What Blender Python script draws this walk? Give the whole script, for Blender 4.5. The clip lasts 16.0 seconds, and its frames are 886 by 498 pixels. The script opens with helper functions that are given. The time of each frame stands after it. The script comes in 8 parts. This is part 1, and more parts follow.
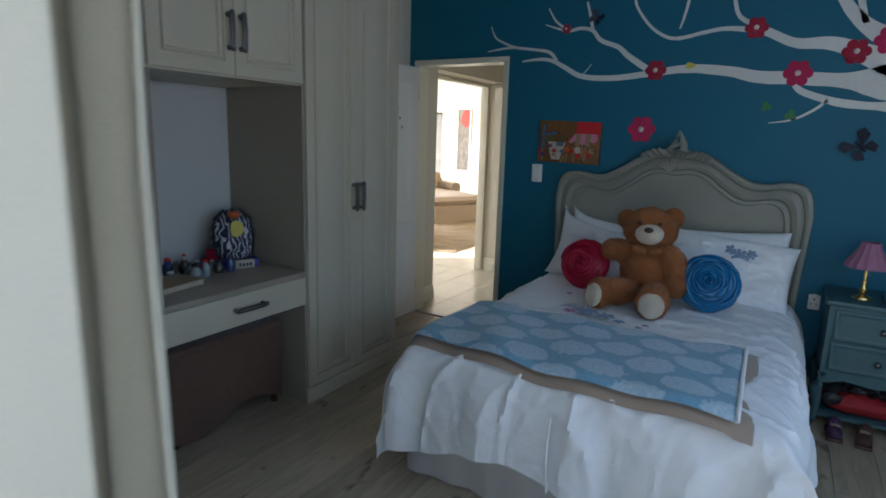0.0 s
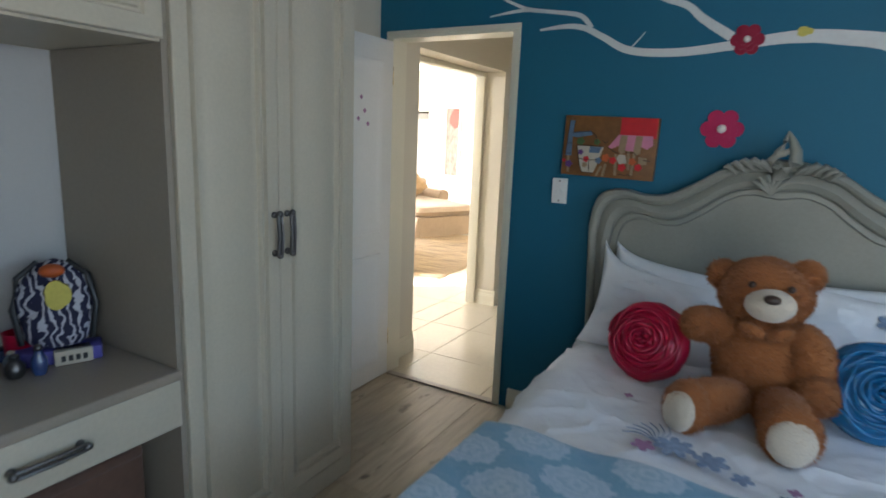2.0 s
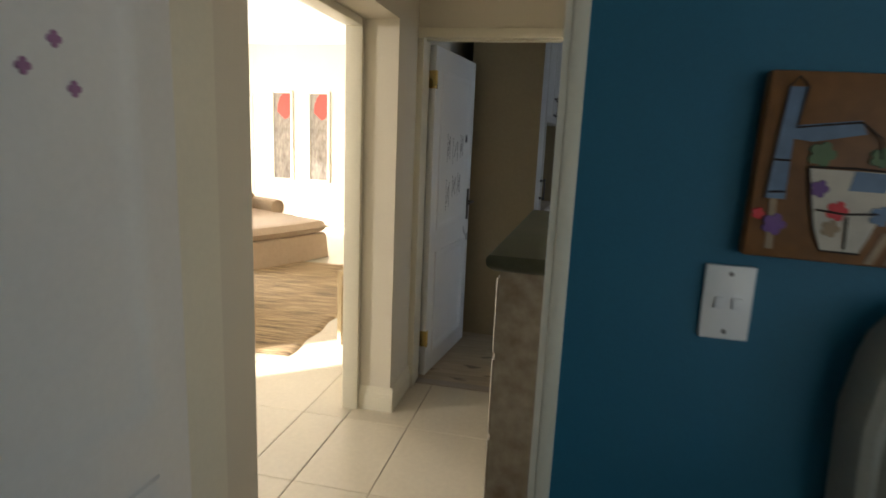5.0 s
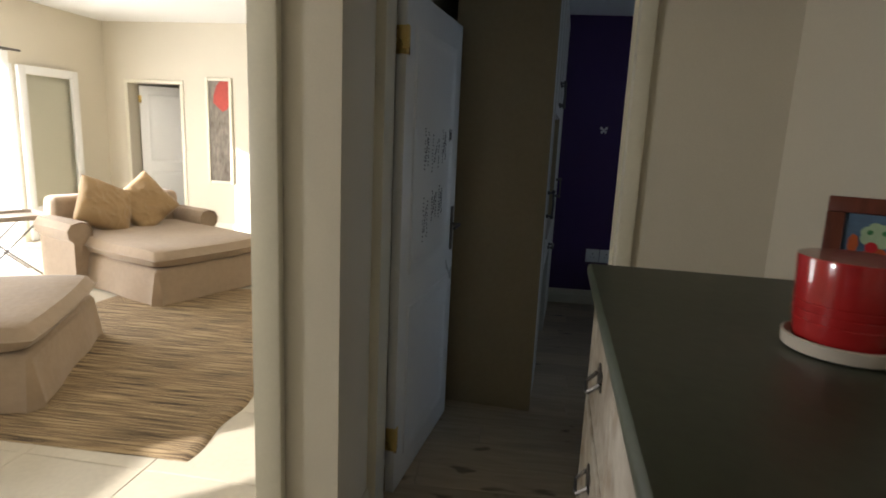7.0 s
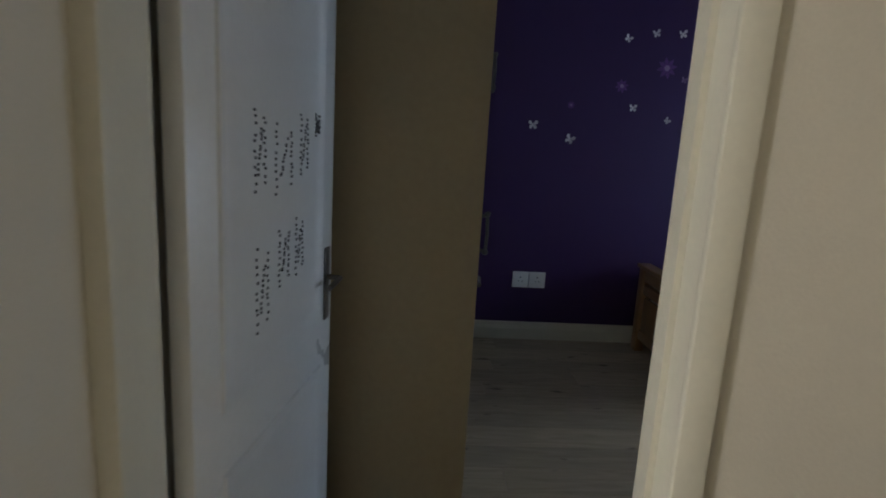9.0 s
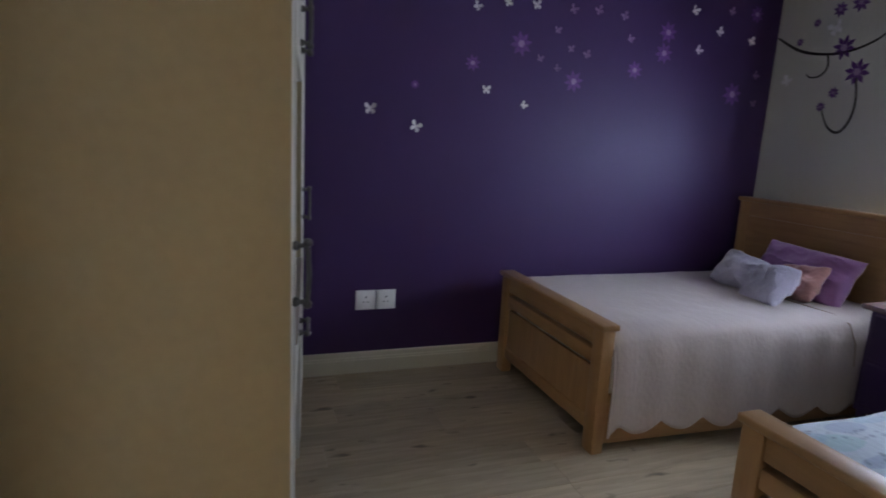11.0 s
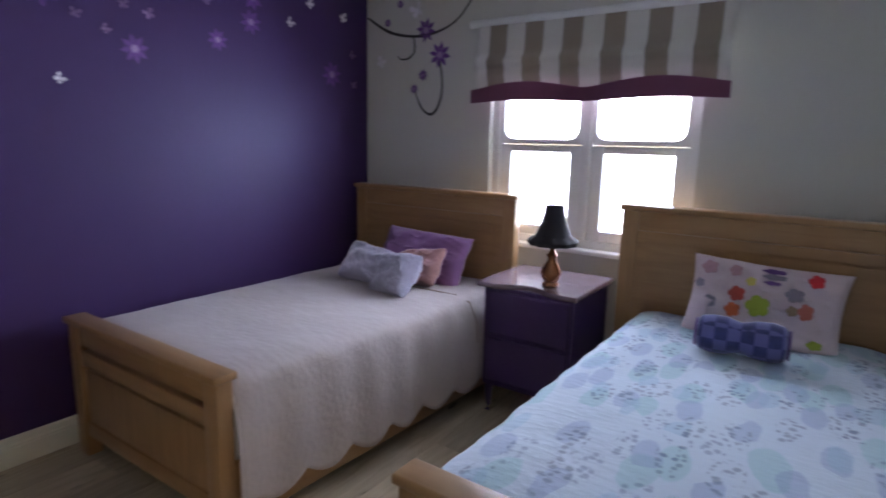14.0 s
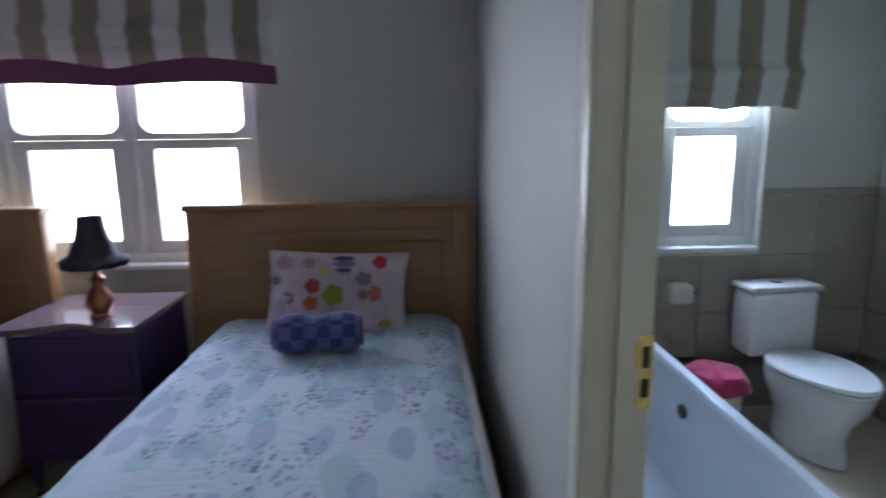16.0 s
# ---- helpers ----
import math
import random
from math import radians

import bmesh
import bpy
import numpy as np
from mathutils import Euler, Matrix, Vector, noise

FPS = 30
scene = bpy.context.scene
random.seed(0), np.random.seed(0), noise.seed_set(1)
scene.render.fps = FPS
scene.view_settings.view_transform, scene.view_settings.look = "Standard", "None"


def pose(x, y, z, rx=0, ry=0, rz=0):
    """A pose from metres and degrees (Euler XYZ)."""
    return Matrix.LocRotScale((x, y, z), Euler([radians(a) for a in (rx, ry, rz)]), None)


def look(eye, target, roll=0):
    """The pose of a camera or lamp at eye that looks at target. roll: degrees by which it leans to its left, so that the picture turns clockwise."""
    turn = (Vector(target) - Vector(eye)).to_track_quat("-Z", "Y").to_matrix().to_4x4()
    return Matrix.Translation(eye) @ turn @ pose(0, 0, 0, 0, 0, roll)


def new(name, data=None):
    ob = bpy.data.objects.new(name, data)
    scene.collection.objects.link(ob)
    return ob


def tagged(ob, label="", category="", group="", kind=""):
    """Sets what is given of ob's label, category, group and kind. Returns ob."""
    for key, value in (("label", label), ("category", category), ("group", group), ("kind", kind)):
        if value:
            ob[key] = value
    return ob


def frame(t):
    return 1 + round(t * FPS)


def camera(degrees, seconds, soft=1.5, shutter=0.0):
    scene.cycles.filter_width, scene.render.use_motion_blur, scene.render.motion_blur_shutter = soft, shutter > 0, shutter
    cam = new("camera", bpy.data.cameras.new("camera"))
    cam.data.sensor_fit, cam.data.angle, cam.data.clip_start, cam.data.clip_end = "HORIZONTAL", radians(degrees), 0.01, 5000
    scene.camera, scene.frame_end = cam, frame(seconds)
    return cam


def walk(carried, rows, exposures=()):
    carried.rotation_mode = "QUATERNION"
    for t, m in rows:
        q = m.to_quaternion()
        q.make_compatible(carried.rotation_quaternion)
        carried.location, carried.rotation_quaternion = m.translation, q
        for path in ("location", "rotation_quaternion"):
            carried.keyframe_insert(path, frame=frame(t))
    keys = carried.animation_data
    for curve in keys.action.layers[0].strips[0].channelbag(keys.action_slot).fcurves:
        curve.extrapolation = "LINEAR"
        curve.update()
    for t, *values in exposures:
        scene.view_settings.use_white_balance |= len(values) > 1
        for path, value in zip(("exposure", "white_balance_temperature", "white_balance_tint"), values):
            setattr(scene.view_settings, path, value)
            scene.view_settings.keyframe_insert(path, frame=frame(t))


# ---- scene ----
cam = camera(75.5, 16.0, soft=1.7, shutter=0.5)
# seconds, eye x y z, heading, tilt, lean
PATH = [
    (0.0, 0.828, 0.196, 1.489, 31.11, -11.13, -1.72),
    (0.5, 0.747, 0.481, 1.493, 30.71, -11.04, -1.79),
    (1.0, 0.624, 0.791, 1.487, 30.49, -11.03, -1.93),
    (1.5, 0.442, 1.085, 1.491, 30.48, -10.99, -2.01),
    (2.0, 0.178, 1.331, 1.485, 29.92, -10.91, -2.23),
    (2.5, -0.081, 1.603, 1.482, 28.99, -10.88, -2.46),
    (3.0, -0.359, 1.851, 1.483, 26.54, -10.91, -2.38),
    (3.5, -0.557, 2.132, 1.483, 22.15, -10.72, -2.39),
    (4.0, -0.722, 2.466, 1.495, 17.92, -10.69, -2.19),
    (4.2, -0.798, 2.609, 1.500, 16.07, -10.80, -2.20),
    (6.5, -1.275, 4.066, 1.495, 10.68, -11.08, -2.55),
    (7.0, -1.352, 4.365, 1.492, 8.96, -11.11, -2.57),
    (7.5, -1.405, 4.655, 1.495, 6.20, -11.06, -2.62),
    (8.0, -1.420, 4.975, 1.495, 3.85, -11.10, -2.86),
    (8.5, -1.436, 5.275, 1.494, 1.75, -11.13, -3.11),
    (11.0, -1.309, 6.381, 1.463, -16.65, -10.94, -3.07),
    (11.5, -1.250, 6.511, 1.465, -22.98, -10.80, -2.69),
    (12.0, -1.180, 6.649, 1.480, -28.83, -10.88, -2.43),
    (12.5, -1.090, 6.701, 1.479, -34.08, -10.81, -2.09),
    (13.0, -0.990, 6.762, 1.476, -38.96, -10.72, -1.81),
    (13.5, -0.915, 6.799, 1.466, -44.69, -10.69, -1.46),
    (14.0, -0.829, 6.866, 1.459, -52.83, -10.60, -1.30),
    (14.5, -0.745, 6.878, 1.447, -62.14, -10.57, -0.80),
    (15.0, -0.610, 6.807, 1.438, -70.34, -10.50, -0.21),
    (15.5, -0.540, 6.803, 1.423, -80.11, -10.49, 0.40),
    (16.0, -0.462, 6.740, 1.438, -90.22, -10.77, 0.73),
]
walk(cam, [(t, pose(x, y, z, 90 + tilt, lean, heading)) for t, x, y, z, heading, tilt, lean in PATH],
     exposures=[(0.0, 2.25, 5500, 12), (0.5, 2.8, 5400, 14), (1.0, 3.07, 5450, 12), (2.5, 3.0, 6050, 14), (4.0, 2.65, 6400, 14), (6.5, 1.7, 6050, 12), (7.2, 1.43, 5900, 12), (8.5, 1.95, 5700, 12), (10.8, 3.35, 6250, 18), (11.5, 3.83, 6450, 22), (12.5, 4.32, 6300, 24), (14.0, 3.85, 6200, 24), (15.0, 3.72, 6150, 22), (16.0, 3.33, 6000, 20)])

# the far bedroom and its bathroom stand a little askew to the hall
FAR_ROOM = Matrix.Translation((-0.68, 9.75, 0)) @ Matrix.Rotation(radians(2.4), 4, 'Z') @ Matrix.Translation((0.68, -9.75, 0))
SITE = Matrix()   # where the room being built stands

# ---- world, sun, large lights ----
world = bpy.data.worlds.new("sky")
scene.world = world
world.use_nodes = True
wn = world.node_tree
sky = wn.nodes.new("ShaderNodeTexSky")
sky.sky_type = 'NISHITA'
sky.sun_disc = False
SUN_WAY = Vector((0.77, 0.63, -0.31)).normalized()
sky.sun_elevation = math.asin(-SUN_WAY.z)
sky.sun_rotation = math.atan2(-SUN_WAY.x, -SUN_WAY.y)
wn.nodes["Background"].inputs["Strength"].default_value = 0.07
wn.links.new(sky.outputs[0], wn.nodes["Background"].inputs["Color"])
sun = new("sun", bpy.data.lights.new("sun", "SUN"))
sun.data.energy, sun.data.angle, sun.data.color = 5.0, radians(0.5), (1.0, 0.93, 0.82)
sun.matrix_world = look((-20, -8, 12), Vector((-20, -8, 12)) + SUN_WAY)


def window_light(name, eye, target, w, h, power, colour, site=Matrix()):
    """Daylight standing in an opening."""
    lamp = new(name, bpy.data.lights.new(name, "AREA"))
    lamp.data.shape, lamp.data.size, lamp.data.size_y = "RECTANGLE", w, h
    lamp.data.energy, lamp.data.color = power, colour
    lamp.matrix_world = site @ look(eye, target)
    return lamp


SKYBLUE = (0.60, 0.80, 1.0)
window_light("daylight_garden_door", (1.25, 0.36, 1.5), (1.25, 3, 0.5), 1.9, 1.15, 0.46, SKYBLUE)
window_light("daylight_side_window", (2.34, 1.9, 1.5), (0, 2.2, 0.7), 1.4, 1.2, 2.2, SKYBLUE)
window_light("daylight_bedroom_window", (2.375, 8.1, 1.35), (0, 8.1, 1.0), 1.15, 0.95, 4.2, (0.74, 0.85, 1.0), FAR_ROOM)
window_light("daylight_bathroom_window", (2.375, 5.27, 1.35), (0, 5.27, 0.9), 0.5, 0.9, 3.6, SKYBLUE, FAR_ROOM)
window_light("daylight_living_doors", (-7.5, 9.0, 1.05), (0, 9.0, 0.8), 2.6, 2.0, 96, (1.0, 0.95, 0.86))
# no doors here: lamp added in the unseen high slot to brighten the hall
window_light("added_fill_sun_slot", (-7.5, 2.65, 1.93), (0, 4.6, 0.9), 0.75, 0.33, 38, (1.0, 0.95, 0.86))

# ---- helpers of this place ----
def box(bm, x0, y0, z0, x1, y1, z1, m=None):
    vs = [bm.verts.new(v) for v in ((x0, y0, z0), (x1, y0, z0), (x1, y1, z0), (x0, y1, z0),
                                    (x0, y0, z1), (x1, y0, z1), (x1, y1, z1), (x0, y1, z1))]
    for f in ((3, 2, 1, 0), (4, 5, 6, 7), (0, 1, 5, 4), (1, 2, 6, 5), (2, 3, 7, 6), (3, 0, 4, 7)):
        bm.faces.new([vs[i] for i in f])
    if m is not None:
        bmesh.ops.transform(bm, matrix=m, verts=vs)
    return vs


def soft_box(bm, x0, y0, z0, x1, y1, z1, r=0.004, seg=2):
    tmp = bmesh.new()
    box(tmp, x0, y0, z0, x1, y1, z1)
    bmesh.ops.bevel(tmp, geom=tmp.edges[:], offset=r, segments=seg, affect='EDGES', profile=0.5)
    me = bpy.data.meshes.new("tmp")
    tmp.to_mesh(me)
    tmp.free()
    bm.from_mesh(me)
    bpy.data.meshes.remove(me)


def tube(bm, points, radius, seg=10, cap=True):
    """A round bar along points; radius is one number or one per point."""
    pts = [Vector(p) for p in points]
    rad = radius if isinstance(radius, (list, tuple)) else [radius] * len(pts)
    rings = []
    up = Vector((0, 0, 1))
    for i, p in enumerate(pts):
        d = (pts[min(i + 1, len(pts) - 1)] - pts[max(i - 1, 0)]).normalized()
        ref = up if abs(d.dot(up)) < 0.95 else Vector((1, 0, 0))
        a = d.cross(ref).normalized()
        b = d.cross(a).normalized()
        rings.append([bm.verts.new(p + (a * math.cos(2 * math.pi * k / seg) + b * math.sin(2 * math.pi * k / seg)) * rad[i])
                      for k in range(seg)])
    for r0, r1 in zip(rings, rings[1:]):
        for k in range(seg):
            bm.faces.new((r0[k], r0[(k + 1) % seg], r1[(k + 1) % seg], r1[k]))
    if cap:
        bm.faces.new(rings[0][::-1])
        bm.faces.new(rings[-1])


def lathe(bm, profile, seg=24, at=(0, 0, 0), wave=None):
    """Turn (radius, height) pairs round the upright axis; wave(angle, i) scales the radius."""
    rings = []
    for i, (r, z) in enumerate(profile):
        rings.append([bm.verts.new((at[0] + r * (wave(2 * math.pi * k / seg, i) if wave else 1) * math.cos(2 * math.pi * k / seg),
                                    at[1] + r * (wave(2 * math.pi * k / seg, i) if wave else 1) * math.sin(2 * math.pi * k / seg),
                                    at[2] + z)) for k in range(seg)])
    for r0, r1 in zip(rings, rings[1:]):
        for k in range(seg):
            bm.faces.new((r0[k], r0[(k + 1) % seg], r1[(k + 1) % seg], r1[k]))
    if profile[0][0] > 1e-4:
        bm.faces.new(rings[0][::-1])
    if profile[-1][0] > 1e-4:
        bm.faces.new(rings[-1])


def grid(bm, nu, nv, fn, closed_u=False):
    """A sheet of nu x nv points given by fn(u, v) with u, v in 0..1."""
    vs = [[bm.verts.new(fn(i / (nu if closed_u else nu - 1), j / (nv - 1))) for j in range(nv)] for i in range(nu)]
    for i in range(nu if closed_u else nu - 1):
        for j in range(nv - 1):
            k = (i + 1) % nu
            bm.faces.new((vs[i][j], vs[k][j], vs[k][j + 1], vs[i][j + 1]))
    return vs


def prism(bm, outline, depth, place):
    """An outline of (a, b) points, given depth and laid by place(a, b, c)."""
    front = [bm.verts.new(place(a, b, 0)) for a, b in outline]
    back = [bm.verts.new(place(a, b, depth)) for a, b in outline]
    n = len(outline)
    bm.faces.new(front)
    bm.faces.new(back[::-1])
    for i in range(n):
        bm.faces.new((front[i], back[i], back[(i + 1) % n], front[(i + 1) % n]))


def finish(bm, name, material, smooth=False):
    bmesh.ops.recalc_face_normals(bm, faces=bm.faces[:])
    me = bpy.data.meshes.new(name)
    bm.to_mesh(me)
    bm.free()
    for m in (material if isinstance(material, (list, tuple)) else [material]):
        me.materials.append(m)
    if smooth:
        for p in me.polygons:
            p.use_smooth = True
        if smooth != "all":
            me.set_sharp_from_angle(angle=radians(smooth if smooth is not True else 40))
    return me


def part(name, bm, material, parent, label="", smooth=True):
    ob = new(name, finish(bm, name, material, smooth))
    ob.parent = parent
    return tagged(ob, label)


def thing(name, label, category, m=None, group="", kind=""):
    ob = new(name)
    ob.empty_display_size = 0.1
    ob.matrix_basis = SITE @ m if m is not None else SITE
    return tagged(ob, label, category, group, kind)


def single(name, bm, material, label, category, m=None, group="", kind="", smooth=True):
    ob = new(name, finish(bm, name, material, smooth))
    ob.matrix_basis = SITE @ m if m is not None else SITE
    return tagged(ob, label, category, group, kind)


def structure(name, bm, material, label, category="", smooth=False):
    return single(name, bm, material, label, category or name.split("_")[0], kind="structure", smooth=smooth)


# ---- materials ----
def mat(name, base, rough=0.6, var=0.12, fine=60.0, coarse=2.5, bump=0.15, metal=0.0, second=None, sheen=0.0, coat=0.0, stretch=(1, 1, 1), bump_dist=0.004, emit=None):
    """A surface with a coarse and a fine variation of colour, and fine relief."""
    m = bpy.data.materials.new(name)
    m.use_nodes = True
    nt = m.node_tree
    n, l = nt.nodes, nt.links
    b = n["Principled BSDF"]
    co = n.new("ShaderNodeTexCoord")
    mp = n.new("ShaderNodeMapping")
    mp.inputs["Scale"].default_value = stretch
    l.new(co.outputs["Object"], mp.inputs["Vector"])
    big = n.new("ShaderNodeTexNoise")
    big.inputs["Scale"].default_value, big.inputs["Detail"].default_value = coarse, 4
    small = n.new("ShaderNodeTexNoise")
    small.inputs["Scale"].default_value, small.inputs["Detail"].default_value = fine, 3
    for t in (big, small):
        l.new(mp.outputs[0], t.inputs["Vector"])
    add = n.new("ShaderNodeMath")
    add.operation = "ADD"
    l.new(big.outputs["Fac"], add.inputs[0])
    l.new(small.outputs["Fac"], add.inputs[1])
    ramp = n.new("ShaderNodeMapRange")
    ramp.inputs["From Min"].default_value, ramp.inputs["From Max"].default_value = 0.6, 1.4
    l.new(add.outputs[0], ramp.inputs["Value"])
    mix = n.new("ShaderNodeMix")
    mix.data_type = "RGBA"
    lo = second if second else tuple(c * (1 - var) for c in base)
    hi = base if second else tuple(min(1, c * (1 + var * 0.6)) for c in base)
    mix.inputs["A"].default_value, mix.inputs["B"].default_value = (*lo, 1), (*hi, 1)
    l.new(ramp.outputs[0], mix.inputs["Factor"])
    l.new(mix.outputs["Result"], b.inputs["Base Color"])
    rr = n.new("ShaderNodeMapRange")
    rr.inputs["To Min"].default_value, rr.inputs["To Max"].default_value = max(0.02, rough - 0.08), min(1, rough + 0.08)
    l.new(big.outputs["Fac"], rr.inputs["Value"])
    l.new(rr.outputs[0], b.inputs["Roughness"])
    b.inputs["Metallic"].default_value = metal
    b.inputs["Sheen Weight"].default_value = sheen
    b.inputs["Coat Weight"].default_value = coat
    if bump:
        bp = n.new("ShaderNodeBump")
        bp.inputs["Strength"].default_value, bp.inputs["Distance"].default_value = bump, bump_dist
        l.new(small.outputs["Fac"], bp.inputs["Height"])
        l.new(bp.outputs[0], b.inputs["Normal"])
    if emit:
        b.inputs["Emission Color"].default_value, b.inputs["Emission Strength"].default_value = (*emit[:3], 1), emit[3]
    return m


def glass_mat(name):
    m = bpy.data.materials.new(name)
    m.use_nodes = True
    b = m.node_tree.nodes["Principled BSDF"]
    b.inputs["Base Color"].default_value = (0.95, 0.98, 0.97, 1)
    b.inputs["Roughness"].default_value, b.inputs["Transmission Weight"].default_value, b.inputs["IOR"].default_value = 0.0, 1.0, 1.1
    return m


def wood_mat(name, light, dark, rough=0.45, stretch=(1, 12, 12), scale=3.0, bump=0.1, per_piece=0.0, knots=False):
    """Wood with its grain along one axis; per_piece: how far whole pieces differ."""
    m = bpy.data.materials.new(name)
    m.use_nodes = True
    nt = m.node_tree
    n, l = nt.nodes, nt.links
    b = n["Principled BSDF"]
    co = n.new("ShaderNodeTexCoord")
    mp = n.new("ShaderNodeMapping")
    mp.inputs["Scale"].default_value = stretch
    src = co.outputs["Object"]
    info = n.new("ShaderNodeObjectInfo")
    if per_piece:
        off = n.new("ShaderNodeVectorMath")
        off.operation = "MULTIPLY_ADD"
        comb = n.new("ShaderNodeCombineXYZ")
        for k in range(3):
            l.new(info.outputs["Random"], comb.inputs[k])
        l.new(comb.outputs[0], off.inputs[0])
        off.inputs[1].default_value = (37, 53, 11)
        l.new(src, off.inputs[2])
        src = off.outputs[0]
    l.new(src, mp.inputs["Vector"])
    g = n.new("ShaderNodeTexNoise")
    g.inputs["Scale"].default_value, g.inputs["Detail"].default_value, g.inputs["Distortion"].default_value = scale, 6, 0.6
    l.new(mp.outputs[0], g.inputs["Vector"])
    ramp = n.new("ShaderNodeValToRGB")
    ramp.color_ramp.elements[0].position, ramp.color_ramp.elements[1].position = 0.32, 0.68
    ramp.color_ramp.elements[0].color, ramp.color_ramp.elements[1].color = (*dark, 1), (*light, 1)
    l.new(g.outputs["Fac"], ramp.inputs["Fac"])
    out = ramp.outputs["Color"]
    if knots:
        v = n.new("ShaderNodeTexNoise")
        v.inputs["Scale"].default_value, v.inputs["Detail"].default_value = 5.5, 2
        kp = n.new("ShaderNodeMapping")
        kp.inputs["Scale"].default_value = tuple(1.0 if s < 2 else 2.2 for s in stretch)
        l.new(src, kp.inputs["Vector"])
        l.new(kp.outputs[0], v.inputs["Vector"])
        kr = n.new("ShaderNodeMapRange")
        kr.inputs["From Min"].default_value, kr.inputs["From Max"].default_value = 0.66, 0.74
        l.new(v.outputs["Fac"], kr.inputs["Value"])
        kx = n.new("ShaderNodeMix")
        kx.data_type = "RGBA"
        kx.inputs["B"].default_value = (*[c * 0.45 for c in dark], 1)
        l.new(kr.outputs[0], kx.inputs["Factor"])
        l.new(out, kx.inputs["A"])
        out = kx.outputs["Result"]
    if per_piece:
        hs = n.new("ShaderNodeHueSaturation")
        vr = n.new("ShaderNodeMapRange")
        vr.inputs["To Min"].default_value, vr.inputs["To Max"].default_value = 1 - per_piece, 1 + per_piece
        l.new(info.outputs["Random"], vr.inputs["Value"])
        l.new(vr.outputs[0], hs.inputs["Value"])
        l.new(out, hs.inputs["Color"])
        out = hs.outputs["Color"]
    l.new(out, b.inputs["Base Color"])
    b.inputs["Roughness"].default_value = rough
    bp = n.new("ShaderNodeBump")
    bp.inputs["Strength"].default_value, bp.inputs["Distance"].default_value = bump, 0.002
    l.new(g.outputs["Fac"], bp.inputs["Height"])
    l.new(bp.outputs[0], b.inputs["Normal"])
    return m


M_BLUE = mat("teal_blue_wall_paint", (0.006, 0.122, 0.21), 0.62, 0.08, 180, 1.5, 0.12)
M_PURPLE = mat("deep_purple_wall_paint", (0.062, 0.027, 0.102), 0.46, 0.08, 180, 1.5, 0.1)
# gloss tinted blue: the sky's colour is put into the wall's reflections
M_PURPLE.node_tree.nodes["Principled BSDF"].inputs["Specular Tint"].default_value = (0.62, 0.68, 1.0, 1)
M_CREAM = mat("cream_wall_paint", (0.66, 0.61, 0.50), 0.7, 0.05, 160, 1.2, 0.12)
M_GREY_WALL = mat("pale_grey_wall_paint", (0.56, 0.55, 0.49), 0.65, 0.05, 160, 1.2, 0.12)
M_CEIL = mat("white_ceiling_paint", (0.8, 0.8, 0.78), 0.85, 0.03, 90, 1.0, 0.08)
M_TRIM = mat("cream_gloss_trim", (0.72, 0.68, 0.55), 0.35, 0.05, 90, 2.0, 0.05)
M_WHITE = mat("white_gloss_paint", (0.78, 0.78, 0.76), 0.3, 0.04, 70, 2.0, 0.05)
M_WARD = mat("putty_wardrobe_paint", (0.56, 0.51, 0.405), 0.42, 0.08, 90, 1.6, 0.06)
# the same putty darkened, shade inside the units put into its colour
M_WARD_SHADED = mat("putty_wardrobe_shaded", (0.33, 0.29, 0.235), 0.5, 0.08, 70, 1.6, 0.06)
M_COUNTER = mat("taupe_counter_laminate", (0.34, 0.29, 0.235), 0.35, 0.1, 120, 2.0, 0.05)
M_PANEL_GREY = mat("pale_blue_grey_back_panel", (0.55, 0.55, 0.55), 0.6, 0.04, 100, 1.5, 0.05)
M_PLANK = wood_mat("limed_oak_laminate", (0.50, 0.415, 0.30), (0.37, 0.30, 0.215), 0.4, (10, 1.2, 1), 3.2, 0.12, 0.14, True)
M_PLANK_X = wood_mat("limed_oak_laminate_crosswise", (0.53, 0.43, 0.295), (0.40, 0.32, 0.21), 0.4, (1.2, 10, 1), 3.2, 0.12, 0.14, True)
M_TILE = mat("cream_porcelain_tile", (0.62, 0.56, 0.44), 0.22, 0.08, 40, 3.0, 0.03)
M_GROUT = mat("grey_grout", (0.2, 0.18, 0.15), 0.9, 0.1, 200, 5, 0.2)
M_METAL = mat("dark_pewter", (0.16, 0.15, 0.145), 0.35, 0.2, 120, 8, 0.1, metal=0.9)
M_BRASS = mat("polished_brass", (0.75, 0.55, 0.2), 0.28, 0.1, 120, 8, 0.03, metal=1.0)
M_OAK = wood_mat("honey_pine_wood", (0.41, 0.235, 0.105), (0.335, 0.188, 0.082), 0.38, (1, 9, 9), 3.0, 0.08)
M_OAK_V = wood_mat("honey_pine_upright", (0.41, 0.235, 0.105), (0.335, 0.188, 0.082), 0.38, (9, 9, 1), 3.0, 0.08)
M_OAK_Y = wood_mat("honey_pine_crosswise", (0.41, 0.235, 0.105), (0.335, 0.188, 0.082), 0.38, (9, 1, 9), 3.0, 0.08)
M_SHEET = mat("white_cotton", (0.80, 0.80, 0.82), 0.85, 0.04, 15, 3, 0.5, sheen=0.3, bump_dist=0.016)
M_GREYFAB = mat("pale_grey_valance_cotton", (0.5, 0.47, 0.44), 0.9, 0.06, 260, 3, 0.2, sheen=0.2)
M_HEAD = mat("sage_grey_headboard_paint", (0.27, 0.265, 0.225), 0.4, 0.1, 90, 4, 0.08)
M_GLASS = glass_mat("window_glass")
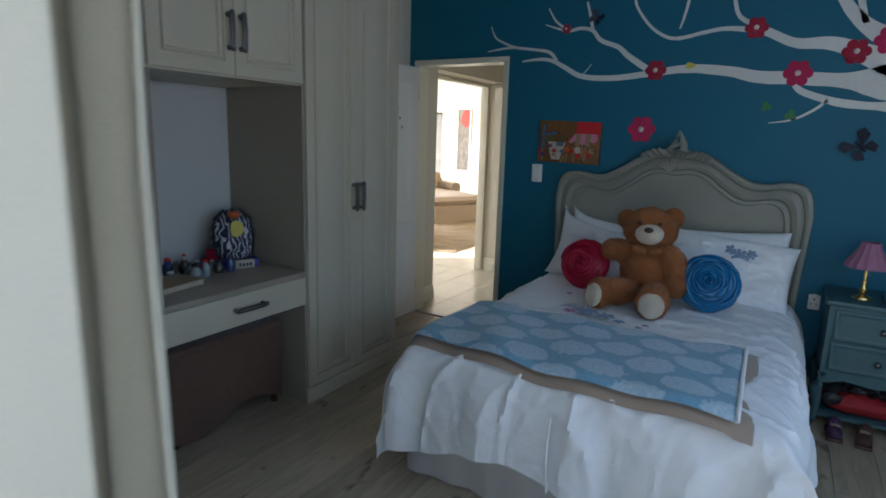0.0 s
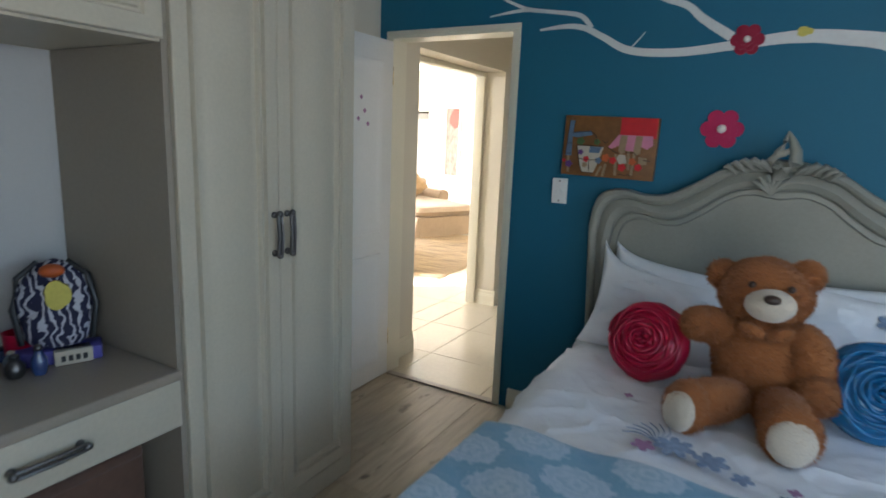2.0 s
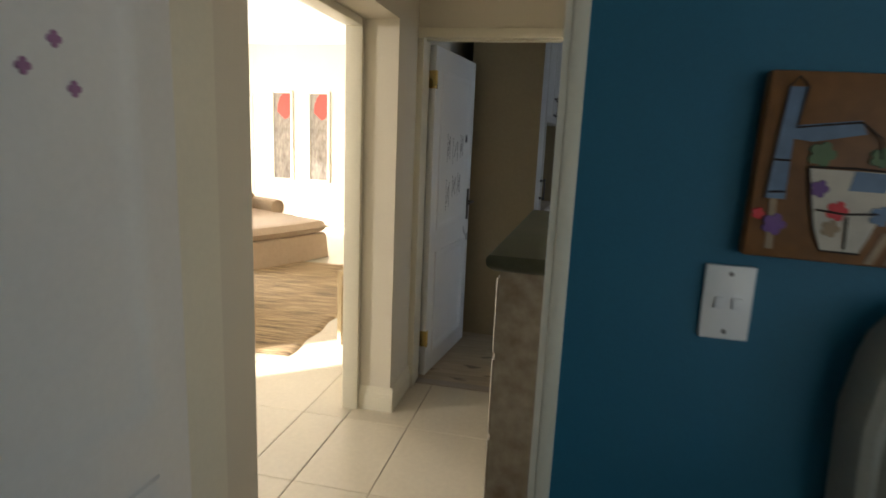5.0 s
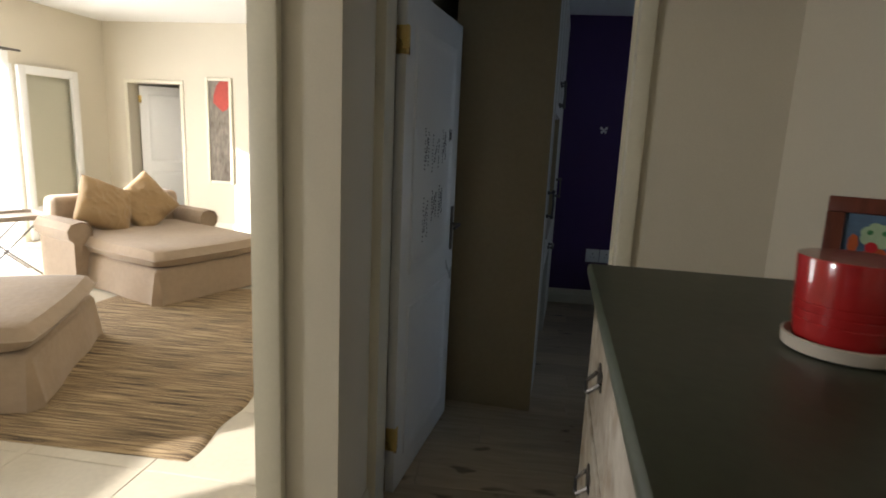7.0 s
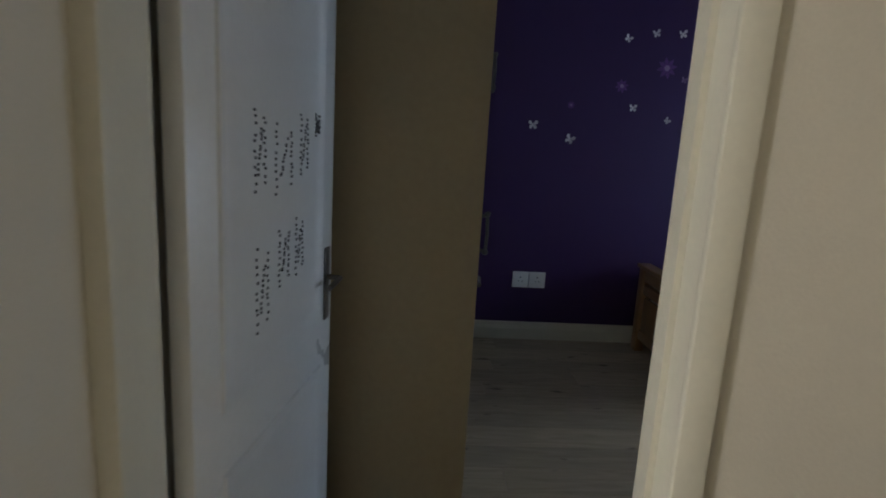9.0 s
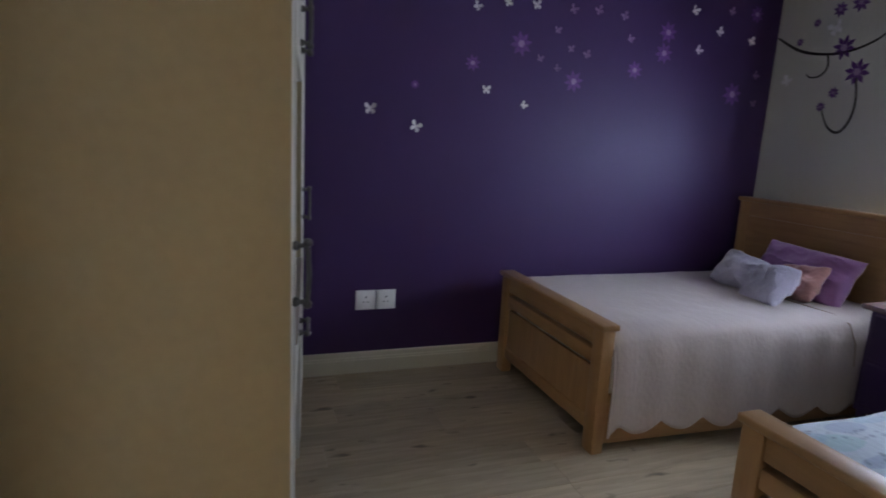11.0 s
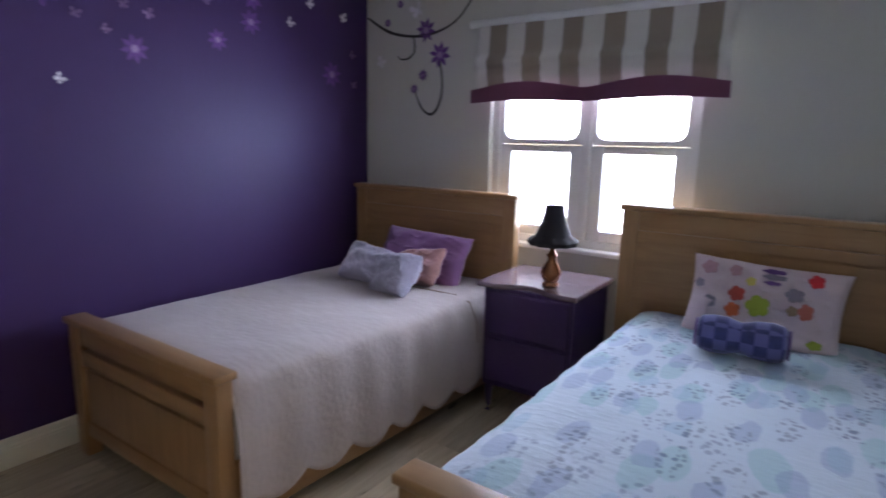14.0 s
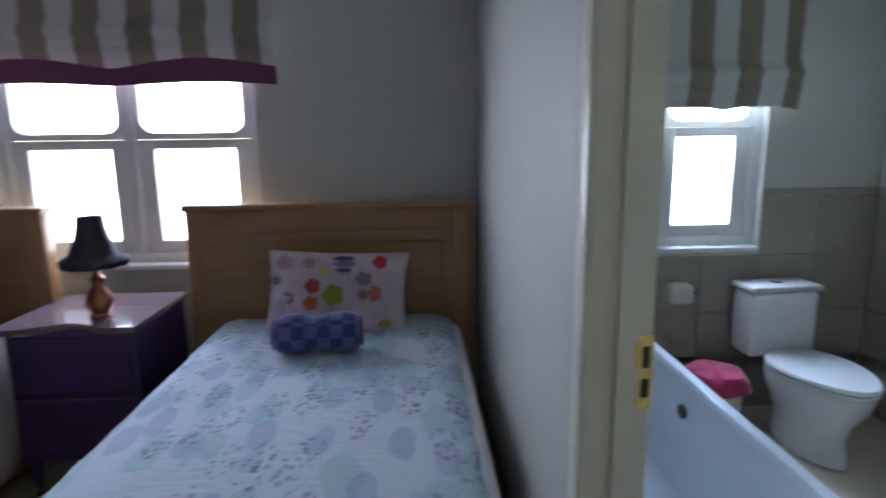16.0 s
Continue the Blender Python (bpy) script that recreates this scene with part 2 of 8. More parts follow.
M_SOFA = mat("sand_linen_upholstery", (0.37, 0.275, 0.185), 0.9, 0.12, 22, 3, 0.4, sheen=0.2, bump_dist=0.012)
M_GREEN = mat("worn_dark_green_paint", (0.055, 0.065, 0.042), 0.42, 0.25, 40, 3, 0.1)
M_EXT = mat("pale_plaster_outside", (0.6, 0.57, 0.5), 0.9, 0.08, 60, 1.0, 0.2)
# ---- structure ----
BW = 4.17      # blue wall face
HL = -1.90     # left wall of bedroom and hall
HE = 6.33      # hall end wall
PW = 6.44      # its face in the far bedroom
PY = 9.75      # purple wall face
WX = 2.225     # window wall face
CE = 2.58      # ceiling


def wall(name, axis, face0, face1, a0, a1, z1, holes, material, label):
    """A wall across axis between two faces, along a0..a1, with holes (b0, b1, low, high)."""
    bm = bmesh.new()

    def piece(b0, b1, lo, hi):
        if b1 - b0 > 1e-4 and hi - lo > 1e-4:
            if axis == "y":
                box(bm, b0, face0, lo, b1, face1, hi)
            else:
                box(bm, face0, b0, lo, face1, b1, hi)
    at = a0
    for b0, b1, lo, hi in sorted(holes):
        piece(at, b0, 0, z1)
        piece(b0, b1, 0, lo)
        piece(b0, b1, hi, z1)
        at = b1
    piece(at, a1, 0, z1)
    return structure(name, bm, material, label, "wall")


wall("wall_blue", "y", BW, 4.238, HL, 2.3, CE, [(-1.82, -1.045, 0, 2.05)], M_BLUE, "teal blue painted wall with a white branch mural")
wall("wall_hall_south", "y", 4.24, 4.30, HL, -0.55, CE, [(-1.82, -1.045, 0, 2.05)], M_CREAM, "cream painted wall of the hall")
wall("wall_left_bedroom", "x", -2.10, HL, 0.25, 4.30, CE, [], M_CREAM, "cream painted wall behind the wardrobe")
wall("wall_hall_left", "x", -2.10, HL, 4.30, HE, CE, [(4.605, 5.97, 0, 2.06)], M_CREAM, "cream wall with a wide opening to the living room")
wall("wall_hall_end", "y", HE, PW, -2.10, -0.47, CE, [(-1.88, -1.04, 0, 2.05)], M_CREAM, "cream wall with the far bedroom doorway")
wall("wall_hall_right", "x", -0.58, -0.47, 4.30, HE - 0.001, CE, [], M_CREAM, "cream painted side wall of the hall")
wall("wall_south", "y", 0.25, 0.45, -2.10, 2.5, CE, [(0.30, 2.2, 0, 2.1)], M_CREAM, "cream wall with a wide garden door opening")
wall("wall_east", "x", 2.30, 2.5, 0.45, 4.238, CE, [(1.2, 2.6, 0.9, 2.1)], M_CREAM, "cream wall with a window opening")
wall("wall_closet_back", "x", -2.10, -1.92, PW, PY, CE, [], M_CREAM, "cream wall behind the closet")
SITE = FAR_ROOM
wall("wall_purple", "y", PY, 9.95, -2.10, 2.425, CE, [], M_PURPLE, "deep purple painted wall with flower stickers")
wall("wall_window", "x", WX, 2.425, PW, PY, CE, [(7.49, 8.72, 0.85, 1.95)], M_GREY_WALL, "pale grey wall with a wooden window")
wall("wall_bathroom_window", "x", WX, 2.425, 4.30, HE, CE, [(5.0, 5.55, 0.88, 1.9)], M_GREY_WALL, "pale bathroom wall with a small window")
wall("wall_bathroom_south", "y", 4.24, 4.38, -0.75, WX, CE, [], M_GREY_WALL, "pale bathroom wall")
wall("wall_bathroom_door", "y", HE, PW, -0.70, WX, CE, [(-0.44, 0.36, 0, 2.05)], M_GREY_WALL, "pale wall with the bathroom doorway")
SITE = Matrix()
LRX, LRY, LRC = -7.4, 11.9, 2.85
wall("wall_living_far", "y", LRY, 12.1, LRX - 0.2, -2.1, LRC, [(-7.05, -6.25, 0, 2.04)], M_CREAM, "cream living room wall with a doorway")
# the high slot is added, unseen, to shape the sun patch on the floor
wall("wall_living_left", "x", LRX - 0.2, LRX, 1.0, LRY, LRC, [(2.25, 3.05, 1.74, 2.12), (7.6, 10.4, 0, 2.1)], M_CREAM, "cream living room wall with glazed door openings")
wall("wall_living_south", "y", 0.8, 1.0, LRX - 0.2, -2.1, LRC, [], M_CREAM, "cream living room wall")
wall("wall_living_right", "x", -2.098, -2.0, 6.44, LRY, LRC, [], M_CREAM, "cream living room wall")
wall("wall_living_gap", "x", -2.14, -2.102, 1.0, LRY, LRC, [(4.605, 5.97, 0, 2.06)], M_CREAM, "cream living room side of the wall")


def slab(name, x0, y0, x1, y1, z0, z1, material, label, category):
    bm = bmesh.new()
    box(bm, x0, y0, z0, x1, y1, z1)
    return structure(name, bm, material, label, category)


slab("ceiling_bedrooms", -2.1, 0.25, 2.75, 10.2, CE, CE + 0.1, M_CEIL, "white plastered ceiling", "ceiling")
slab("ceiling_living", LRX - 0.2, 0.8, -2.102, 12.1, LRC, LRC + 0.1, M_CEIL, "white plastered ceiling", "ceiling")
slab("floor_base_bedroom", -1.9, 0.0, 2.3, 4.2, -0.12, -0.012, M_GROUT, "underlay of the bedroom floor", "floor")
slab("floor_base_living", LRX, 1.0, -2.1, 14.5, -0.13, -0.014, M_GROUT, "grey grout bed of the tiled floor", "floor")
slab("floor_base_hall", -2.1, 4.2, -0.58, HE, -0.13, -0.014, M_GROUT, "grey grout bed of the hall tiles", "floor")
SITE = FAR_ROOM
slab("floor_base_far_bedroom", -2.06, HE - 0.02, WX, PY, -0.11, -0.0135, M_GROUT, "underlay of the far bedroom floor", "floor")
slab("floor_bathroom", -0.72, 4.38, WX, HE, -0.12, -0.002, M_TILE, "tiled bathroom floor", "floor")
SITE = Matrix()
slab("ground", -60, -60, 60, 60, -0.3, -0.15, M_EXT, "pale paved ground outside", "ground")
# added out of view to cut sun and sky light at the garden door
wall("wall_veranda", "x", -0.20, -0.05, -2.7, 0.248, CE, [], M_CREAM, "plain unseen wall added to keep the sun off the garden door")
slab("ceiling_veranda", -0.20, -2.7, 2.75, 0.248, CE, CE + 0.1, M_CEIL, "plain unseen slab added to hold back sky light at the garden door", "ceiling")
# ---- shared builders ----
def loops_sheet(bm, loops):
    """Closed loops of equally many points, bridged one to the next, the last one filled."""
    rings = [[bm.verts.new(p) for p in lp] for lp in loops]
    n = len(rings[0])
    for r0, r1 in zip(rings, rings[1:]):
        for k in range(n):
            bm.faces.new((r0[k], r0[(k + 1) % n], r1[(k + 1) % n], r1[k]))
    bm.faces.new(rings[-1])
    bm.faces.new(rings[0][::-1])


def panelled(bm, w, h, place, profile=((0, 0), (0, 0.018), (0.003, 0.021), (0.052, 0.021), (0.057, 0.011), (0.064, 0.011), (0.070, 0.021), (0.078, 0.021), (0.084, 0.010), (0.096, 0.010), (0.115, 0.016))):
    """A board w wide and h high with a moulded field; place(a, b, d) lays it; profile: (inset, depth)."""
    loops_sheet(bm, [[place(i, i, d), place(w - i, i, d), place(w - i, h - i, d), place(i, h - i, d)] for i, d in profile])


FIELD = ((0.066, 0.021), (0.074, 0.014), (0.088, 0.014), (0.105, 0.019))


def ellipsoid(bm, c, r, m=None, sub=3, rough=0.0, material_index=0):
    tmp = bmesh.new()
    bmesh.ops.create_icosphere(tmp, subdivisions=sub, radius=1.0)
    for v in tmp.verts:
        k = 1 + (rough * noise.noise(v.co * 3.1 + Vector(c) * 7) if rough else 0)
        v.co = Vector((v.co.x * r[0], v.co.y * r[1], v.co.z * r[2])) * k
        if m is not None:
            v.co = m @ v.co
        v.co += Vector(c)
    for f in tmp.faces:
        f.material_index = material_index
    me = bpy.data.meshes.new("tmp")
    tmp.to_mesh(me)
    tmp.free()
    bm.from_mesh(me)
    bpy.data.meshes.remove(me)


def pull_handle(parent, place, length, name="handle", along="z"):
    """A pewter bow handle of two bars between flower-shaped ends."""
    bm = bmesh.new()
    for s in (-0.0075, 0.0075):
        tube(bm, [place(-length / 2, s, 0.030), place(0, s, 0.034), place(length / 2, s, 0.030)], 0.0062, 8)
    for e in (-1, 1):
        tube(bm, [place(e * length / 2, 0, 0.0), place(e * length / 2, 0, 0.03)], 0.006, 8)
        ellipsoid(bm, place(e * (length / 2 + 0.006), 0, 0.03), (0.012, 0.012, 0.012), sub=2)
        ellipsoid(bm, place(e * length / 2, 0, 0.003), (0.012, 0.012, 0.012), sub=2)
    return part(name, bm, M_METAL, parent, "dark pewter bow handle")


def pillow_mesh(w, h, t, corner=1.0, lump=0.02, seed=0.0, nu=44, nv=34, lift=0.0):
    """A filled pillow in the xz plane, with pulled-out corners and soft dents."""
    bm = bmesh.new()

    def side(sg):
        def fn(u, v):
            a, b = 2 * u - 1, 2 * v - 1
            edge = (max(0, 1 - a ** 4) * max(0, 1 - b ** 4)) ** 0.45
            pinch = 1 - 0.07 * corner * (1 - a * a) * 0 - 0.06 * corner * (1 - abs(a) ** 2) * abs(b) ** 3
            pin2 = 1 - 0.07 * corner * (1 - abs(b) ** 2) * abs(a) ** 3
            d = noise.noise(Vector((a * 2.1 + seed, b * 2.3, seed * 3))) * lump
            # creases drawn in from the corners
            d += 0.011 * math.exp(-(noise.noise(Vector((a * 2.6 + b * 1.4 + seed, b * 2.2 - a + seed, sg * 3.0))) / 0.09) ** 2) * min(1.0, t / 0.15) - 0.004
            return (a * w / 2 * pin2, sg * (t / 2 * edge + d * edge), b * h / 2 * pinch + lift * max(0, -a) ** 5 * max(0, b) ** 2 - 0.5 * lift * max(0, a) ** 3 * max(0, b))
        return fn
    grid(bm, nu, nv, side(-1))
    grid(bm, nu, nv, side(1))
    bmesh.ops.remove_doubles(bm, verts=bm.verts[:], dist=0.0008)
    return bm


def drape(bm, x0, x1, y0, y1, top, left, right, foot, nu=64, nv=72, fold=0.018, hem=None, puff=0.015, seed=0.0, out=0.10):
    """A cover lying on a bed, hanging over both sides and the foot (at y0)."""
    w, l = x1 - x0, y1 - y0
    hemf = hem or (lambda s: 1.0)

    def soft(d, r=0.05):
        return d
    def fn(u, v):
        su = -left + u * (w + left + right)
        sv = -foot + v * (l + foot)
        du = -su if su < 0 else (su - w if su > w else 0)
        dv = -sv if sv < 0 else 0
        side = -1 if su < 0 else 1
        along = (sv if du > dv else su)
        k = hemf(along * 1.7 + seed)
        du, dv = du * k, dv * k
        hang = max(du, dv) + 0.25 * min(du, dv)
        ripple = fold * min(1, hang / 0.15) * (math.sin(along * 17 + seed + 1.5 * noise.noise(Vector((along * 3, seed, 0)))) + 0.5 * math.sin(along * 31 + 2))
        x = x0 + min(max(su, 0), w)
        y = y0 + max(sv, 0)
        # rounded edge: the cover leaves the top gently
        ex = min(max(su, 0), max(w - su, 0)) if 0 <= su <= w else 0
        ey = max(sv, 0)
        e = min(ex, ey)
        z = top - hang - 0.035 * math.exp(-e / 0.05)
        if du > 0:
            x += side * (out * (1 - math.exp(-du / 0.12)) * 0.55 + ripple)
        if dv > 0:
            y -= out * (1 - math.exp(-dv / 0.12)) * 0.55 + ripple
        z += puff * noise.noise(Vector((x * 2.3 + seed, y * 2.1, 0.3))) + 0.4 * puff * noise.noise(Vector((x * 7 + seed, y * 5.5, 1.3)))
        # creases pulled through the cloth
        cr = abs(noise.noise(Vector((x * 4.3 + y * 2.6 + seed, y * 5.1 - x * 1.7, 4.2))))
        cr2 = abs(noise.noise(Vector((x * 9 - y * 3, y * 8 + seed, 7.7 + z * 5))))
        pull = 0.010 * math.exp(-(cr / 0.07) ** 2) + 0.005 * math.exp(-(cr2 / 0.09) ** 2)
        z += pull
        if dv > 0:
            y -= pull * 1.3
        if du > 0:
            x += side * pull * 1.3
        return (x, y, max(z, 0.012))
    return grid(bm, nu, nv, fn)


def flower_outline(r, petals, dip=0.25, n=60, turn=0.0):
    return [(r * (1 - dip + dip * abs(math.cos(petals * a / 2 + turn)) ** 0.7) * math.cos(a), r * (1 - dip + dip * abs(math.cos(petals * a / 2 + turn)) ** 0.7) * math.sin(a))
            for a in (2 * math.pi * i / n for i in range(n))]


def ribbon(bm, pts, place, depth=0.003, rough=0.10):
    """A painted limb: (a, b, width) along its middle, smoothly curved."""
    P = [Vector((a, b, w)) for a, b, w in pts]
    fine = []
    for i in range(len(P) - 1):
        p0, p1, p2, p3 = P[max(i - 1, 0)], P[i], P[i + 1], P[min(i + 2, len(P) - 1)]
        for k in range(6):
            t = k / 6
            fine.append(0.5 * (2 * p1 + (p2 - p0) * t + (2 * p0 - 5 * p1 + 4 * p2 - p3) * t * t + (3 * p1 - p0 - 3 * p2 + p3) * t ** 3))
    fine.append(P[-1])
    lo, hi = [], []
    for i, p in enumerate(fine):
        d = fine[min(i + 1, len(fine) - 1)] - fine[max(i - 1, 0)]
        nrm = Vector((-d.y, d.x)).normalized()
        w = max(p.z, 0.002) * 0.5
        hi.append((p.x + nrm.x * w * (1 + rough * noise.noise(Vector((i * 0.7, p.x * 9, 0)))), p.y + nrm.y * w * (1 + rough * noise.noise(Vector((i * 0.7, 5, p.y * 9))))))
        lo.append((p.x - nrm.x * w, p.y - nrm.y * w))
    vs = [[bm.verts.new(place(a, b, c)) for a, b in side] for side, c in ((lo, 0), (lo, depth), (hi, depth), (hi, 0))]
    for i in range(len(fine) - 1):
        for k in range(3):
            bm.faces.new((vs[k][i], vs[k][i + 1], vs[k + 1][i + 1], vs[k + 1][i]))


# ---- more materials ----
M_BEAR = mat("caramel_plush_fur", (0.36, 0.125, 0.032), 0.95, 0.2, 150, 6, 0.7, sheen=0.15, bump_dist=0.010)
M_CREAMFUR = mat("cream_plush", (0.62, 0.52, 0.4), 0.95, 0.15, 170, 6, 0.6, sheen=0.5, bump_dist=0.008)
M_NOSE = mat("dark_brown_nose", (0.05, 0.025, 0.015), 0.4, 0.1, 80, 4, 0.2)
M_RED_SATIN = mat("crimson_satin", (0.40, 0.004, 0.035), 0.36, 0.2, 60, 6, 0.15)
M_BLUE_SATIN = mat("azure_satin", (0.010, 0.14, 0.33), 0.22, 0.25, 60, 6, 0.12, coat=0.3)
M_MURAL = mat("white_mural_paint", (0.66, 0.67, 0.66), 0.5, 0.08, 70, 5, 0.1)
M_FELT_RED = mat("dark_red_felt", (0.32, 0.012, 0.045), 0.9, 0.2, 220, 8, 0.4, sheen=0.4)
M_FELT_PINK = mat("raspberry_felt", (0.48, 0.02, 0.10), 0.9, 0.2, 220, 8, 0.4, sheen=0.4)
M_PEARL = mat("pale_bead", (0.75, 0.68, 0.62), 0.4, 0.1, 100, 8, 0.1)
M_LEAF = mat("painted_green_leaf", (0.05, 0.22, 0.07), 0.6, 0.2, 100, 8, 0.1)
M_YELLOW = mat("yellow_paint", (0.6, 0.52, 0.1), 0.6, 0.15, 100, 8, 0.1)
M_BLACKFLY = mat("dark_blue_black_wing", (0.012, 0.016, 0.035), 0.5, 0.2, 100, 8, 0.1)
M_BROWN_SUEDE = mat("brown_suede", (0.13, 0.068, 0.045), 0.8, 0.22, 40, 3, 0.2, sheen=0.3)
M_TEAL = mat("duck_egg_furniture_paint", (0.05, 0.115, 0.13), 0.4, 0.18, 50, 4, 0.1)
M_PINK = mat("pink_lampshade_cloth", (0.36, 0.16, 0.25), 0.8, 0.12, 160, 6, 0.2)
M_CURTAIN = mat("cream_lined_curtain", (0.66, 0.60, 0.48), 0.85, 0.08, 240, 2, 0.2, sheen=0.2)
M_BEIGE = mat("beige_throw_backing", (0.36, 0.27, 0.21), 0.9, 0.08, 260, 3, 0.25, sheen=0.2)
M_EMBROID = mat("slate_blue_embroidery", (0.26, 0.33, 0.46), 0.8, 0.5, 60, 8, 0.3)
M_MAUVE = mat("mauve_embroidery", (0.38, 0.2, 0.34), 0.8, 0.25, 120, 8, 0.3)
M_OCHRE = mat("ochre_brown_canvas_paint", (0.2, 0.085, 0.022), 0.5, 0.35, 30, 9, 0.5)
M_C_RED = mat("scarlet_canvas_paint", (0.55, 0.012, 0.02), 0.5, 0.15, 40, 9, 0.4)
M_C_PINK = mat("pink_canvas_paint", (0.55, 0.2, 0.3), 0.5, 0.15, 40, 9, 0.4)
M_C_BLUE = mat("slate_blue_canvas_paint", (0.1, 0.17, 0.27), 0.5, 0.3, 40, 9, 0.4)
M_C_CREAM = mat("cream_canvas_paint", (0.5, 0.45, 0.36), 0.5, 0.15, 40, 9, 0.4)
M_C_GREEN = mat("olive_green_canvas_paint", (0.07, 0.13, 0.04), 0.5, 0.2, 40, 9, 0.4)
M_C_PURPLE = mat("violet_canvas_paint", (0.12, 0.04, 0.2), 0.5, 0.2, 40, 9, 0.4)
M_C_ORANGE = mat("orange_canvas_paint", (0.5, 0.1, 0.02), 0.5, 0.2, 40, 9, 0.4)
M_C_TAN = mat("tan_canvas_paint", (0.3, 0.21, 0.12), 0.5, 0.2, 40, 9, 0.4)
M_PLASTIC = mat("white_plastic", (0.78, 0.78, 0.76), 0.35, 0.03, 60, 4, 0.02)
M_BLACK = mat("black_plastic", (0.015, 0.015, 0.017), 0.4, 0.1, 60, 4, 0.05)


def damask(name, ground, figure):
    m = mat(name, ground, 0.85, 0.08, 260, 4, 0.25, sheen=0.3)
    nt = m.node_tree
    n, l = nt.nodes, nt.links
    co = n.new("ShaderNodeTexCoord")
    mp = n.new("ShaderNodeMapping")
    mp.inputs["Rotation"].default_value = (0, 0, radians(45))
    mp.inputs["Scale"].default_value = (4.6, 5.6, 0.001)
    l.new(co.outputs["Object"], mp.inputs["Vector"])
    wob = n.new("ShaderNodeTexNoise")
    wob.inputs["Scale"].default_value, wob.inputs["Detail"].default_value = 46, 4
    l.new(co.outputs["Object"], wob.inputs["Vector"])
    vo = n.new("ShaderNodeTexVoronoi")
    vo.inputs["Randomness"].default_value, vo.inputs["Scale"].default_value = 0.0, 1.0
    l.new(mp.outputs[0], vo.inputs["Vector"])
    ad = n.new("ShaderNodeMath")
    ad.operation = "MULTIPLY_ADD"
    l.new(wob.outputs["Fac"], ad.inputs[0])
    ad.inputs[1].default_value = 0.34
    l.new(vo.outputs["Distance"], ad.inputs[2])
    rp = n.new("ShaderNodeValToRGB")
    rp.color_ramp.elements[0].position, rp.color_ramp.elements[1].position = 0.20, 0.26
    rp.color_ramp.elements[0].color, rp.color_ramp.elements[1].color = (0.55, 0.55, 0.55, 1), (1, 1, 1, 1)
    for p, c in ((0.34, 0.45), (0.40, 0.95), (0.47, 0.55), (0.54, 0.9), (0.63, 0.0), (0.72, 0.10), (0.80, 0.0)):
        e = rp.color_ramp.elements.new(p)
        e.color = (c, c, c, 1)
    l.new(ad.outputs[0], rp.inputs["Fac"])
    mx = n.new("ShaderNodeMix")
    mx.data_type = "RGBA"
    l.new(rp.outputs["Color"], mx.inputs["Factor"])
    mx.inputs["A"].default_value, mx.inputs["B"].default_value = (*ground, 1), (*figure, 1)
    l.new(mx.outputs["Result"], n["Principled BSDF"].inputs["Base Color"])
    return m


M_DAMASK = damask("blue_damask_throw", (0.16, 0.33, 0.47), (0.48, 0.58, 0.66))


# ---- bedroom with the blue wall ----
WF = -1.305   # front of the wardrobes


def wardrobe(y0, y1, doors, label, handles=True):
    w = thing("wardrobe", label, "wardrobe", pose(WF, y0, 0), group="fitted wardrobes")
    d = y1 - y0
    # dark colour here imitates the shade seen through the door gaps
    bm = bmesh.new()
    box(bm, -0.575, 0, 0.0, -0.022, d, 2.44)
    part("carcass", bm, M_WARD_SHADED, w, smooth=False)
    bm = bmesh.new()
    soft_box(bm, -0.02, 0.002, 0.0, -0.004, d - 0.002, 0.088, 0.003)
    part("plinth", bm, M_WARD, w)
    bm = bmesh.new()
    loops_sheet(bm, [[(-0.02 - k, -o, z), (-0.02 + o, -o, z), (-0.02 + o, d + o, z), (-0.02 - k, d + o, z)] for o, k, z in ((0.0, 0.5, 2.442), (0.02, 0.5, 2.46), (0.05, 0.5, 2.50), (0.055, 0.5, 2.52))])
    part("cornice", bm, M_WARD, w)
    dw = (d - 0.03) / doors
    for i in range(doors):
        bm = bmesh.new()
        a0 = 0.015 + i * dw + 0.002
        panelled(bm, dw - 0.004, 2.34, lambda a, b, c: (c - 0.02, a0 + a, 0.095 + b), profile=((0, 0), (0, 0.016), (0.003, 0.019), (0.052, 0.019), (0.056, 0.003), (0.064, 0.003), (0.069, 0.019), (0.078, 0.019), (0.083, 0.002), (0.094, 0.002), (0.11, 0.012)))
        door = part("door", bm, M_WARD, w)
        if handles:
            hy = a0 + (dw - 0.03 if i == 0 and doors > 1 else 0.03)
            pull_handle(door, lambda s, o, c: (c - 0.001, hy + o, 1.135 + s), 0.135)
    return w


wardrobe(2.372, 3.19, 2, "tall putty-painted double-door wardrobe with pewter handles")
wardrobe(1.02, 1.543, 1, "tall putty-painted single-door wardrobe beside the vanity niche", False)
bm = bmesh.new()
box(bm, -1.90, 3.192, 0, -1.325, 3.21, 2.44)
single("wardrobe_end_panel", bm, M_WARD, "putty-painted end panel closing the wardrobe side", "panel", smooth=False)

v = thing("vanity", "built-in vanity with taupe counter and one drawer", "vanity", pose(WF, 1.545, 0))
bm = bmesh.new()
soft_box(bm, -0.575, 0.002, 0.733, 0.004, 0.823, 0.765, 0.005, 3)
part("counter", bm, M_COUNTER, v, "taupe laminate counter")
bm = bmesh.new()
soft_box(bm, -0.02, 0.004, 0.582, -0.003, 0.821, 0.731, 0.003)
dr = part("drawer_front", bm, M_WARD, v)
pull_handle(dr, lambda s, o, c: (c - 0.004, 0.44 + s, 0.662 + o), 0.16)
bm = bmesh.new()
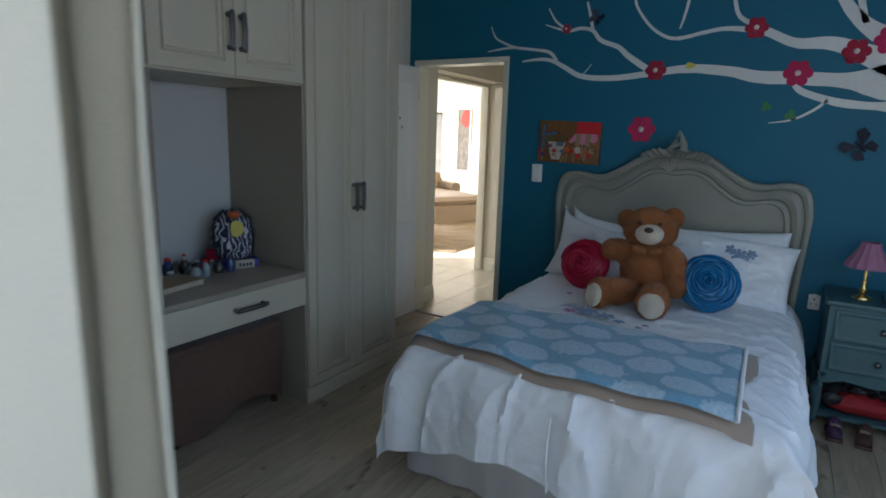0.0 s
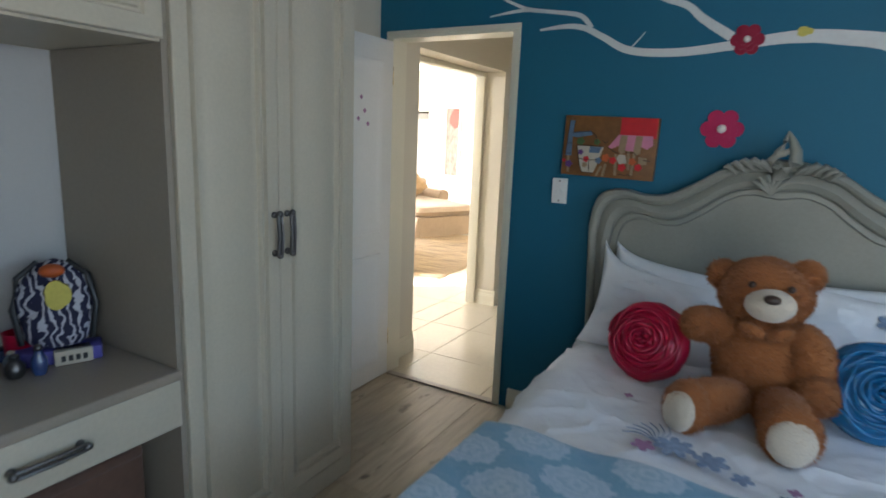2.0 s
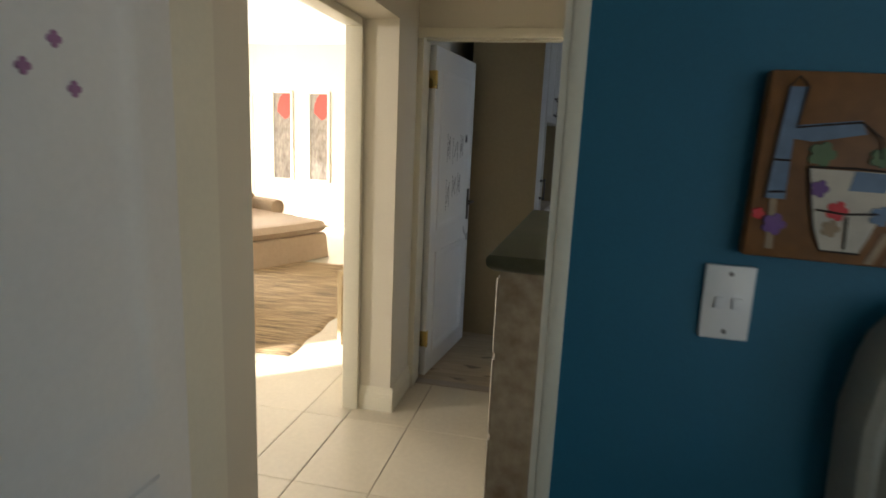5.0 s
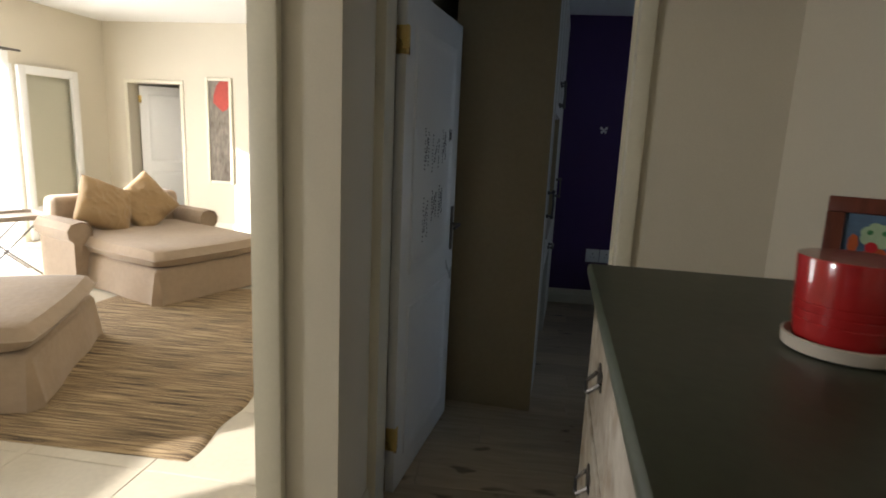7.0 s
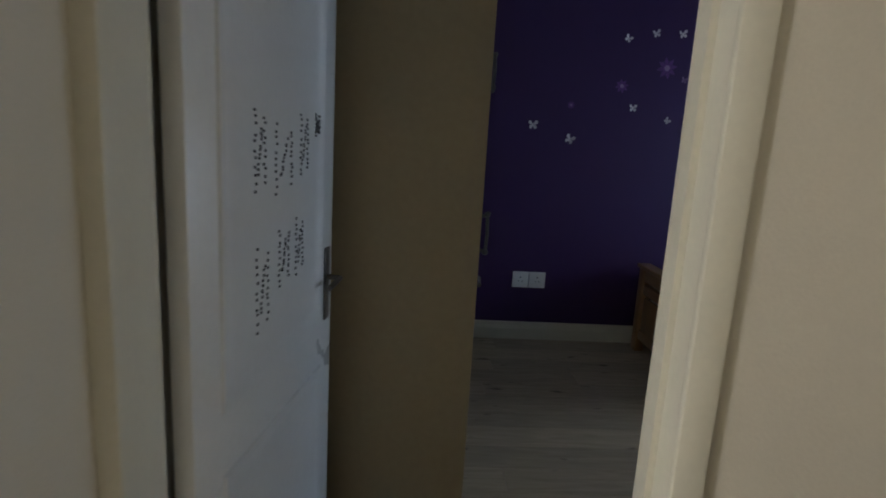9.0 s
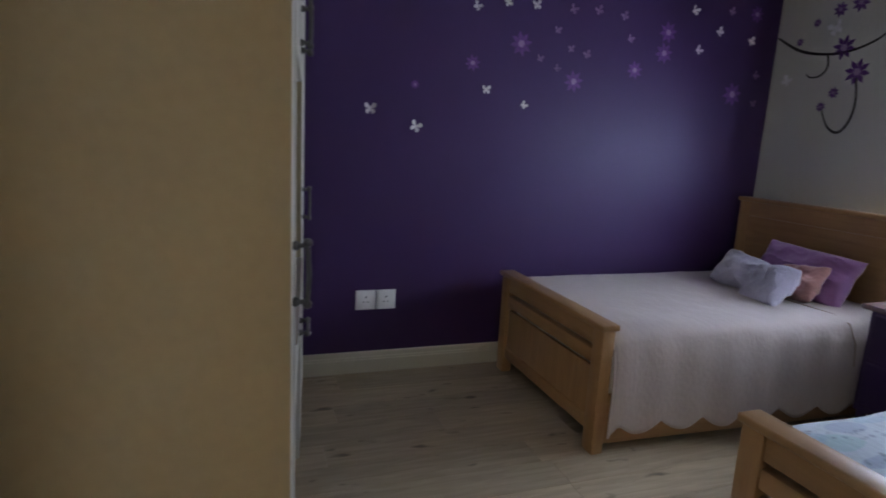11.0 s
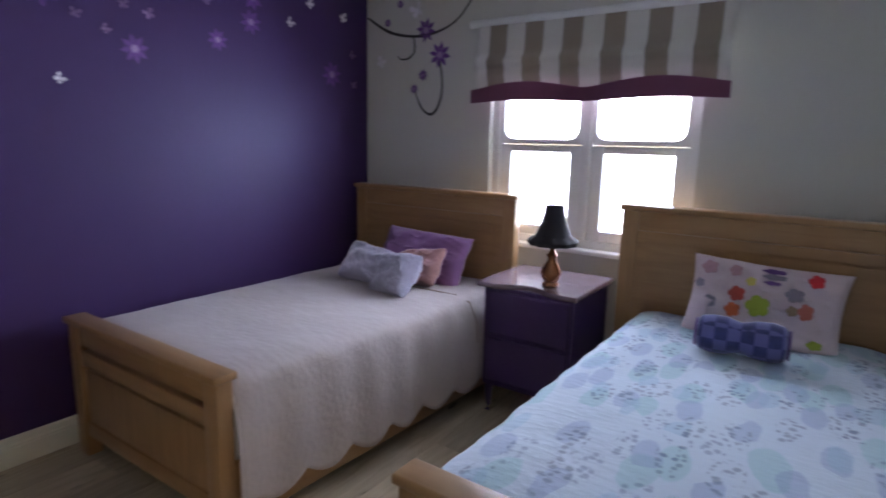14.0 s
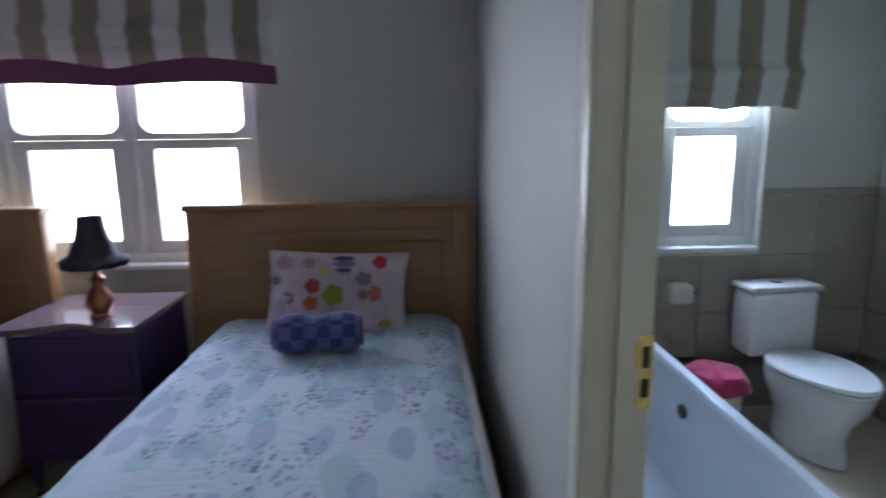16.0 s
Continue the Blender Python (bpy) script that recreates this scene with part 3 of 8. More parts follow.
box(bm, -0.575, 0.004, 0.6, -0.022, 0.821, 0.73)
part("drawer_box", bm, M_WARD_SHADED, v, smooth=False)
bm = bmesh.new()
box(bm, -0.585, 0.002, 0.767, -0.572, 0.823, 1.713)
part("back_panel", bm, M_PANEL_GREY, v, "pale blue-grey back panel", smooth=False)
# shade below the counter is put into this panel's colour
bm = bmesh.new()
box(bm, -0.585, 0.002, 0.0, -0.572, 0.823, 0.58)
part("kneehole_back", bm, M_WARD_SHADED, v, smooth=False)
# niche sides coloured darker to carry the recess's shade
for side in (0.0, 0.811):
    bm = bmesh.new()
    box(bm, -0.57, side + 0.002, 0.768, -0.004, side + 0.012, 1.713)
    part("niche_side", bm, M_WARD_SHADED, v, smooth=False)

c = thing("wall_cupboard", "putty-painted two-door cupboard above the vanity niche", "cupboard", pose(WF, 1.545, 1.715))
bm = bmesh.new()
box(bm, -0.575, 0.002, 0.0, -0.022, 0.823, 0.735)
part("carcass", bm, M_WARD, c, smooth=False)
for i in range(2):
    bm = bmesh.new()
    a0 = 0.006 + i * 0.409
    panelled(bm, 0.405, 0.70, lambda a, b, d: (d - 0.02, a0 + a, 0.008 + b))
    dd = part("door", bm, M_WARD, c)
    hy = a0 + (0.375 if i == 0 else 0.03)
    pull_handle(dd, lambda s, o, cc: (cc - 0.001, hy + o, 0.19 + s), 0.135)

# footstool under the vanity, its cover hanging in a wavy hem
bm = bmesh.new()


def hemz(s):
    return 0.05 + 0.045 * math.sin(s * 7.0 + 0.4)


def stool_side(u, v):
    per = [(-1.47, 1.66), (-1.47, 2.33), (-1.84, 2.33), (-1.84, 1.66)]
    k = u * 4
    i = int(k) % 4
    f = k - int(k)
    a, b = per[i], per[(i + 1) % 4]
    x, y = a[0] + (b[0] - a[0]) * f, a[1] + (b[1] - a[1]) * f
    lo = hemz(y * 1.35) if i in (0, 2) else 0.03
    bul = 0.012 * math.sin(math.pi * v) + 0.006 * noise.noise(Vector((x * 5, y * 5, v * 2)))
    if i == 0:
        x += bul
    return (x, y, lo + (0.465 - lo) * v)


grid(bm, 48, 8, stool_side, True)
stool = thing("footstool", "brown suede-covered footstool pushed under the vanity", "footstool")
part("cover_skirt", bm, M_BROWN_SUEDE, stool)
bm = bmesh.new()
soft_box(bm, -1.845, 1.655, 0.44, -1.465, 2.335, 0.482, 0.015, 3)
part("seat", bm, M_BROWN_SUEDE, stool)
for lx in (-1.81, -1.5):
    for ly in (1.69, 2.3):
        bm = bmesh.new()
        tube(bm, [(lx, ly, 0), (lx, ly, 0.44)], 0.018, 8)
        part("leg", bm, M_NOSE, stool)


# bedroom door, open against the side wall
def room_door(name, label, m, w=0.775, h=2.02, t=0.04, lever=True):
    """A painted panel door, hinged at its own origin and running along its x axis."""
    d = thing(name, label, "door", m, kind="structure")
    bm = bmesh.new()
    soft_box(bm, 0, -t / 2, 0.008, w, t / 2, h, 0.003)
    leaf = part("leaf", bm, M_WHITE, d)
    for sg in (-1, 1):
        for z0, z1 in ((0.13, 0.80), (0.93, 1.90)):
            bm = bmesh.new()
            panelled(bm, w - 0.2, z1 - z0, lambda a, b, c: (0.1 + a, sg * (t / 2 + c - 0.0005), z0 + b), profile=((0, 0), (0.004, 0.007), (0.018, 0.008), (0.03, 0.0015), (0.06, 0.0015), (0.085, 0.0045)))
            part("panel", bm, M_WHITE, leaf)
    for hz in (0.2, 1.78):
        bm = bmesh.new()
        tube(bm, [(-0.006, -t / 2 - 0.004, hz), (-0.006, -t / 2 - 0.004, hz + 0.1)], 0.0075, 8)
        box(bm, -0.004, -t / 2 - 0.001, hz, 0.0, t / 2, hz + 0.1)
        box(bm, 0.0, -t / 2 - 0.003, hz, 0.028, -t / 2, hz + 0.1)
        part("hinge", bm, M_BRASS, d, "brass butt hinge")
    if lever:
        bm = bmesh.new()
        for sg in (-1, 1):
            soft_box(bm, w - 0.075, min(sg * t / 2, sg * (t / 2 + 0.006)), 0.93, w - 0.035, max(sg * t / 2, sg * (t / 2 + 0.006)), 1.15, 0.002)
            tube(bm, [(w - 0.055, sg * t / 2, 1.06), (w - 0.055, sg * (t / 2 + 0.045), 1.06), (w - 0.165, sg * (t / 2 + 0.047), 1.055)], 0.008, 8)
        part("handle", bm, M_METAL, d, "dark lever handle on a long plate")
    return d


door1 = room_door("door_bedroom", "white panelled bedroom door standing open", pose(-1.822, 4.165, 0, 0, 0, -90))
bm = bmesh.new()
for k, (py, pz) in enumerate(((0.30, 1.69), (0.27, 1.62), (0.325, 1.575), (0.24, 1.55))):
    prism(bm, flower_outline(0.013, 4, 0.4, 24), 0.002, lambda a, b, c: (py + a, 0.0245 + c, pz + b))
part("sticker", bm, M_MAUVE, door1, "small mauve flower stickers")


def architrave(name, x0, x1, top, yface, out, width, material, label, depth=0.012):
    """A flat frame on a wall across y, round an opening; out: -1 or 1, the way it stands off."""
    t = thing(name, label, "door frame", kind="structure")
    a, b = sorted((yface, yface + out * depth))
    for nm, (p, q, lo, hi) in {"jamb": (x0 - width, x0, 0, top), "jamb_far": (x1, x1 + width, 0, top), "head": (x0 - width, x1 + width, top, top + width)}.items():
        bm = bmesh.new()
        soft_box(bm, p, a, lo, q, b, hi, 0.004)
        part("jamb" if nm == "jamb_far" else nm, bm, material, t)
    return t


architrave("trim_bedroom_door", -1.818, -1.047, 2.048, BW, -1, 0.028, M_TRIM, "narrow cream steel door frame on the blue wall", 0.014)
bm = bmesh.new()
box(bm, -1.82, BW - 0.01, 0, -1.805, 4.305, 2.05)
box(bm, -1.06, BW - 0.01, 0, -1.045, 4.305, 2.05)
box(bm, -1.805, BW - 0.01, 2.035, -1.06, 4.305, 2.05)
structure("trim_bedroom_door_lining", bm, M_TRIM, "cream lining of the bedroom doorway", "door frame")
bm = bmesh.new()
soft_box(bm, -1.80, 4.15, 0.0, -1.065, 4.20, 0.012, 0.005)
structure("trim_threshold", bm, M_COUNTER, "wooden threshold strip between laminate and tile", "threshold")


def skirting(name, x0, y0, x1, y1, off, material, label, h=0.115):
    """A moulded skirting board from one floor point to another, standing off by the vector off."""
    bm = bmesh.new()
    prof = ((0, 0), (0.018, 0), (0.018, h * 0.62), (0.015, h * 0.66), (0.015, h * 0.72), (0.011, h * 0.78), (0.009, h * 0.93), (0.004, h), (0, h))
    ends = []
    for px, py in ((x0, y0), (x1, y1)):
        ends.append([bm.verts.new((px + off[0] * d, py + off[1] * d, z)) for d, z in prof])
    n = len(prof)
    for k in range(n):
        bm.faces.new((ends[0][k], ends[0][(k + 1) % n], ends[1][(k + 1) % n], ends[1][k]))
    bm.faces.new(ends[0])
    bm.faces.new(ends[1][::-1])
    return structure(name, bm, material, label, "skirting board")


skirting("baseboard_blue_wall", -0.97, BW - 0.001, 2.3, BW - 0.001, (0, -1), M_TRIM, "cream skirting along the blue wall")

# the bed
BX0, BX1, BY0 = -0.50, 0.93, 2.12
bed = thing("double_bed", "double bed with a carved sage-grey headboard", "bed")
bm = bmesh.new()


def skirt(u, v):
    pts = [(BX0, 4.02), (BX0, BY0 + 0.04), (BX1, BY0 + 0.04), (BX1, 4.02)]
    segs = [(pts[i], pts[i + 1]) for i in range(3)]
    lens = [math.dist(*s) for s in segs]
    s = u * sum(lens)
    i = 0
    while i < 2 and s > lens[i]:
        s -= lens[i]
        i += 1
    (ax, ay), (bx, by) = segs[i]
    f = s / lens[i]
    nx, ny = ((-1, 0), (0, -1), (1, 0))[i]
    w = 0.008 * math.sin(u * 190) * (1 - v) + 0.004 * math.sin(u * 71)
    return (ax + (bx - ax) * f + nx * w, ay + (by - ay) * f + ny * w, 0.006 + 0.34 * v)


grid(bm, 220, 6, skirt)
part("valance", bm, M_GREYFAB, bed, "pale grey pleated valance")
bm = bmesh.new()
soft_box(bm, BX0 + 0.02, BY0 + 0.06, 0.30, BX1 - 0.02, 4.03, 0.565, 0.05, 4)
part("mattress", bm, M_SHEET, bed)
for lx in (BX0 + 0.1, BX1 - 0.1):
    for ly in (BY0 + 0.15, 3.9):
        bm = bmesh.new()
        box(bm, lx - 0.03, ly - 0.03, 0, lx + 0.03, ly + 0.03, 0.31)
        part("leg", bm, M_HEAD, bed, smooth=False)

HBC, HBW = 0.205, 0.775


def head_top(u):
    """Height of the headboard's edge at u = -1..1 from its middle."""
    a = abs(u)
    pts = ((0, 1.455), (0.12, 1.445), (0.28, 1.405), (0.42, 1.335), (0.56, 1.278), (0.68, 1.268), (0.80, 1.285), (0.89, 1.278), (0.945, 1.252), (0.98, 1.20), (1.0, 1.10))
    for k, ((p, zp), (q, zq)) in enumerate(zip(pts, pts[1:])):
        if a <= q:
            f, d = (a - p) / (q - p), q - p
            (o, zo), (r, zr) = pts[max(0, k - 1)], pts[min(len(pts) - 1, k + 2)]
            s0, s1 = (zq - zo) / (q - o) * d if k else 0.0, (zr - zp) / (r - p) * d
            return (2 * f ** 3 - 3 * f * f + 1) * zp + (f ** 3 - 2 * f * f + f) * s0 + (3 * f * f - 2 * f ** 3) * zq + (f ** 3 - f * f) * s1
    return pts[-1][1]


def head_loop(inset, y, base):
    w = HBW - inset
    low = [(-w * (1 - 0.06 * (1 - k / 8)), base + (1.08 - inset - base) * k / 8) for k in range(8)]
    top = []
    for k in range(121):
        u = -1 + k / 60
        s = math.sin(u * math.pi / 2) if abs(u) > 0.6 else None
        uu = u if s is None else math.copysign(1 - (1 - abs(u)) ** 1.0, u)
        top.append((uu * w, head_top(uu) - inset * (1.0 if abs(uu) < 0.9 else 1.0) - 0.25 * inset * math.exp(-(uu / 0.12) ** 2)))
    high = [(-x, z) for x, z in low[::-1]]
    return [(HBC + x, y, z) for x, z in low + top + high]


bm = bmesh.new()
prof = ((0.0, 4.150, 0.15), (0.0, 4.085, 0.15), (0.006, 4.072, 0.15), (0.022, 4.066, 0.15), (0.036, 4.072, 0.15), (0.044, 4.088, 0.15), (0.052, 4.080, 0.15), (0.075, 4.070, 0.15), (0.098, 4.080, 0.15), (0.106, 4.096, 0.15),
        (0.112, 4.090, 0.15), (0.128, 4.090, 0.15), (0.134, 4.104, 0.15), (0.150, 4.106, 0.15))
loops_sheet(bm, [head_loop(i, y, b) for i, y, b in prof])
hb = part("headboard", bm, M_HEAD, bed, "sage-grey carved French-style headboard", smooth=30)
for sx in (-1, 1):
    bm = bmesh.new()
    soft_box(bm, HBC + sx * 0.72 - 0.035, 4.09, 0.0, HBC + sx * 0.72 + 0.035, 4.15, 0.2, 0.006)
    part("leg", bm, M_HEAD, hb)


def scroll(bm, cx, cz, r0, turns, sgn, y=4.062, thick=0.016, start=0.0):
    pts, rad = [], []
    for k in range(30):
        f = k / 29
        a = start + sgn * turns * 2 * math.pi * f
        r = r0 * (1 - 0.85 * f)
        pts.append((cx + r * math.cos(a), y - 0.012 * math.sin(f * math.pi), cz + r * math.sin(a)))
        rad.append(thick * (0.45 + 0.55 * math.sin(math.pi * min(1, f + 0.25))))
    tube(bm, pts, rad, 8)


bm = bmesh.new()
# tall flame leaf with its curl
tube(bm, [(0.19, 4.062, 1.385), (0.225, 4.048, 1.405), (0.25, 4.044, 1.445), (0.246, 4.046, 1.49), (0.229, 4.054, 1.532), (0.213, 4.062, 1.57)], [0.022, 0.027, 0.027, 0.022, 0.014, 0.002], 10)
tube(bm, [(0.213, 4.058, 1.57), (0.205, 4.052, 1.53), (0.196, 4.048, 1.50), (0.178, 4.05, 1.478)], [0.002, 0.009, 0.012, 0.012], 8)
tube(bm, [(0.232, 4.05, 1.50), (0.21, 4.046, 1.482), (0.183, 4.044, 1.474), (0.162, 4.05, 1.45), (0.170, 4.056, 1.425), (0.19, 4.05, 1.42), (0.20, 4.046, 1.437), (0.188, 4.044, 1.448)], [0.008, 0.012, 0.016, 0.016, 0.013, 0.011, 0.009, 0.005], 8)
# acanthus lobes running down both shoulders
for k, (x, z, r) in enumerate(((0.135, 1.44, 0.015), (0.105, 1.447, 0.016), (0.07, 1.445, 0.014), (0.038, 1.434, 0.013), (0.01, 1.42, 0.010), (0.29, 1.432, 0.012), (0.32, 1.438, 0.015), (0.352, 1.434, 0.013), (0.38, 1.424, 0.011), (0.405, 1.412, 0.009))):
    sg = -1 if x < HBC else 1
    tube(bm, [(x - sg * 0.035, 4.064, z - 0.038), (x - sg * 0.012, 4.05, z - 0.012), (x + sg * 0.004, 4.05, z), (x + sg * 0.014, 4.056, z - 0.006), (x + sg * 0.012, 4.06, z - 0.016)], [r * 0.4, r, r, r * 0.8, r * 0.3], 8)
# shell fan under the leaf
for k in range(6):
    a = radians(48 + 19 * k)
    tube(bm, [(0.180, 4.066, 1.312), (0.180 + 0.045 * math.cos(a), 4.052, 1.315 + 0.045 * math.sin(a)), (0.180 + 0.088 * math.cos(a), 4.058, 1.315 + 0.078 * math.sin(a))], [0.005, 0.012, 0.009], 7)
part("crest", bm, M_HEAD, hb, "carved leaf and scroll crest")

bm = bmesh.new()
drape(bm, BX0 + 0.0, BX1, BY0 + 0.04, 4.03, 0.615, 0.32, 0.36, 0.40, 150, 160, 0.016, hem=lambda s: 1 + 0.10 * math.sin(s * 2.1) + 0.05 * math.sin(s * 5.3), puff=0.022, seed=1.3, out=0.17)
duvet = thing("duvet", "white embroidered duvet spread over the bed", "duvet")
part("cover", bm, M_SHEET, duvet)
bm = bmesh.new()
tube(bm, [(0.20, BY0 - 0.075 - 0.02 * math.sin(k * 0.45), 0.50 - 0.3 * k / 8) for k in range(9)], 0.004, 6)
part("piping", bm, M_SHEET, duvet, "raised white centre seam")
for (px, py, r, pet, mt, lb) in ((0.03, 3.0, 0.06, 7, M_EMBROID, "slate-blue embroidered blossom"), (0.13, 2.97, 0.05, 6, M_EMBROID, "slate-blue embroidered blossom"), (-0.05, 2.96, 0.035, 5, M_MAUVE, "mauve embroidered blossom"), (0.21, 2.92, 0.03, 5, M_EMBROID, "slate-blue embroidered bud"),
                                 (0.31, 2.88, 0.018, 5, M_EMBROID, "slate-blue embroidered bud"), (-0.16, 3.28, 0.016, 4, M_MAUVE, "mauve embroidered sprig"), (0.33, 2.93, 0.018, 4, M_MAUVE, "mauve embroidered sprig")):
    bm = bmesh.new()
    prism(bm, flower_outline(r, pet, 0.6, 60, 0.4), 0.002, lambda a, b, c: (px + a, py + b, 0.634 + c))
    part("embroidery", bm, mt, duvet, lb)
for k in range(7):
    bm = bmesh.new()
    a = 1.1 + 0.28 * k
    ribbon(bm, [(-0.02, 3.0, 0.003), (-0.02 + 0.06 * math.cos(a), 3.0 + 0.07 * math.sin(a), 0.003), (-0.02 + 0.1 * math.cos(a + 0.3), 3.0 + 0.12 * math.sin(a + 0.3), 0.002)], lambda a_, b_, c_: (a_, b_, 0.634 + c_))
    part("embroidery", bm, M_EMBROID, duvet, "fine dark stem")

# the throw across the foot
thr = thing("throw", "folded blue damask throw with beige backing across the bed", "throw")


def throw_top(u, v):
    x = -0.53 + u * (1.31 - 0.02 * v)
    y = 2.84 - (1 - v) * (0.64 + 0.06 * u) + 0.005 * math.sin(u * 9)
    z = 0.648 + 0.012 * noise.noise(Vector((x * 3, y * 4, 2))) + 0.006 * math.sin(u * 23 + v * 5)
    e = min(u, 1 - u, v * 0.6, (1 - v) * 0.6)
    z -= 0.014 * math.exp(-e / 0.012)
    if x < BX0 + 0.01:
        z -= (BX0 + 0.01 - x) * 1.1
    if y < BY0 + 0.07:
        z -= (BY0 + 0.07 - y) * 0.35
    return (x, y, z)


bm = bmesh.new()
grid(bm, 70, 40, throw_top)
part("face", bm, M_DAMASK, thr)
bm = bmesh.new()
tube(bm, [(x + 0.004, y, z + 0.004) for x, y, z in (throw_top(1, k / 24) for k in range(25))], 0.008, 8)
part("end_hem", bm, M_SHEET, thr, "white end hem")
bm = bmesh.new()


def throw_under(u, v):
    x, y, z = throw_top(u, v)
    k = 0.026
    return (x + 0.055 * u ** 12, y - k * (1 - v) * 0.9, z - 0.013 - 0.03 * (1 - v) ** 6 - (0.01 if u > 0.97 else 0))


grid(bm, 70, 40, throw_under)
part("backing", bm, M_BEIGE, thr, "beige backing showing along the edge")


def pillow(label, m, w, h, t, seed, material=None, corner=1.0, name="pillow", lift=0.0):
    bm = pillow_mesh(w, h, t, corner, 0.028, seed, lift=lift)
    return single(name, bm, material or M_SHEET, label, "pillow", m, group="bed pillows")


pillow("white cotton pillow leaning on the grey headboard", pose(-0.10, 3.97, 0.765, -14, 5, -6), 0.70, 0.41, 0.15, 1.0, lift=0.05)
pillow("plump white cotton pillow with a raised pointed corner", pose(-0.14, 3.86, 0.755, -24, 8, 4), 0.68, 0.39, 0.18, 2.2, corner=1.6, lift=0.09)
pillow("white cotton pillow behind the embroidered one", pose(0.56, 3.97, 0.77, -14, -3, 3), 0.68, 0.44, 0.15, 3.1)
ep = pillow("white pillow embroidered with slate-blue flowers", pose(0.58, 3.83, 0.765, -30, 5, 3), 0.70, 0.44, 0.17, 4.4)
bm = bmesh.new()
for (px, pz, r, pet) in ((0.05, 0.08, 0.045, 7), (0.11, 0.10, 0.03, 6), (0.0, 0.11, 0.03, 5), (0.09, 0.05, 0.025, 5)):
    prism(bm, flower_outline(r, pet, 0.6, 50), 0.004, lambda a, b, c: (px + a, -0.086 - c + 0.05 * ((px + a) ** 2) * 2, pz + b))
part("embroidery", bm, M_EMBROID, ep, "slate-blue embroidered flowers")


def rose_cushion(label, material, m, r):
    c = thing("cushion", label, "cushion", m, group="rose cushions")
    bm = bmesh.new()
    ellipsoid(bm, (0, 0, 0), (r, 0.075, r), sub=4, rough=0.05)
    part("pad", bm, material, c)
    bm = bmesh.new()
    n, turns = 420, 8.5
    vs = []
    for i in range(n):
        f = i / (n - 1)
        a = f * turns * 2 * math.pi
        rr = r * (0.04 + 0.93 * f) * (1 + 0.035 * math.sin(a * 5.3 + f * 9))
        base = -0.075 * math.sqrt(max(0.02, 1 - (rr / r) ** 2))
        h = 0.022 + 0.009 * math.sin(a * 3.7)
        tilt = 0.012
        vs.append([bm.verts.new((rr * math.cos(a), base + 0.004, rr * math.sin(a))),
                   bm.verts.new(((rr - tilt * 0.3) * math.cos(a), base - h, (rr - tilt * 0.3) * math.sin(a))),
                   bm.verts.new(((rr - tilt) * math.cos(a), base - h * 0.8, (rr - tilt) * math.sin(a))),
                   bm.verts.new(((rr - tilt * 1.3) * math.cos(a), base + 0.004, (rr - tilt * 1.3) * math.sin(a)))])
    for p, q in zip(vs, vs[1:]):
        for k in range(3):
            bm.faces.new((p[k], q[k], q[k + 1], p[k + 1]))
    part("ruffle", bm, material, c, smooth="all")
    return c


rose_cushion("round crimson satin cushion gathered like a rose", M_RED_SATIN, pose(-0.15, 3.50, 0.77, -22, 0, -8), 0.15)
rose_cushion("round azure satin cushion gathered like a rose", M_BLUE_SATIN, pose(0.535, 3.42, 0.775, -24, 0, 6), 0.155)

# the teddy bear
bm = bmesh.new()
RX = lambda rx, ry=0, rz=0: Euler((radians(rx), radians(ry), radians(rz))).to_matrix()
ellipsoid(bm, (0.22, 3.47, 0.80), (0.148, 0.125, 0.19), RX(-12), 4, 0.04)
ellipsoid(bm, (0.205, 3.49, 1.020), (0.140, 0.122, 0.118), RX(-8, 4), 4, 0.04)
for ex, ez in ((0.072, 1.062), (0.318, 1.092)):
    ellipsoid(bm, (ex, 3.51, ez), (0.05, 0.034, 0.052), None, 3, 0.04)
ellipsoid(bm, (0.222, 3.385, 1.005), (0.075, 0.055, 0.056), RX(-8), 3, 0.03, 1)
ellipsoid(bm, (0.226, 3.335, 1.033), (0.026, 0.016, 0.016), None, 2, 0, 2)
for ex in (0.165, 0.275):
    ellipsoid(bm, (ex, 3.375, 1.065), (0.012, 0.01, 0.012), None, 2, 0, 2)
ellipsoid(bm, (0.085, 3.45, 0.885), (0.105, 0.06, 0.062), RX(0, 16, -8), 3, 0.04)
ellipsoid(bm, (0.02, 3.44, 0.892), (0.058, 0.055, 0.058), None, 3, 0.04)
ellipsoid(bm, (0.365, 3.41, 0.83), (0.068, 0.07, 0.13), RX(-10, -22), 3, 0.04)
ellipsoid(bm, (0.385, 3.35, 0.755), (0.062, 0.06, 0.065), None, 3, 0.04)
ellipsoid(bm, (0.10, 3.27, 0.695), (0.075, 0.155, 0.07), RX(0, 0, -38), 3, 0.04)
ellipsoid(bm, (0.30, 3.25, 0.70), (0.078, 0.16, 0.075), RX(0, 0, 8), 3, 0.04)
ellipsoid(bm, (0.035, 3.165, 0.70), (0.072, 0.06, 0.082), RX(-10, 0, -38), 3, 0.06)
ellipsoid(bm, (0.315, 3.135, 0.70), (0.078, 0.06, 0.085), RX(-10, 0, 5), 3, 0.06)
ellipsoid(bm, (0.018, 3.127, 0.692), (0.058, 0.03, 0.066), RX(-10, 0, -38), 3, 0.03, 1)
ellipsoid(bm, (0.318, 3.095, 0.692), (0.064, 0.03, 0.068), RX(-10, 0, 5), 3, 0.03, 1)
ellipsoid(bm, (0.185, 3.37, 0.915), (0.045, 0.022, 0.024), RX(0, 22), 2, 0.1)
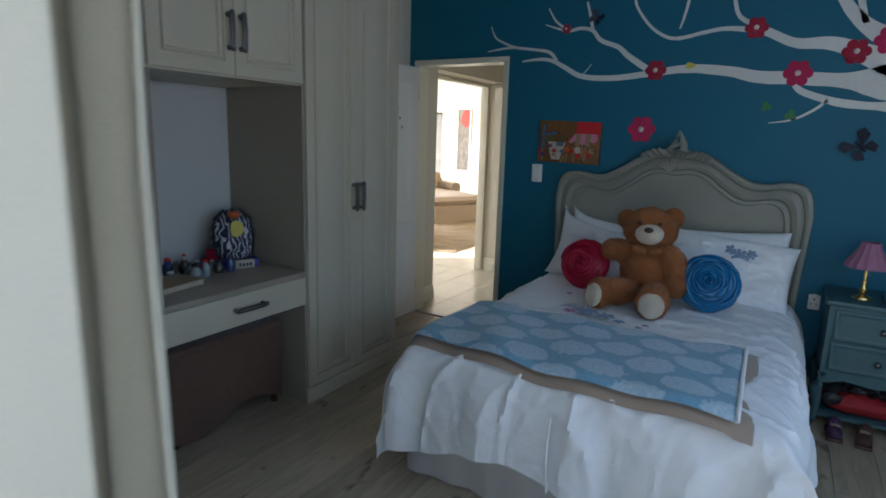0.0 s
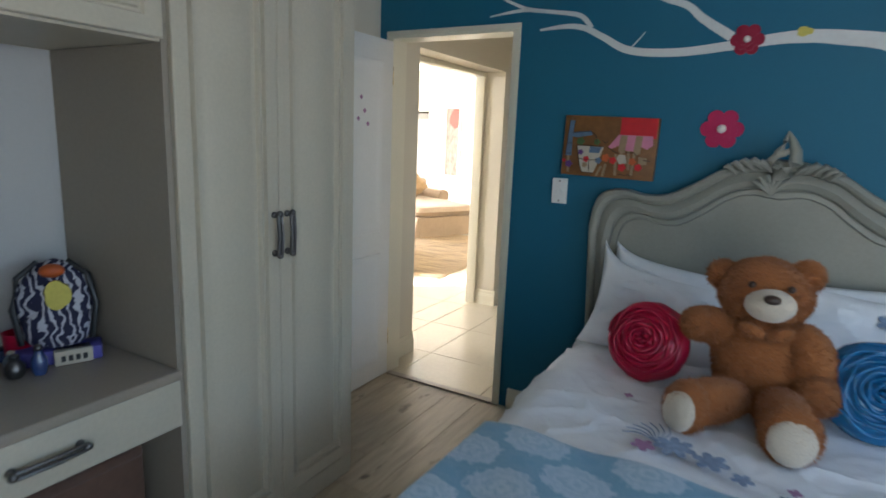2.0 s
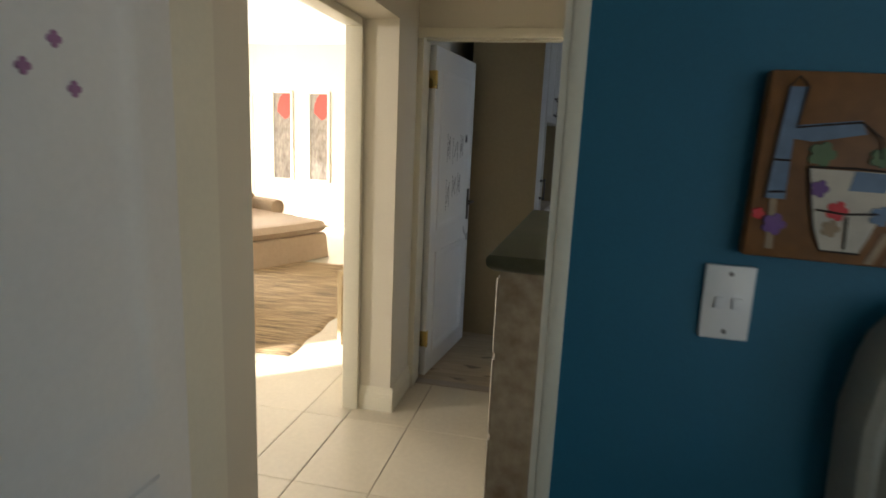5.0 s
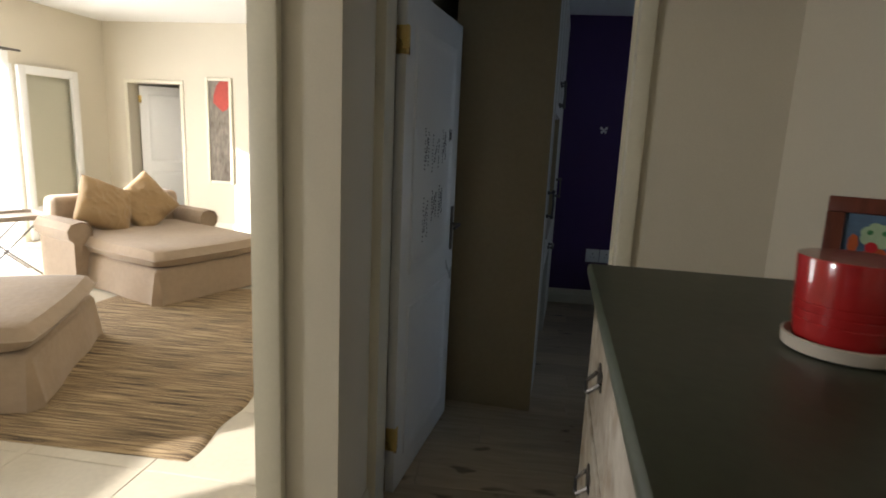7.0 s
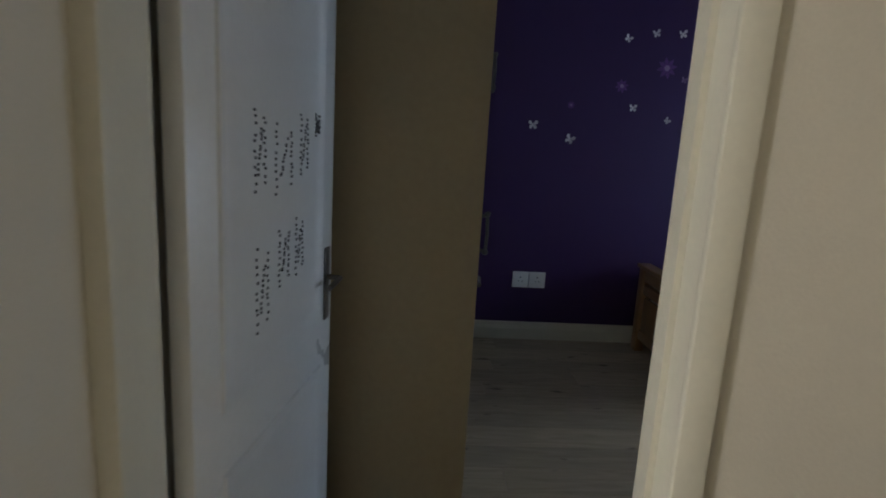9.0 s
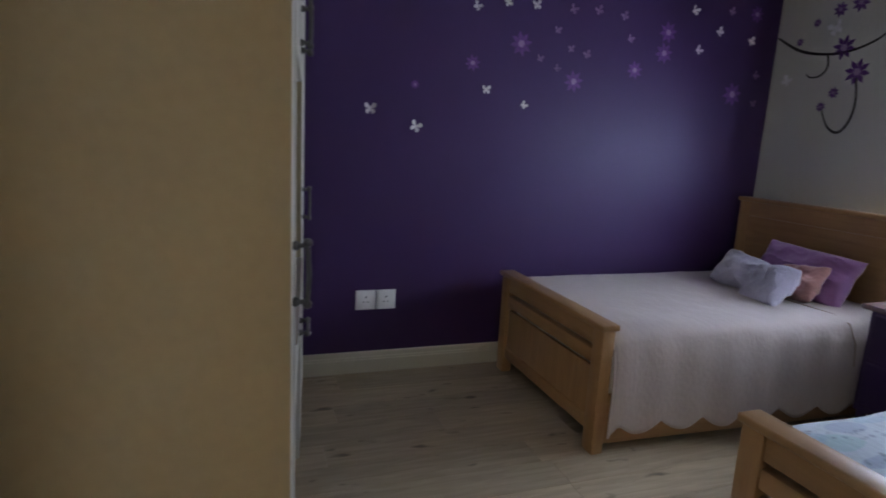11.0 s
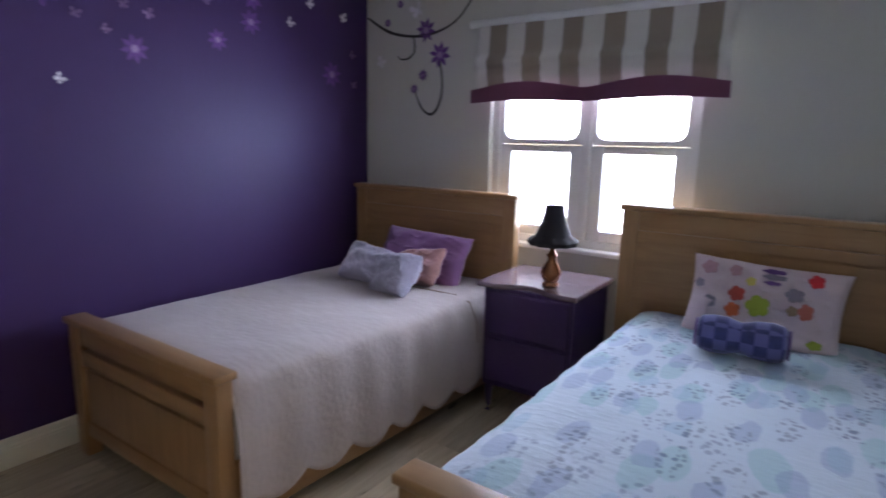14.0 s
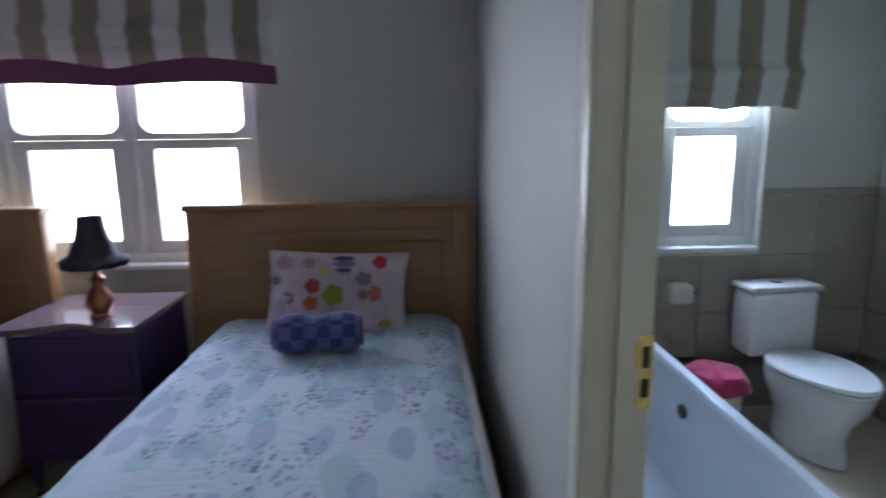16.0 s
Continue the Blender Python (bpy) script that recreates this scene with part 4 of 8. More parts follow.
ellipsoid(bm, (0.262, 3.37, 0.915), (0.045, 0.022, 0.024), RX(0, -22), 2, 0.1)
# plush pile: short tufts standing off the fur
frng = random.Random(31)
bm.normal_update()
for fc in list(bm.faces):
    if fc.material_index > 0:
        continue
    for rep in range(min(14, 1 + int(fc.calc_area() / 0.000016))):
        c, nrm = fc.calc_center_median(), fc.normal
        if nrm.length < 0.5:
            continue
        side = fc.verts[frng.randrange(3)].co - c
        long = 0.009 if fc.material_index == 0 else 0.005
        c = c + side * frng.uniform(-0.5, 0.95)
        tip = c + nrm * long * frng.uniform(0.5, 1.1) + Vector((frng.uniform(-1, 1), frng.uniform(-1, 1), frng.uniform(-1.6, 0.2))) * long * 0.8
        w = side.normalized() * 0.0022
        tri = bm.faces.new((bm.verts.new(c - w - nrm * 0.002), bm.verts.new(c + w - nrm * 0.002), bm.verts.new(tip)))
        tri.material_index = fc.material_index
single("teddy_bear", bm, [M_BEAR, M_CREAMFUR, M_NOSE], "large caramel plush teddy bear sitting against the pillows", "teddy bear", smooth="all")

# mural and wall flowers
WALLP = lambda a, b, c: (a, BW - 0.0005 - c, b)
mural = thing("branch_mural", "white painted tree branches across the blue wall", "mural")
for pts in (
    [(1.75, 1.86, 0.34), (1.25, 1.85, 0.20), (1.03, 1.86, 0.085), (0.80, 1.88, 0.075), (0.60, 1.89, 0.07), (0.45, 1.925, 0.06), (0.21, 1.95, 0.05), (-0.04, 1.925, 0.04), (-0.26, 1.905, 0.036), (-0.47, 1.92, 0.034), (-0.6, 1.985, 0.03), (-0.69, 2.03, 0.026), (-0.78, 2.045, 0.022), (-0.92, 2.035, 0.010)],
    [(-0.66, 2.03, 0.022), (-0.72, 2.09, 0.022), (-0.85, 2.115, 0.018), (-0.98, 2.135, 0.018), (-1.07, 2.17, 0.014), (-1.14, 2.21, 0.012), (-1.18, 2.29, 0.006)],
    [(-0.98, 2.135, 0.018), (-1.08, 2.13, 0.014), (-1.2, 2.115, 0.006)],
    [(-0.05, 1.96, 0.04), (-0.17, 2.04, 0.036), (-0.24, 2.10, 0.03), (-0.36, 2.15, 0.028), (-0.42, 2.215, 0.024), (-0.5, 2.235, 0.022), (-0.6, 2.225, 0.018), (-0.76, 2.275, 0.006)],
    [(-0.42, 2.215, 0.022), (-0.44, 2.30, 0.02), (-0.47, 2.40, 0.014)],
    [(-0.60, 2.235, 0.016), (-0.68, 2.29, 0.014), (-0.74, 2.38, 0.008)],
    [(1.25, 1.93, 0.14), (1.02, 2.035, 0.085), (0.92, 2.065, 0.07), (0.76, 2.075, 0.052), (0.60, 2.15, 0.045), (0.5, 2.165, 0.032), (0.38, 2.175, 0.024), (0.27, 2.16, 0.022), (0.14, 2.135, 0.022), (0.05, 2.15, 0.02), (-0.05, 2.22, 0.018), (-0.14, 2.34, 0.016), (-0.16, 2.42, 0.014)],
    [(0.56, 2.18, 0.03), (0.46, 2.24, 0.024), (0.42, 2.36, 0.02), (0.42, 2.44, 0.018)],
    [(0.13, 2.19, 0.008), (0.15, 2.26, 0.016), (0.17, 2.38, 0.018), (0.16, 2.46, 0.014)],
    [(1.35, 1.98, 0.16), (1.12, 2.12, 0.085), (1.0, 2.24, 0.06), (0.92, 2.38, 0.05), (0.86, 2.50, 0.04)],
    [(1.08, 2.16, 0.03), (1.04, 2.30, 0.035), (1.02, 2.45, 0.03)],
    [(1.4, 1.72, 0.16), (1.22, 1.72, 0.05), (1.05, 1.735, 0.045), (0.93, 1.765, 0.04), (0.82, 1.81, 0.035), (0.78, 1.86, 0.03)],
    [(0.96, 1.755, 0.016), (0.90, 1.70, 0.016), (0.80, 1.645, 0.012), (0.68, 1.625, 0.004)],
    [(-0.47, 1.93, 0.006), (-0.43, 1.975, 0.005), (-0.41, 2.0, 0.003)],
):
    bm = bmesh.new()
    ribbon(bm, pts, WALLP)
    part("branch", bm, M_MURAL, mural)


def wall_flower(x, z, r, petals, material, place, group, label, centre=M_PEARL, dip=0.25, turn=0.0, cat="flower"):
    f = thing("wall_flower", label, cat, group=group)
    for k, (s, h) in enumerate(((1.0, 0.003), (0.72, 0.009), (0.45, 0.015))):
        bm = bmesh.new()
        prism(bm, [(x + a, z + b) for a, b in flower_outline(r * s, petals, dip, 48, turn + k * 0.5)], 0.005, lambda a, b, c: place(a, b, 0.0028 + h - 0.003 + c))
        part("petal_layer", bm, material, f)
    bm = bmesh.new()
    p = place(x, z, 0.022)
    ellipsoid(bm, p, (r * 0.22,) * 3, sub=2)
    part("centre", bm, centre, f)
    return f


for x, z, r, mt, lb in ((-0.043, 1.574, 0.088, M_FELT_PINK, "raspberry felt flower above the headboard"), (0.011, 1.945, 0.066, M_FELT_RED, "dark red felt flower on a painted branch"),
                        (0.557, 2.168, 0.064, M_FELT_RED, "dark red felt flower on a painted branch"), (0.797, 1.905, 0.076, M_FELT_PINK, "crimson felt flower on a painted branch"),
                        (1.058, 2.012, 0.070, M_FELT_RED, "dark red felt flower beside the trunk"), (1.20, 2.065, 0.075, M_FELT_PINK, "crimson felt flower beside the trunk"),
                        (-0.60, 2.235, 0.034, M_FELT_RED, "small dark red felt flower on a twig")):
    wall_flower(x, z, r, 6, mt, WALLP, "felt flowers on the blue wall", lb)
for (x, z, r, tn) in ((0.66, 1.72, 0.03, 0.3), (0.79, 1.67, 0.035, 1.1)):
    bm = bmesh.new()
    prism(bm, [(x + a, z + b) for a, b in flower_outline(r, 3, 0.6, 30, tn)], 0.003, WALLP)
    single("leaf_sticker", bm, M_LEAF, "small green painted leaf under the branch", "sticker", group="painted leaves")
bm = bmesh.new()
prism(bm, [(0.215 + a * 1.2, 1.968 + b * 0.8) for a, b in flower_outline(0.026, 3, 0.3, 30)], 0.006, WALLP)
single("bird_sticker", bm, M_YELLOW, "tiny yellow bird sticker sitting on the branch", "sticker")


def wall_butterfly(name, x, z, r, turn, material, place, label, group="", lift=0.35):
    """Wings cut from card, bent up from the body."""
    b = thing(name, label, "butterfly", group=group)
    ca, sa = math.cos(turn), math.sin(turn)

    def pl(a, bb, c, k):
        return place(x + ca * a - sa * bb, z + sa * a + ca * bb, 0.004 + c + lift * abs(a) * k)
    for sg in (-1, 1):
        for out in (((0, 0.05), (0.45, 0.95), (0.95, 0.85), (0.9, 0.3), (0.1, -0.02)), ((0, 0.0), (0.7, -0.05), (0.75, -0.55), (0.35, -0.8), (0.05, -0.15))):
            bm = bmesh.new()
            prism(bm, [(sg * p * r, q * r) for p, q in out], 0.0015, lambda a, bb, c: pl(a, bb, c, 1))
            part("wing", bm, material, b)
    bm = bmesh.new()
    tube(bm, [pl(0, -0.4 * r, 0.002, 0), pl(0, 0.5 * r, 0.002, 0)], 0.08 * r, 6)
    part("body", bm, material, b)
    return b


wall_butterfly("butterfly", 1.148, 1.50, 0.085, 0.8, M_BLACKFLY, WALLP, "dark blue-black paper butterfly on the blue wall")
wall_butterfly("butterfly", -0.40, 2.29, 0.05, -0.6, M_BLACKFLY, WALLP, "small dark paper butterfly among the twigs")

# the canvas
pc = thing("canvas_painting", "small canvas painting of a flower pot and red awning", "painting", pose(-0.524, BW - 0.002, 1.475, 0, 1.2, 0))
bm = bmesh.new()
soft_box(bm, -0.222, -0.03, -0.144, 0.222, 0.0, 0.144, 0.004)
part("canvas", bm, M_OCHRE, pc, "ochre-brown painted canvas")


def dab(outline, material, d=0.0022, name="painted_shape"):
    bm = bmesh.new()
    prism(bm, outline, d, lambda a, b, c: (a, -0.0302 - c, b))
    part(name, bm, material, pc)


dab([(0.02, 0.04), (0.01, 0.02), (0.05, 0.05), (0.05, 0.142), (0.216, 0.142), (0.216, 0.05), (0.06, 0.05), (0.03, 0.02)][2:6] + [(0.055, 0.05)], M_C_RED)
dab([(0.0, 0.0), (0.045, 0.062), (0.2, 0.062), (0.205, 0.02), (0.18, 0.0), (0.15, 0.012), (0.12, -0.012), (0.085, -0.01), (0.05, 0.012), (0.02, -0.005)], M_C_PINK, 0.003)
for s in (0.055, 0.125):
    dab([(s, 0.06), (s + 0.032, 0.06), (s + 0.026, -0.02), (s + 0.01, -0.03), (s - 0.005, -0.012)], M_C_TAN, 0.0036)
dab([(-0.205, -0.05), (-0.175, -0.05), (-0.178, 0.05), (-0.17, 0.12), (-0.195, 0.12), (-0.2, 0.05)], M_C_BLUE)
dab([(-0.2, 0.06), (-0.09, 0.075), (-0.08, 0.055), (-0.15, 0.04), (-0.2, 0.045)], M_C_BLUE, 0.003)
dab([(-0.15, 0.0), (-0.02, 0.0), (-0.05, -0.1), (-0.06, -0.125), (-0.115, -0.125), (-0.13, -0.09)], M_C_CREAM)
dab([(-0.085, 0.0), (-0.03, -0.002), (-0.04, -0.03), (-0.09, -0.03)], M_C_BLUE, 0.0036)
for x, z, r, mt in ((-0.135, 0.022, 0.02, M_C_GREEN), (-0.055, 0.022, 0.016, M_C_GREEN), (-0.13, -0.03, 0.014, M_C_PURPLE), (-0.10, -0.062, 0.016, M_C_RED), (-0.105, -0.09, 0.014, M_C_TAN), (-0.04, -0.065, 0.016, M_C_BLUE),
                    (-0.005, -0.05, 0.02, M_C_ORANGE), (0.03, -0.06, 0.018, M_C_RED), (0.075, -0.09, 0.02, M_C_RED), (0.12, -0.06, 0.018, M_C_ORANGE), (0.15, -0.085, 0.018, M_C_RED), (-0.185, -0.09, 0.018, M_C_PURPLE), (-0.21, -0.075, 0.01, M_C_RED)):
    dab([(x + a, z + b) for a, b in flower_outline(r, 5, 0.3, 20)], mt, 0.0042, "painted_flower")
for x0, z0, x1, z1 in ((0.035, -0.03, 0.04, -0.13), (0.12, -0.02, 0.115, -0.125), (-0.03, -0.09, -0.05, -0.14), (-0.01, -0.08, -0.02, -0.14), (0.09, 0.0, 0.1, -0.1)):
    dab([(x0, z0), (x0 + 0.012, z0), (x1 + 0.012, z1), (x1, z1)], M_C_TAN, 0.0028, "painted_stem")


M_C_DARK = mat("umber_brush_line", (0.03, 0.016, 0.01), 0.5, 0.3, 40, 9, 0.3)
for line in ([(-0.205, -0.05), (-0.2, 0.05), (-0.196, 0.12), (-0.184, 0.135), (-0.17, 0.12), (-0.176, 0.06), (-0.09, 0.072), (-0.06, 0.05), (-0.055, 0.02)], [(-0.152, 0.002), (-0.085, 0.004), (-0.018, 0.0)], [(-0.13, -0.062), (-0.09, -0.066), (-0.045, -0.062)], [(-0.15, 0.0), (-0.13, -0.09), (-0.115, -0.125), (-0.06, -0.126)], [(-0.085, -0.07), (-0.082, -0.12)],
             [(0.0, 0.0), (0.03, -0.018), (0.055, -0.026)], [(0.085, -0.02), (0.12, -0.018), (0.145, -0.032)], [(-0.2, 0.01), (-0.178, 0.01)], [(-0.2, -0.04), (-0.178, -0.038)], [(0.06, -0.125), (0.075, -0.122), (0.09, -0.127), (0.105, -0.121), (0.12, -0.126)], [(0.17, -0.05), (0.20, -0.052)], [(-0.03, 0.03), (-0.012, 0.018), (0.0, 0.03)]):
    bm = bmesh.new()
    tube(bm, [(a, -0.0345, b) for a, b in line], 0.0017, 5)
    part("painted_outline", bm, M_C_DARK, pc)
dab([(0.055, -0.03), (0.085, -0.03), (0.095, -0.07), (0.06, -0.075), (0.045, -0.05)], M_C_CREAM, 0.002)
dab([(0.145, -0.035), (0.185, -0.04), (0.185, -0.07), (0.15, -0.075)], M_C_TAN, 0.002)
dab([(-0.196, -0.05), (-0.186, -0.05), (-0.18, -0.13), (-0.192, -0.13)], M_C_TAN, 0.002)


def wall_plate(name, label, m, w, h, kind):
    """A white cover plate with its switches or socket holes; faces -y."""
    p = thing(name, label, "light switch" if kind == "switch" else "socket", m, group="" if kind == "switch" else "wall sockets")
    bm = bmesh.new()
    soft_box(bm, -w / 2, -0.011, -h / 2, w / 2, 0, h / 2, 0.003)
    part("plate", bm, M_PLASTIC, p)
    if kind == "switch":
        for s in (-0.014, 0.014):
            bm = bmesh.new()
            soft_box(bm, s - 0.008, -0.016, -0.01, s + 0.008, -0.0105, 0.01, 0.002)
            part("toggle", bm, M_PLASTIC, p)
        for z in (-0.05, 0.05):
            bm = bmesh.new()
            tube(bm, [(0, -0.0105, z), (0, -0.0125, z)], 0.004, 8)
            part("screw", bm, M_METAL, p)
    else:
        for ax, az, r in ((0, 0.018, 0.0055), (-0.014, -0.012, 0.0042), (0.014, -0.012, 0.0042)):
            bm = bmesh.new()
            tube(bm, [(ax, -0.0102, az), (ax, -0.0118, az)], r, 8)
            part("pin_hole", bm, M_BLACK, p)
        bm = bmesh.new()
        soft_box(bm, -0.01, -0.016, 0.038, 0.01, -0.0105, 0.052, 0.002)
        part("toggle", bm, M_PLASTIC, p)
    return p


wall_plate("light_switch", "white double light switch beside the bedroom door", pose(-0.755, BW - 0.001, 1.248), 0.078, 0.128, "switch")
wall_plate("wall_socket", "white socket low on the blue wall by the bed", pose(1.047, BW - 0.001, 0.587), 0.06, 0.09, "socket")

# painted bedside cabinet with its lamp
ns = thing("nightstand", "duck-egg painted nightstand with two drawers and cabriole legs", "nightstand", pose(1.09, 3.72, 0))
bm = bmesh.new()
soft_box(bm, -0.012, -0.012, 0.685, 0.50, 0.41, 0.712, 0.008, 3)
part("top", bm, M_TEAL, ns)
bm = bmesh.new()
box(bm, 0.008, 0.008, 0.30, 0.48, 0.40, 0.684)
part("body", bm, M_TEAL, ns, smooth=False)
for z0, z1 in ((0.50, 0.665), (0.335, 0.49)):
    bm = bmesh.new()
    panelled(bm, 0.42, z1 - z0, lambda a, b, c: (0.034 + a, 0.008 - c, z0 + b), profile=((0, -0.002), (0, 0.008), (0.004, 0.011), (0.016, 0.011), (0.022, 0.007), (0.03, 0.007)))
    df = part("drawer_front", bm, M_TEAL, ns)
    bm = bmesh.new()
    ellipsoid(bm, (0.244, -0.02, (z0 + z1) / 2), (0.016, 0.014, 0.016), sub=2)
    tube(bm, [(0.244, 0.0, (z0 + z1) / 2), (0.244, -0.014, (z0 + z1) / 2)], 0.007, 8)
    part("knob", bm, M_METAL, df, "dull metal knob")
bm = bmesh.new()
outl = [(0.008, 0.30), (0.008, 0.25), (0.05, 0.262), (0.12, 0.285), (0.244, 0.27), (0.37, 0.285), (0.44, 0.262), (0.48, 0.25), (0.48, 0.30)]
prism(bm, outl, 0.018, lambda a, b, c: (a, 0.01 + c, b))
part("apron", bm, M_TEAL, ns)
for sx in (0, 1):
    for sy in (0, 1):
        ox, oy = (0.02, 0.468)[sx], (0.02, 0.388)[sy]
        dx, dy = (-1, 1)[sx], (-1, 1)[sy]
        bm = bmesh.new()
        tube(bm, [(ox, oy, 0.31), (ox + dx * 0.018, oy + dy * 0.018, 0.24), (ox + dx * 0.006, oy + dy * 0.006, 0.13), (ox + dx * 0.012, oy + dy * 0.012, 0.04), (ox + dx * 0.032, oy + dy * 0.03, 0.0)], [0.024, 0.03, 0.02, 0.015, 0.02], 10)
        part("leg", bm, M_TEAL, ns)
bm = bmesh.new()
soft_box(bm, 0.02, 0.03, 0.055, 0.47, 0.39, 0.075, 0.004)
part("shelf", bm, M_TEAL, ns)
bm = bmesh.new()
grid(bm, 40, 26, lambda u, v: (1.325 + 0.19 * math.copysign(abs(math.cos(2 * math.pi * u)) ** 0.5, math.cos(2 * math.pi * u)) * math.sin(math.pi * (0.04 + 0.92 * v)) ** 0.35,
                               3.90 + 0.15 * math.copysign(abs(math.sin(2 * math.pi * u)) ** 0.5, math.sin(2 * math.pi * u)) * math.sin(math.pi * (0.04 + 0.92 * v)) ** 0.35,
                               0.078 + 0.125 * v * (1 + 0.2 * noise.noise(Vector((3 * math.cos(2 * math.pi * u), 3 * math.sin(2 * math.pi * u), 4 * v)))) + 0.01 * v * math.sin(9 * u)))
bmesh.ops.holes_fill(bm, edges=bm.edges[:])
M_BAGRED = mat("deep_red_bag_cloth", (0.30, 0.012, 0.016), 0.7, 0.25, 140, 7, 0.3)
single("red_bag", bm, M_BAGRED, "soft deep red cloth bag on the nightstand shelf", "bag")
bm = bmesh.new()
for k in range(6):
    ellipsoid(bm, (1.165 + 0.065 * k, 3.82 + 0.03 * (k % 2), 0.222 + 0.008 * (k % 3)), (0.062, 0.07, 0.034), None, 3, 0.35)
ellipsoid(bm, (1.175, 3.762, 0.165), (0.045, 0.018, 0.035), None, 3, 0.3)
single("dark_scarf", bm, M_BLACK, "black cloth bundled on top of the red bag", "cloth")
M_SHOE_PLUM = mat("dark_plum_shoe_cloth", (0.055, 0.022, 0.07), 0.6, 0.3, 120, 10, 0.2)
M_SHOE_BROWN = mat("dark_brown_shoe_leather", (0.07, 0.032, 0.028), 0.5, 0.3, 120, 10, 0.2)
for k, (sx, mt) in enumerate(((1.16, M_SHOE_PLUM), (1.29, M_SHOE_BROWN))):
    sh = thing("shoe", "dark child's sneaker on the floor under the nightstand", "shoe", pose(sx, 3.66, 0, 0, 0, -6 * k), group="pair of sneakers")
    bm = bmesh.new()
    soft_box(bm, 0, -0.09, 0.0, 0.075, 0.09, 0.02, 0.008)
    part("sole", bm, M_SHOE_BROWN, sh, "worn dark sole")
    bm = bmesh.new()
    ellipsoid(bm, (0.0375, -0.03, 0.035), (0.036, 0.06, 0.03), None, 3)
    ellipsoid(bm, (0.0375, 0.045, 0.048), (0.034, 0.045, 0.042), None, 3)
    part("upper", bm, mt, sh)
    bm = bmesh.new()
    for j in range(3):
        tube(bm, [(0.015, -0.02 + 0.02 * j, 0.066), (0.06, -0.02 + 0.02 * j, 0.066)], 0.003, 6)
    part("laces", bm, M_BEIGE, sh)
lamp = thing("table_lamp", "small brass lamp with a pleated pink shade", "lamp", pose(1.24, 3.88, 0.712))
bm = bmesh.new()
lathe(bm, [(0.05, 0), (0.048, 0.008), (0.02, 0.018), (0.012, 0.03), (0.018, 0.045), (0.01, 0.06), (0.013, 0.085), (0.008, 0.11), (0.012, 0.13), (0.006, 0.15), (0.005, 0.2)], 20)
part("base", bm, M_BRASS, lamp, "turned brass stem")
bm = bmesh.new()
lathe(bm, [(0.098, 0.165), (0.1, 0.185), (0.075, 0.225), (0.05, 0.27), (0.042, 0.30), (0.036, 0.298), (0.045, 0.268), (0.07, 0.223), (0.094, 0.184), (0.094, 0.168)], 48, wave=lambda a, i: 1 + 0.05 * math.sin(a * 14))
part("shade", bm, M_PINK, lamp, "pleated pink fabric shade")
bm = bmesh.new()
soft_box(bm, 1.33, 3.78, 0.713, 1.56, 3.95, 0.735, 0.004)
single("book", bm, M_C_BLUE, "blue book lying on the nightstand", "book")

# things on the vanity
bp = thing("backpack", "zebra-striped backpack with a yellow badge", "backpack", pose(-1.72, 2.235, 0.766, 0, 0, 62))


def zebra():
    m = mat("navy_zebra_cloth", (0.02, 0.022, 0.06), 0.8, 0.1, 200, 4, 0.2)
    n, l = m.node_tree.nodes, m.node_tree.links
    co, wv, rp = n.new("ShaderNodeTexCoord"), n.new("ShaderNodeTexWave"), n.new("ShaderNodeValToRGB")
    wv.inputs["Scale"].default_value, wv.inputs["Distortion"].default_value, wv.inputs["Detail Scale"].default_value = 13, 9, 1.6
    rp.color_ramp.interpolation = 'CONSTANT'
    rp.color_ramp.elements[0].color, rp.color_ramp.elements[1].color = (0.015, 0.016, 0.05, 1), (0.5, 0.5, 0.56, 1)
    rp.color_ramp.elements[1].position = 0.72
    l.new(co.outputs["Object"], wv.inputs["Vector"])
    l.new(wv.outputs["Fac"], rp.inputs["Fac"])
    l.new(rp.outputs["Color"], n["Principled BSDF"].inputs["Base Color"])
    return m


M_ZEBRA = zebra()
bm = bmesh.new()
ellipsoid(bm, (0, 0, 0.155), (0.108, 0.07, 0.15), None, 4, 0.08)
ellipsoid(bm, (0, -0.045, 0.10), (0.09, 0.05, 0.075), None, 3, 0.08)
for vtx in bm.verts:
    vtx.co.z = max(vtx.co.z, 0.0)
part("bag_body", bm, M_ZEBRA, bp)
bm = bmesh.new()
prism(bm, flower_outline(0.036, 3, 0.15, 30), 0.012, lambda a, b, c: (0.01 + a, -0.07 - c, 0.21 + b * 1.3))
part("badge", bm, M_YELLOW, bp, "yellow plush badge")
bm = bmesh.new()
ellipsoid(bm, (0.0, -0.07, 0.285), (0.035, 0.02, 0.022), None, 2)
part("badge_top", bm, M_C_ORANGE, bp, "orange tuft")
bm = bmesh.new()
soft_box(bm, -0.115, -0.105, 0.0, 0.115, -0.01, 0.045, 0.008)
part("pouch", bm, mat("violet_blue_nylon", (0.09, 0.08, 0.35), 0.6, 0.15, 120, 5, 0.1), bp, "violet-blue lower pouch")
for sx in (-0.13, 0.13):
    bm = bmesh.new()
    tube(bm, [(sx * 0.3, 0.0, 0.30), (sx * 0.7, -0.03, 0.26), (sx * 0.82, -0.05, 0.17), (sx * 0.7, -0.06, 0.06)], 0.009, 8)
    part("strap", bm, M_BLACK, bp)
bm = bmesh.new()
soft_box(bm, -0.05, -0.028, 0.0, 0.05, 0.028, 0.045, 0.003)
bx = single("trinket_box", bm, M_C_CREAM, "small cream cardboard box on the vanity", "box", pose(-1.625, 2.225, 0.766, 0, 0, 70))
bm = bmesh.new()
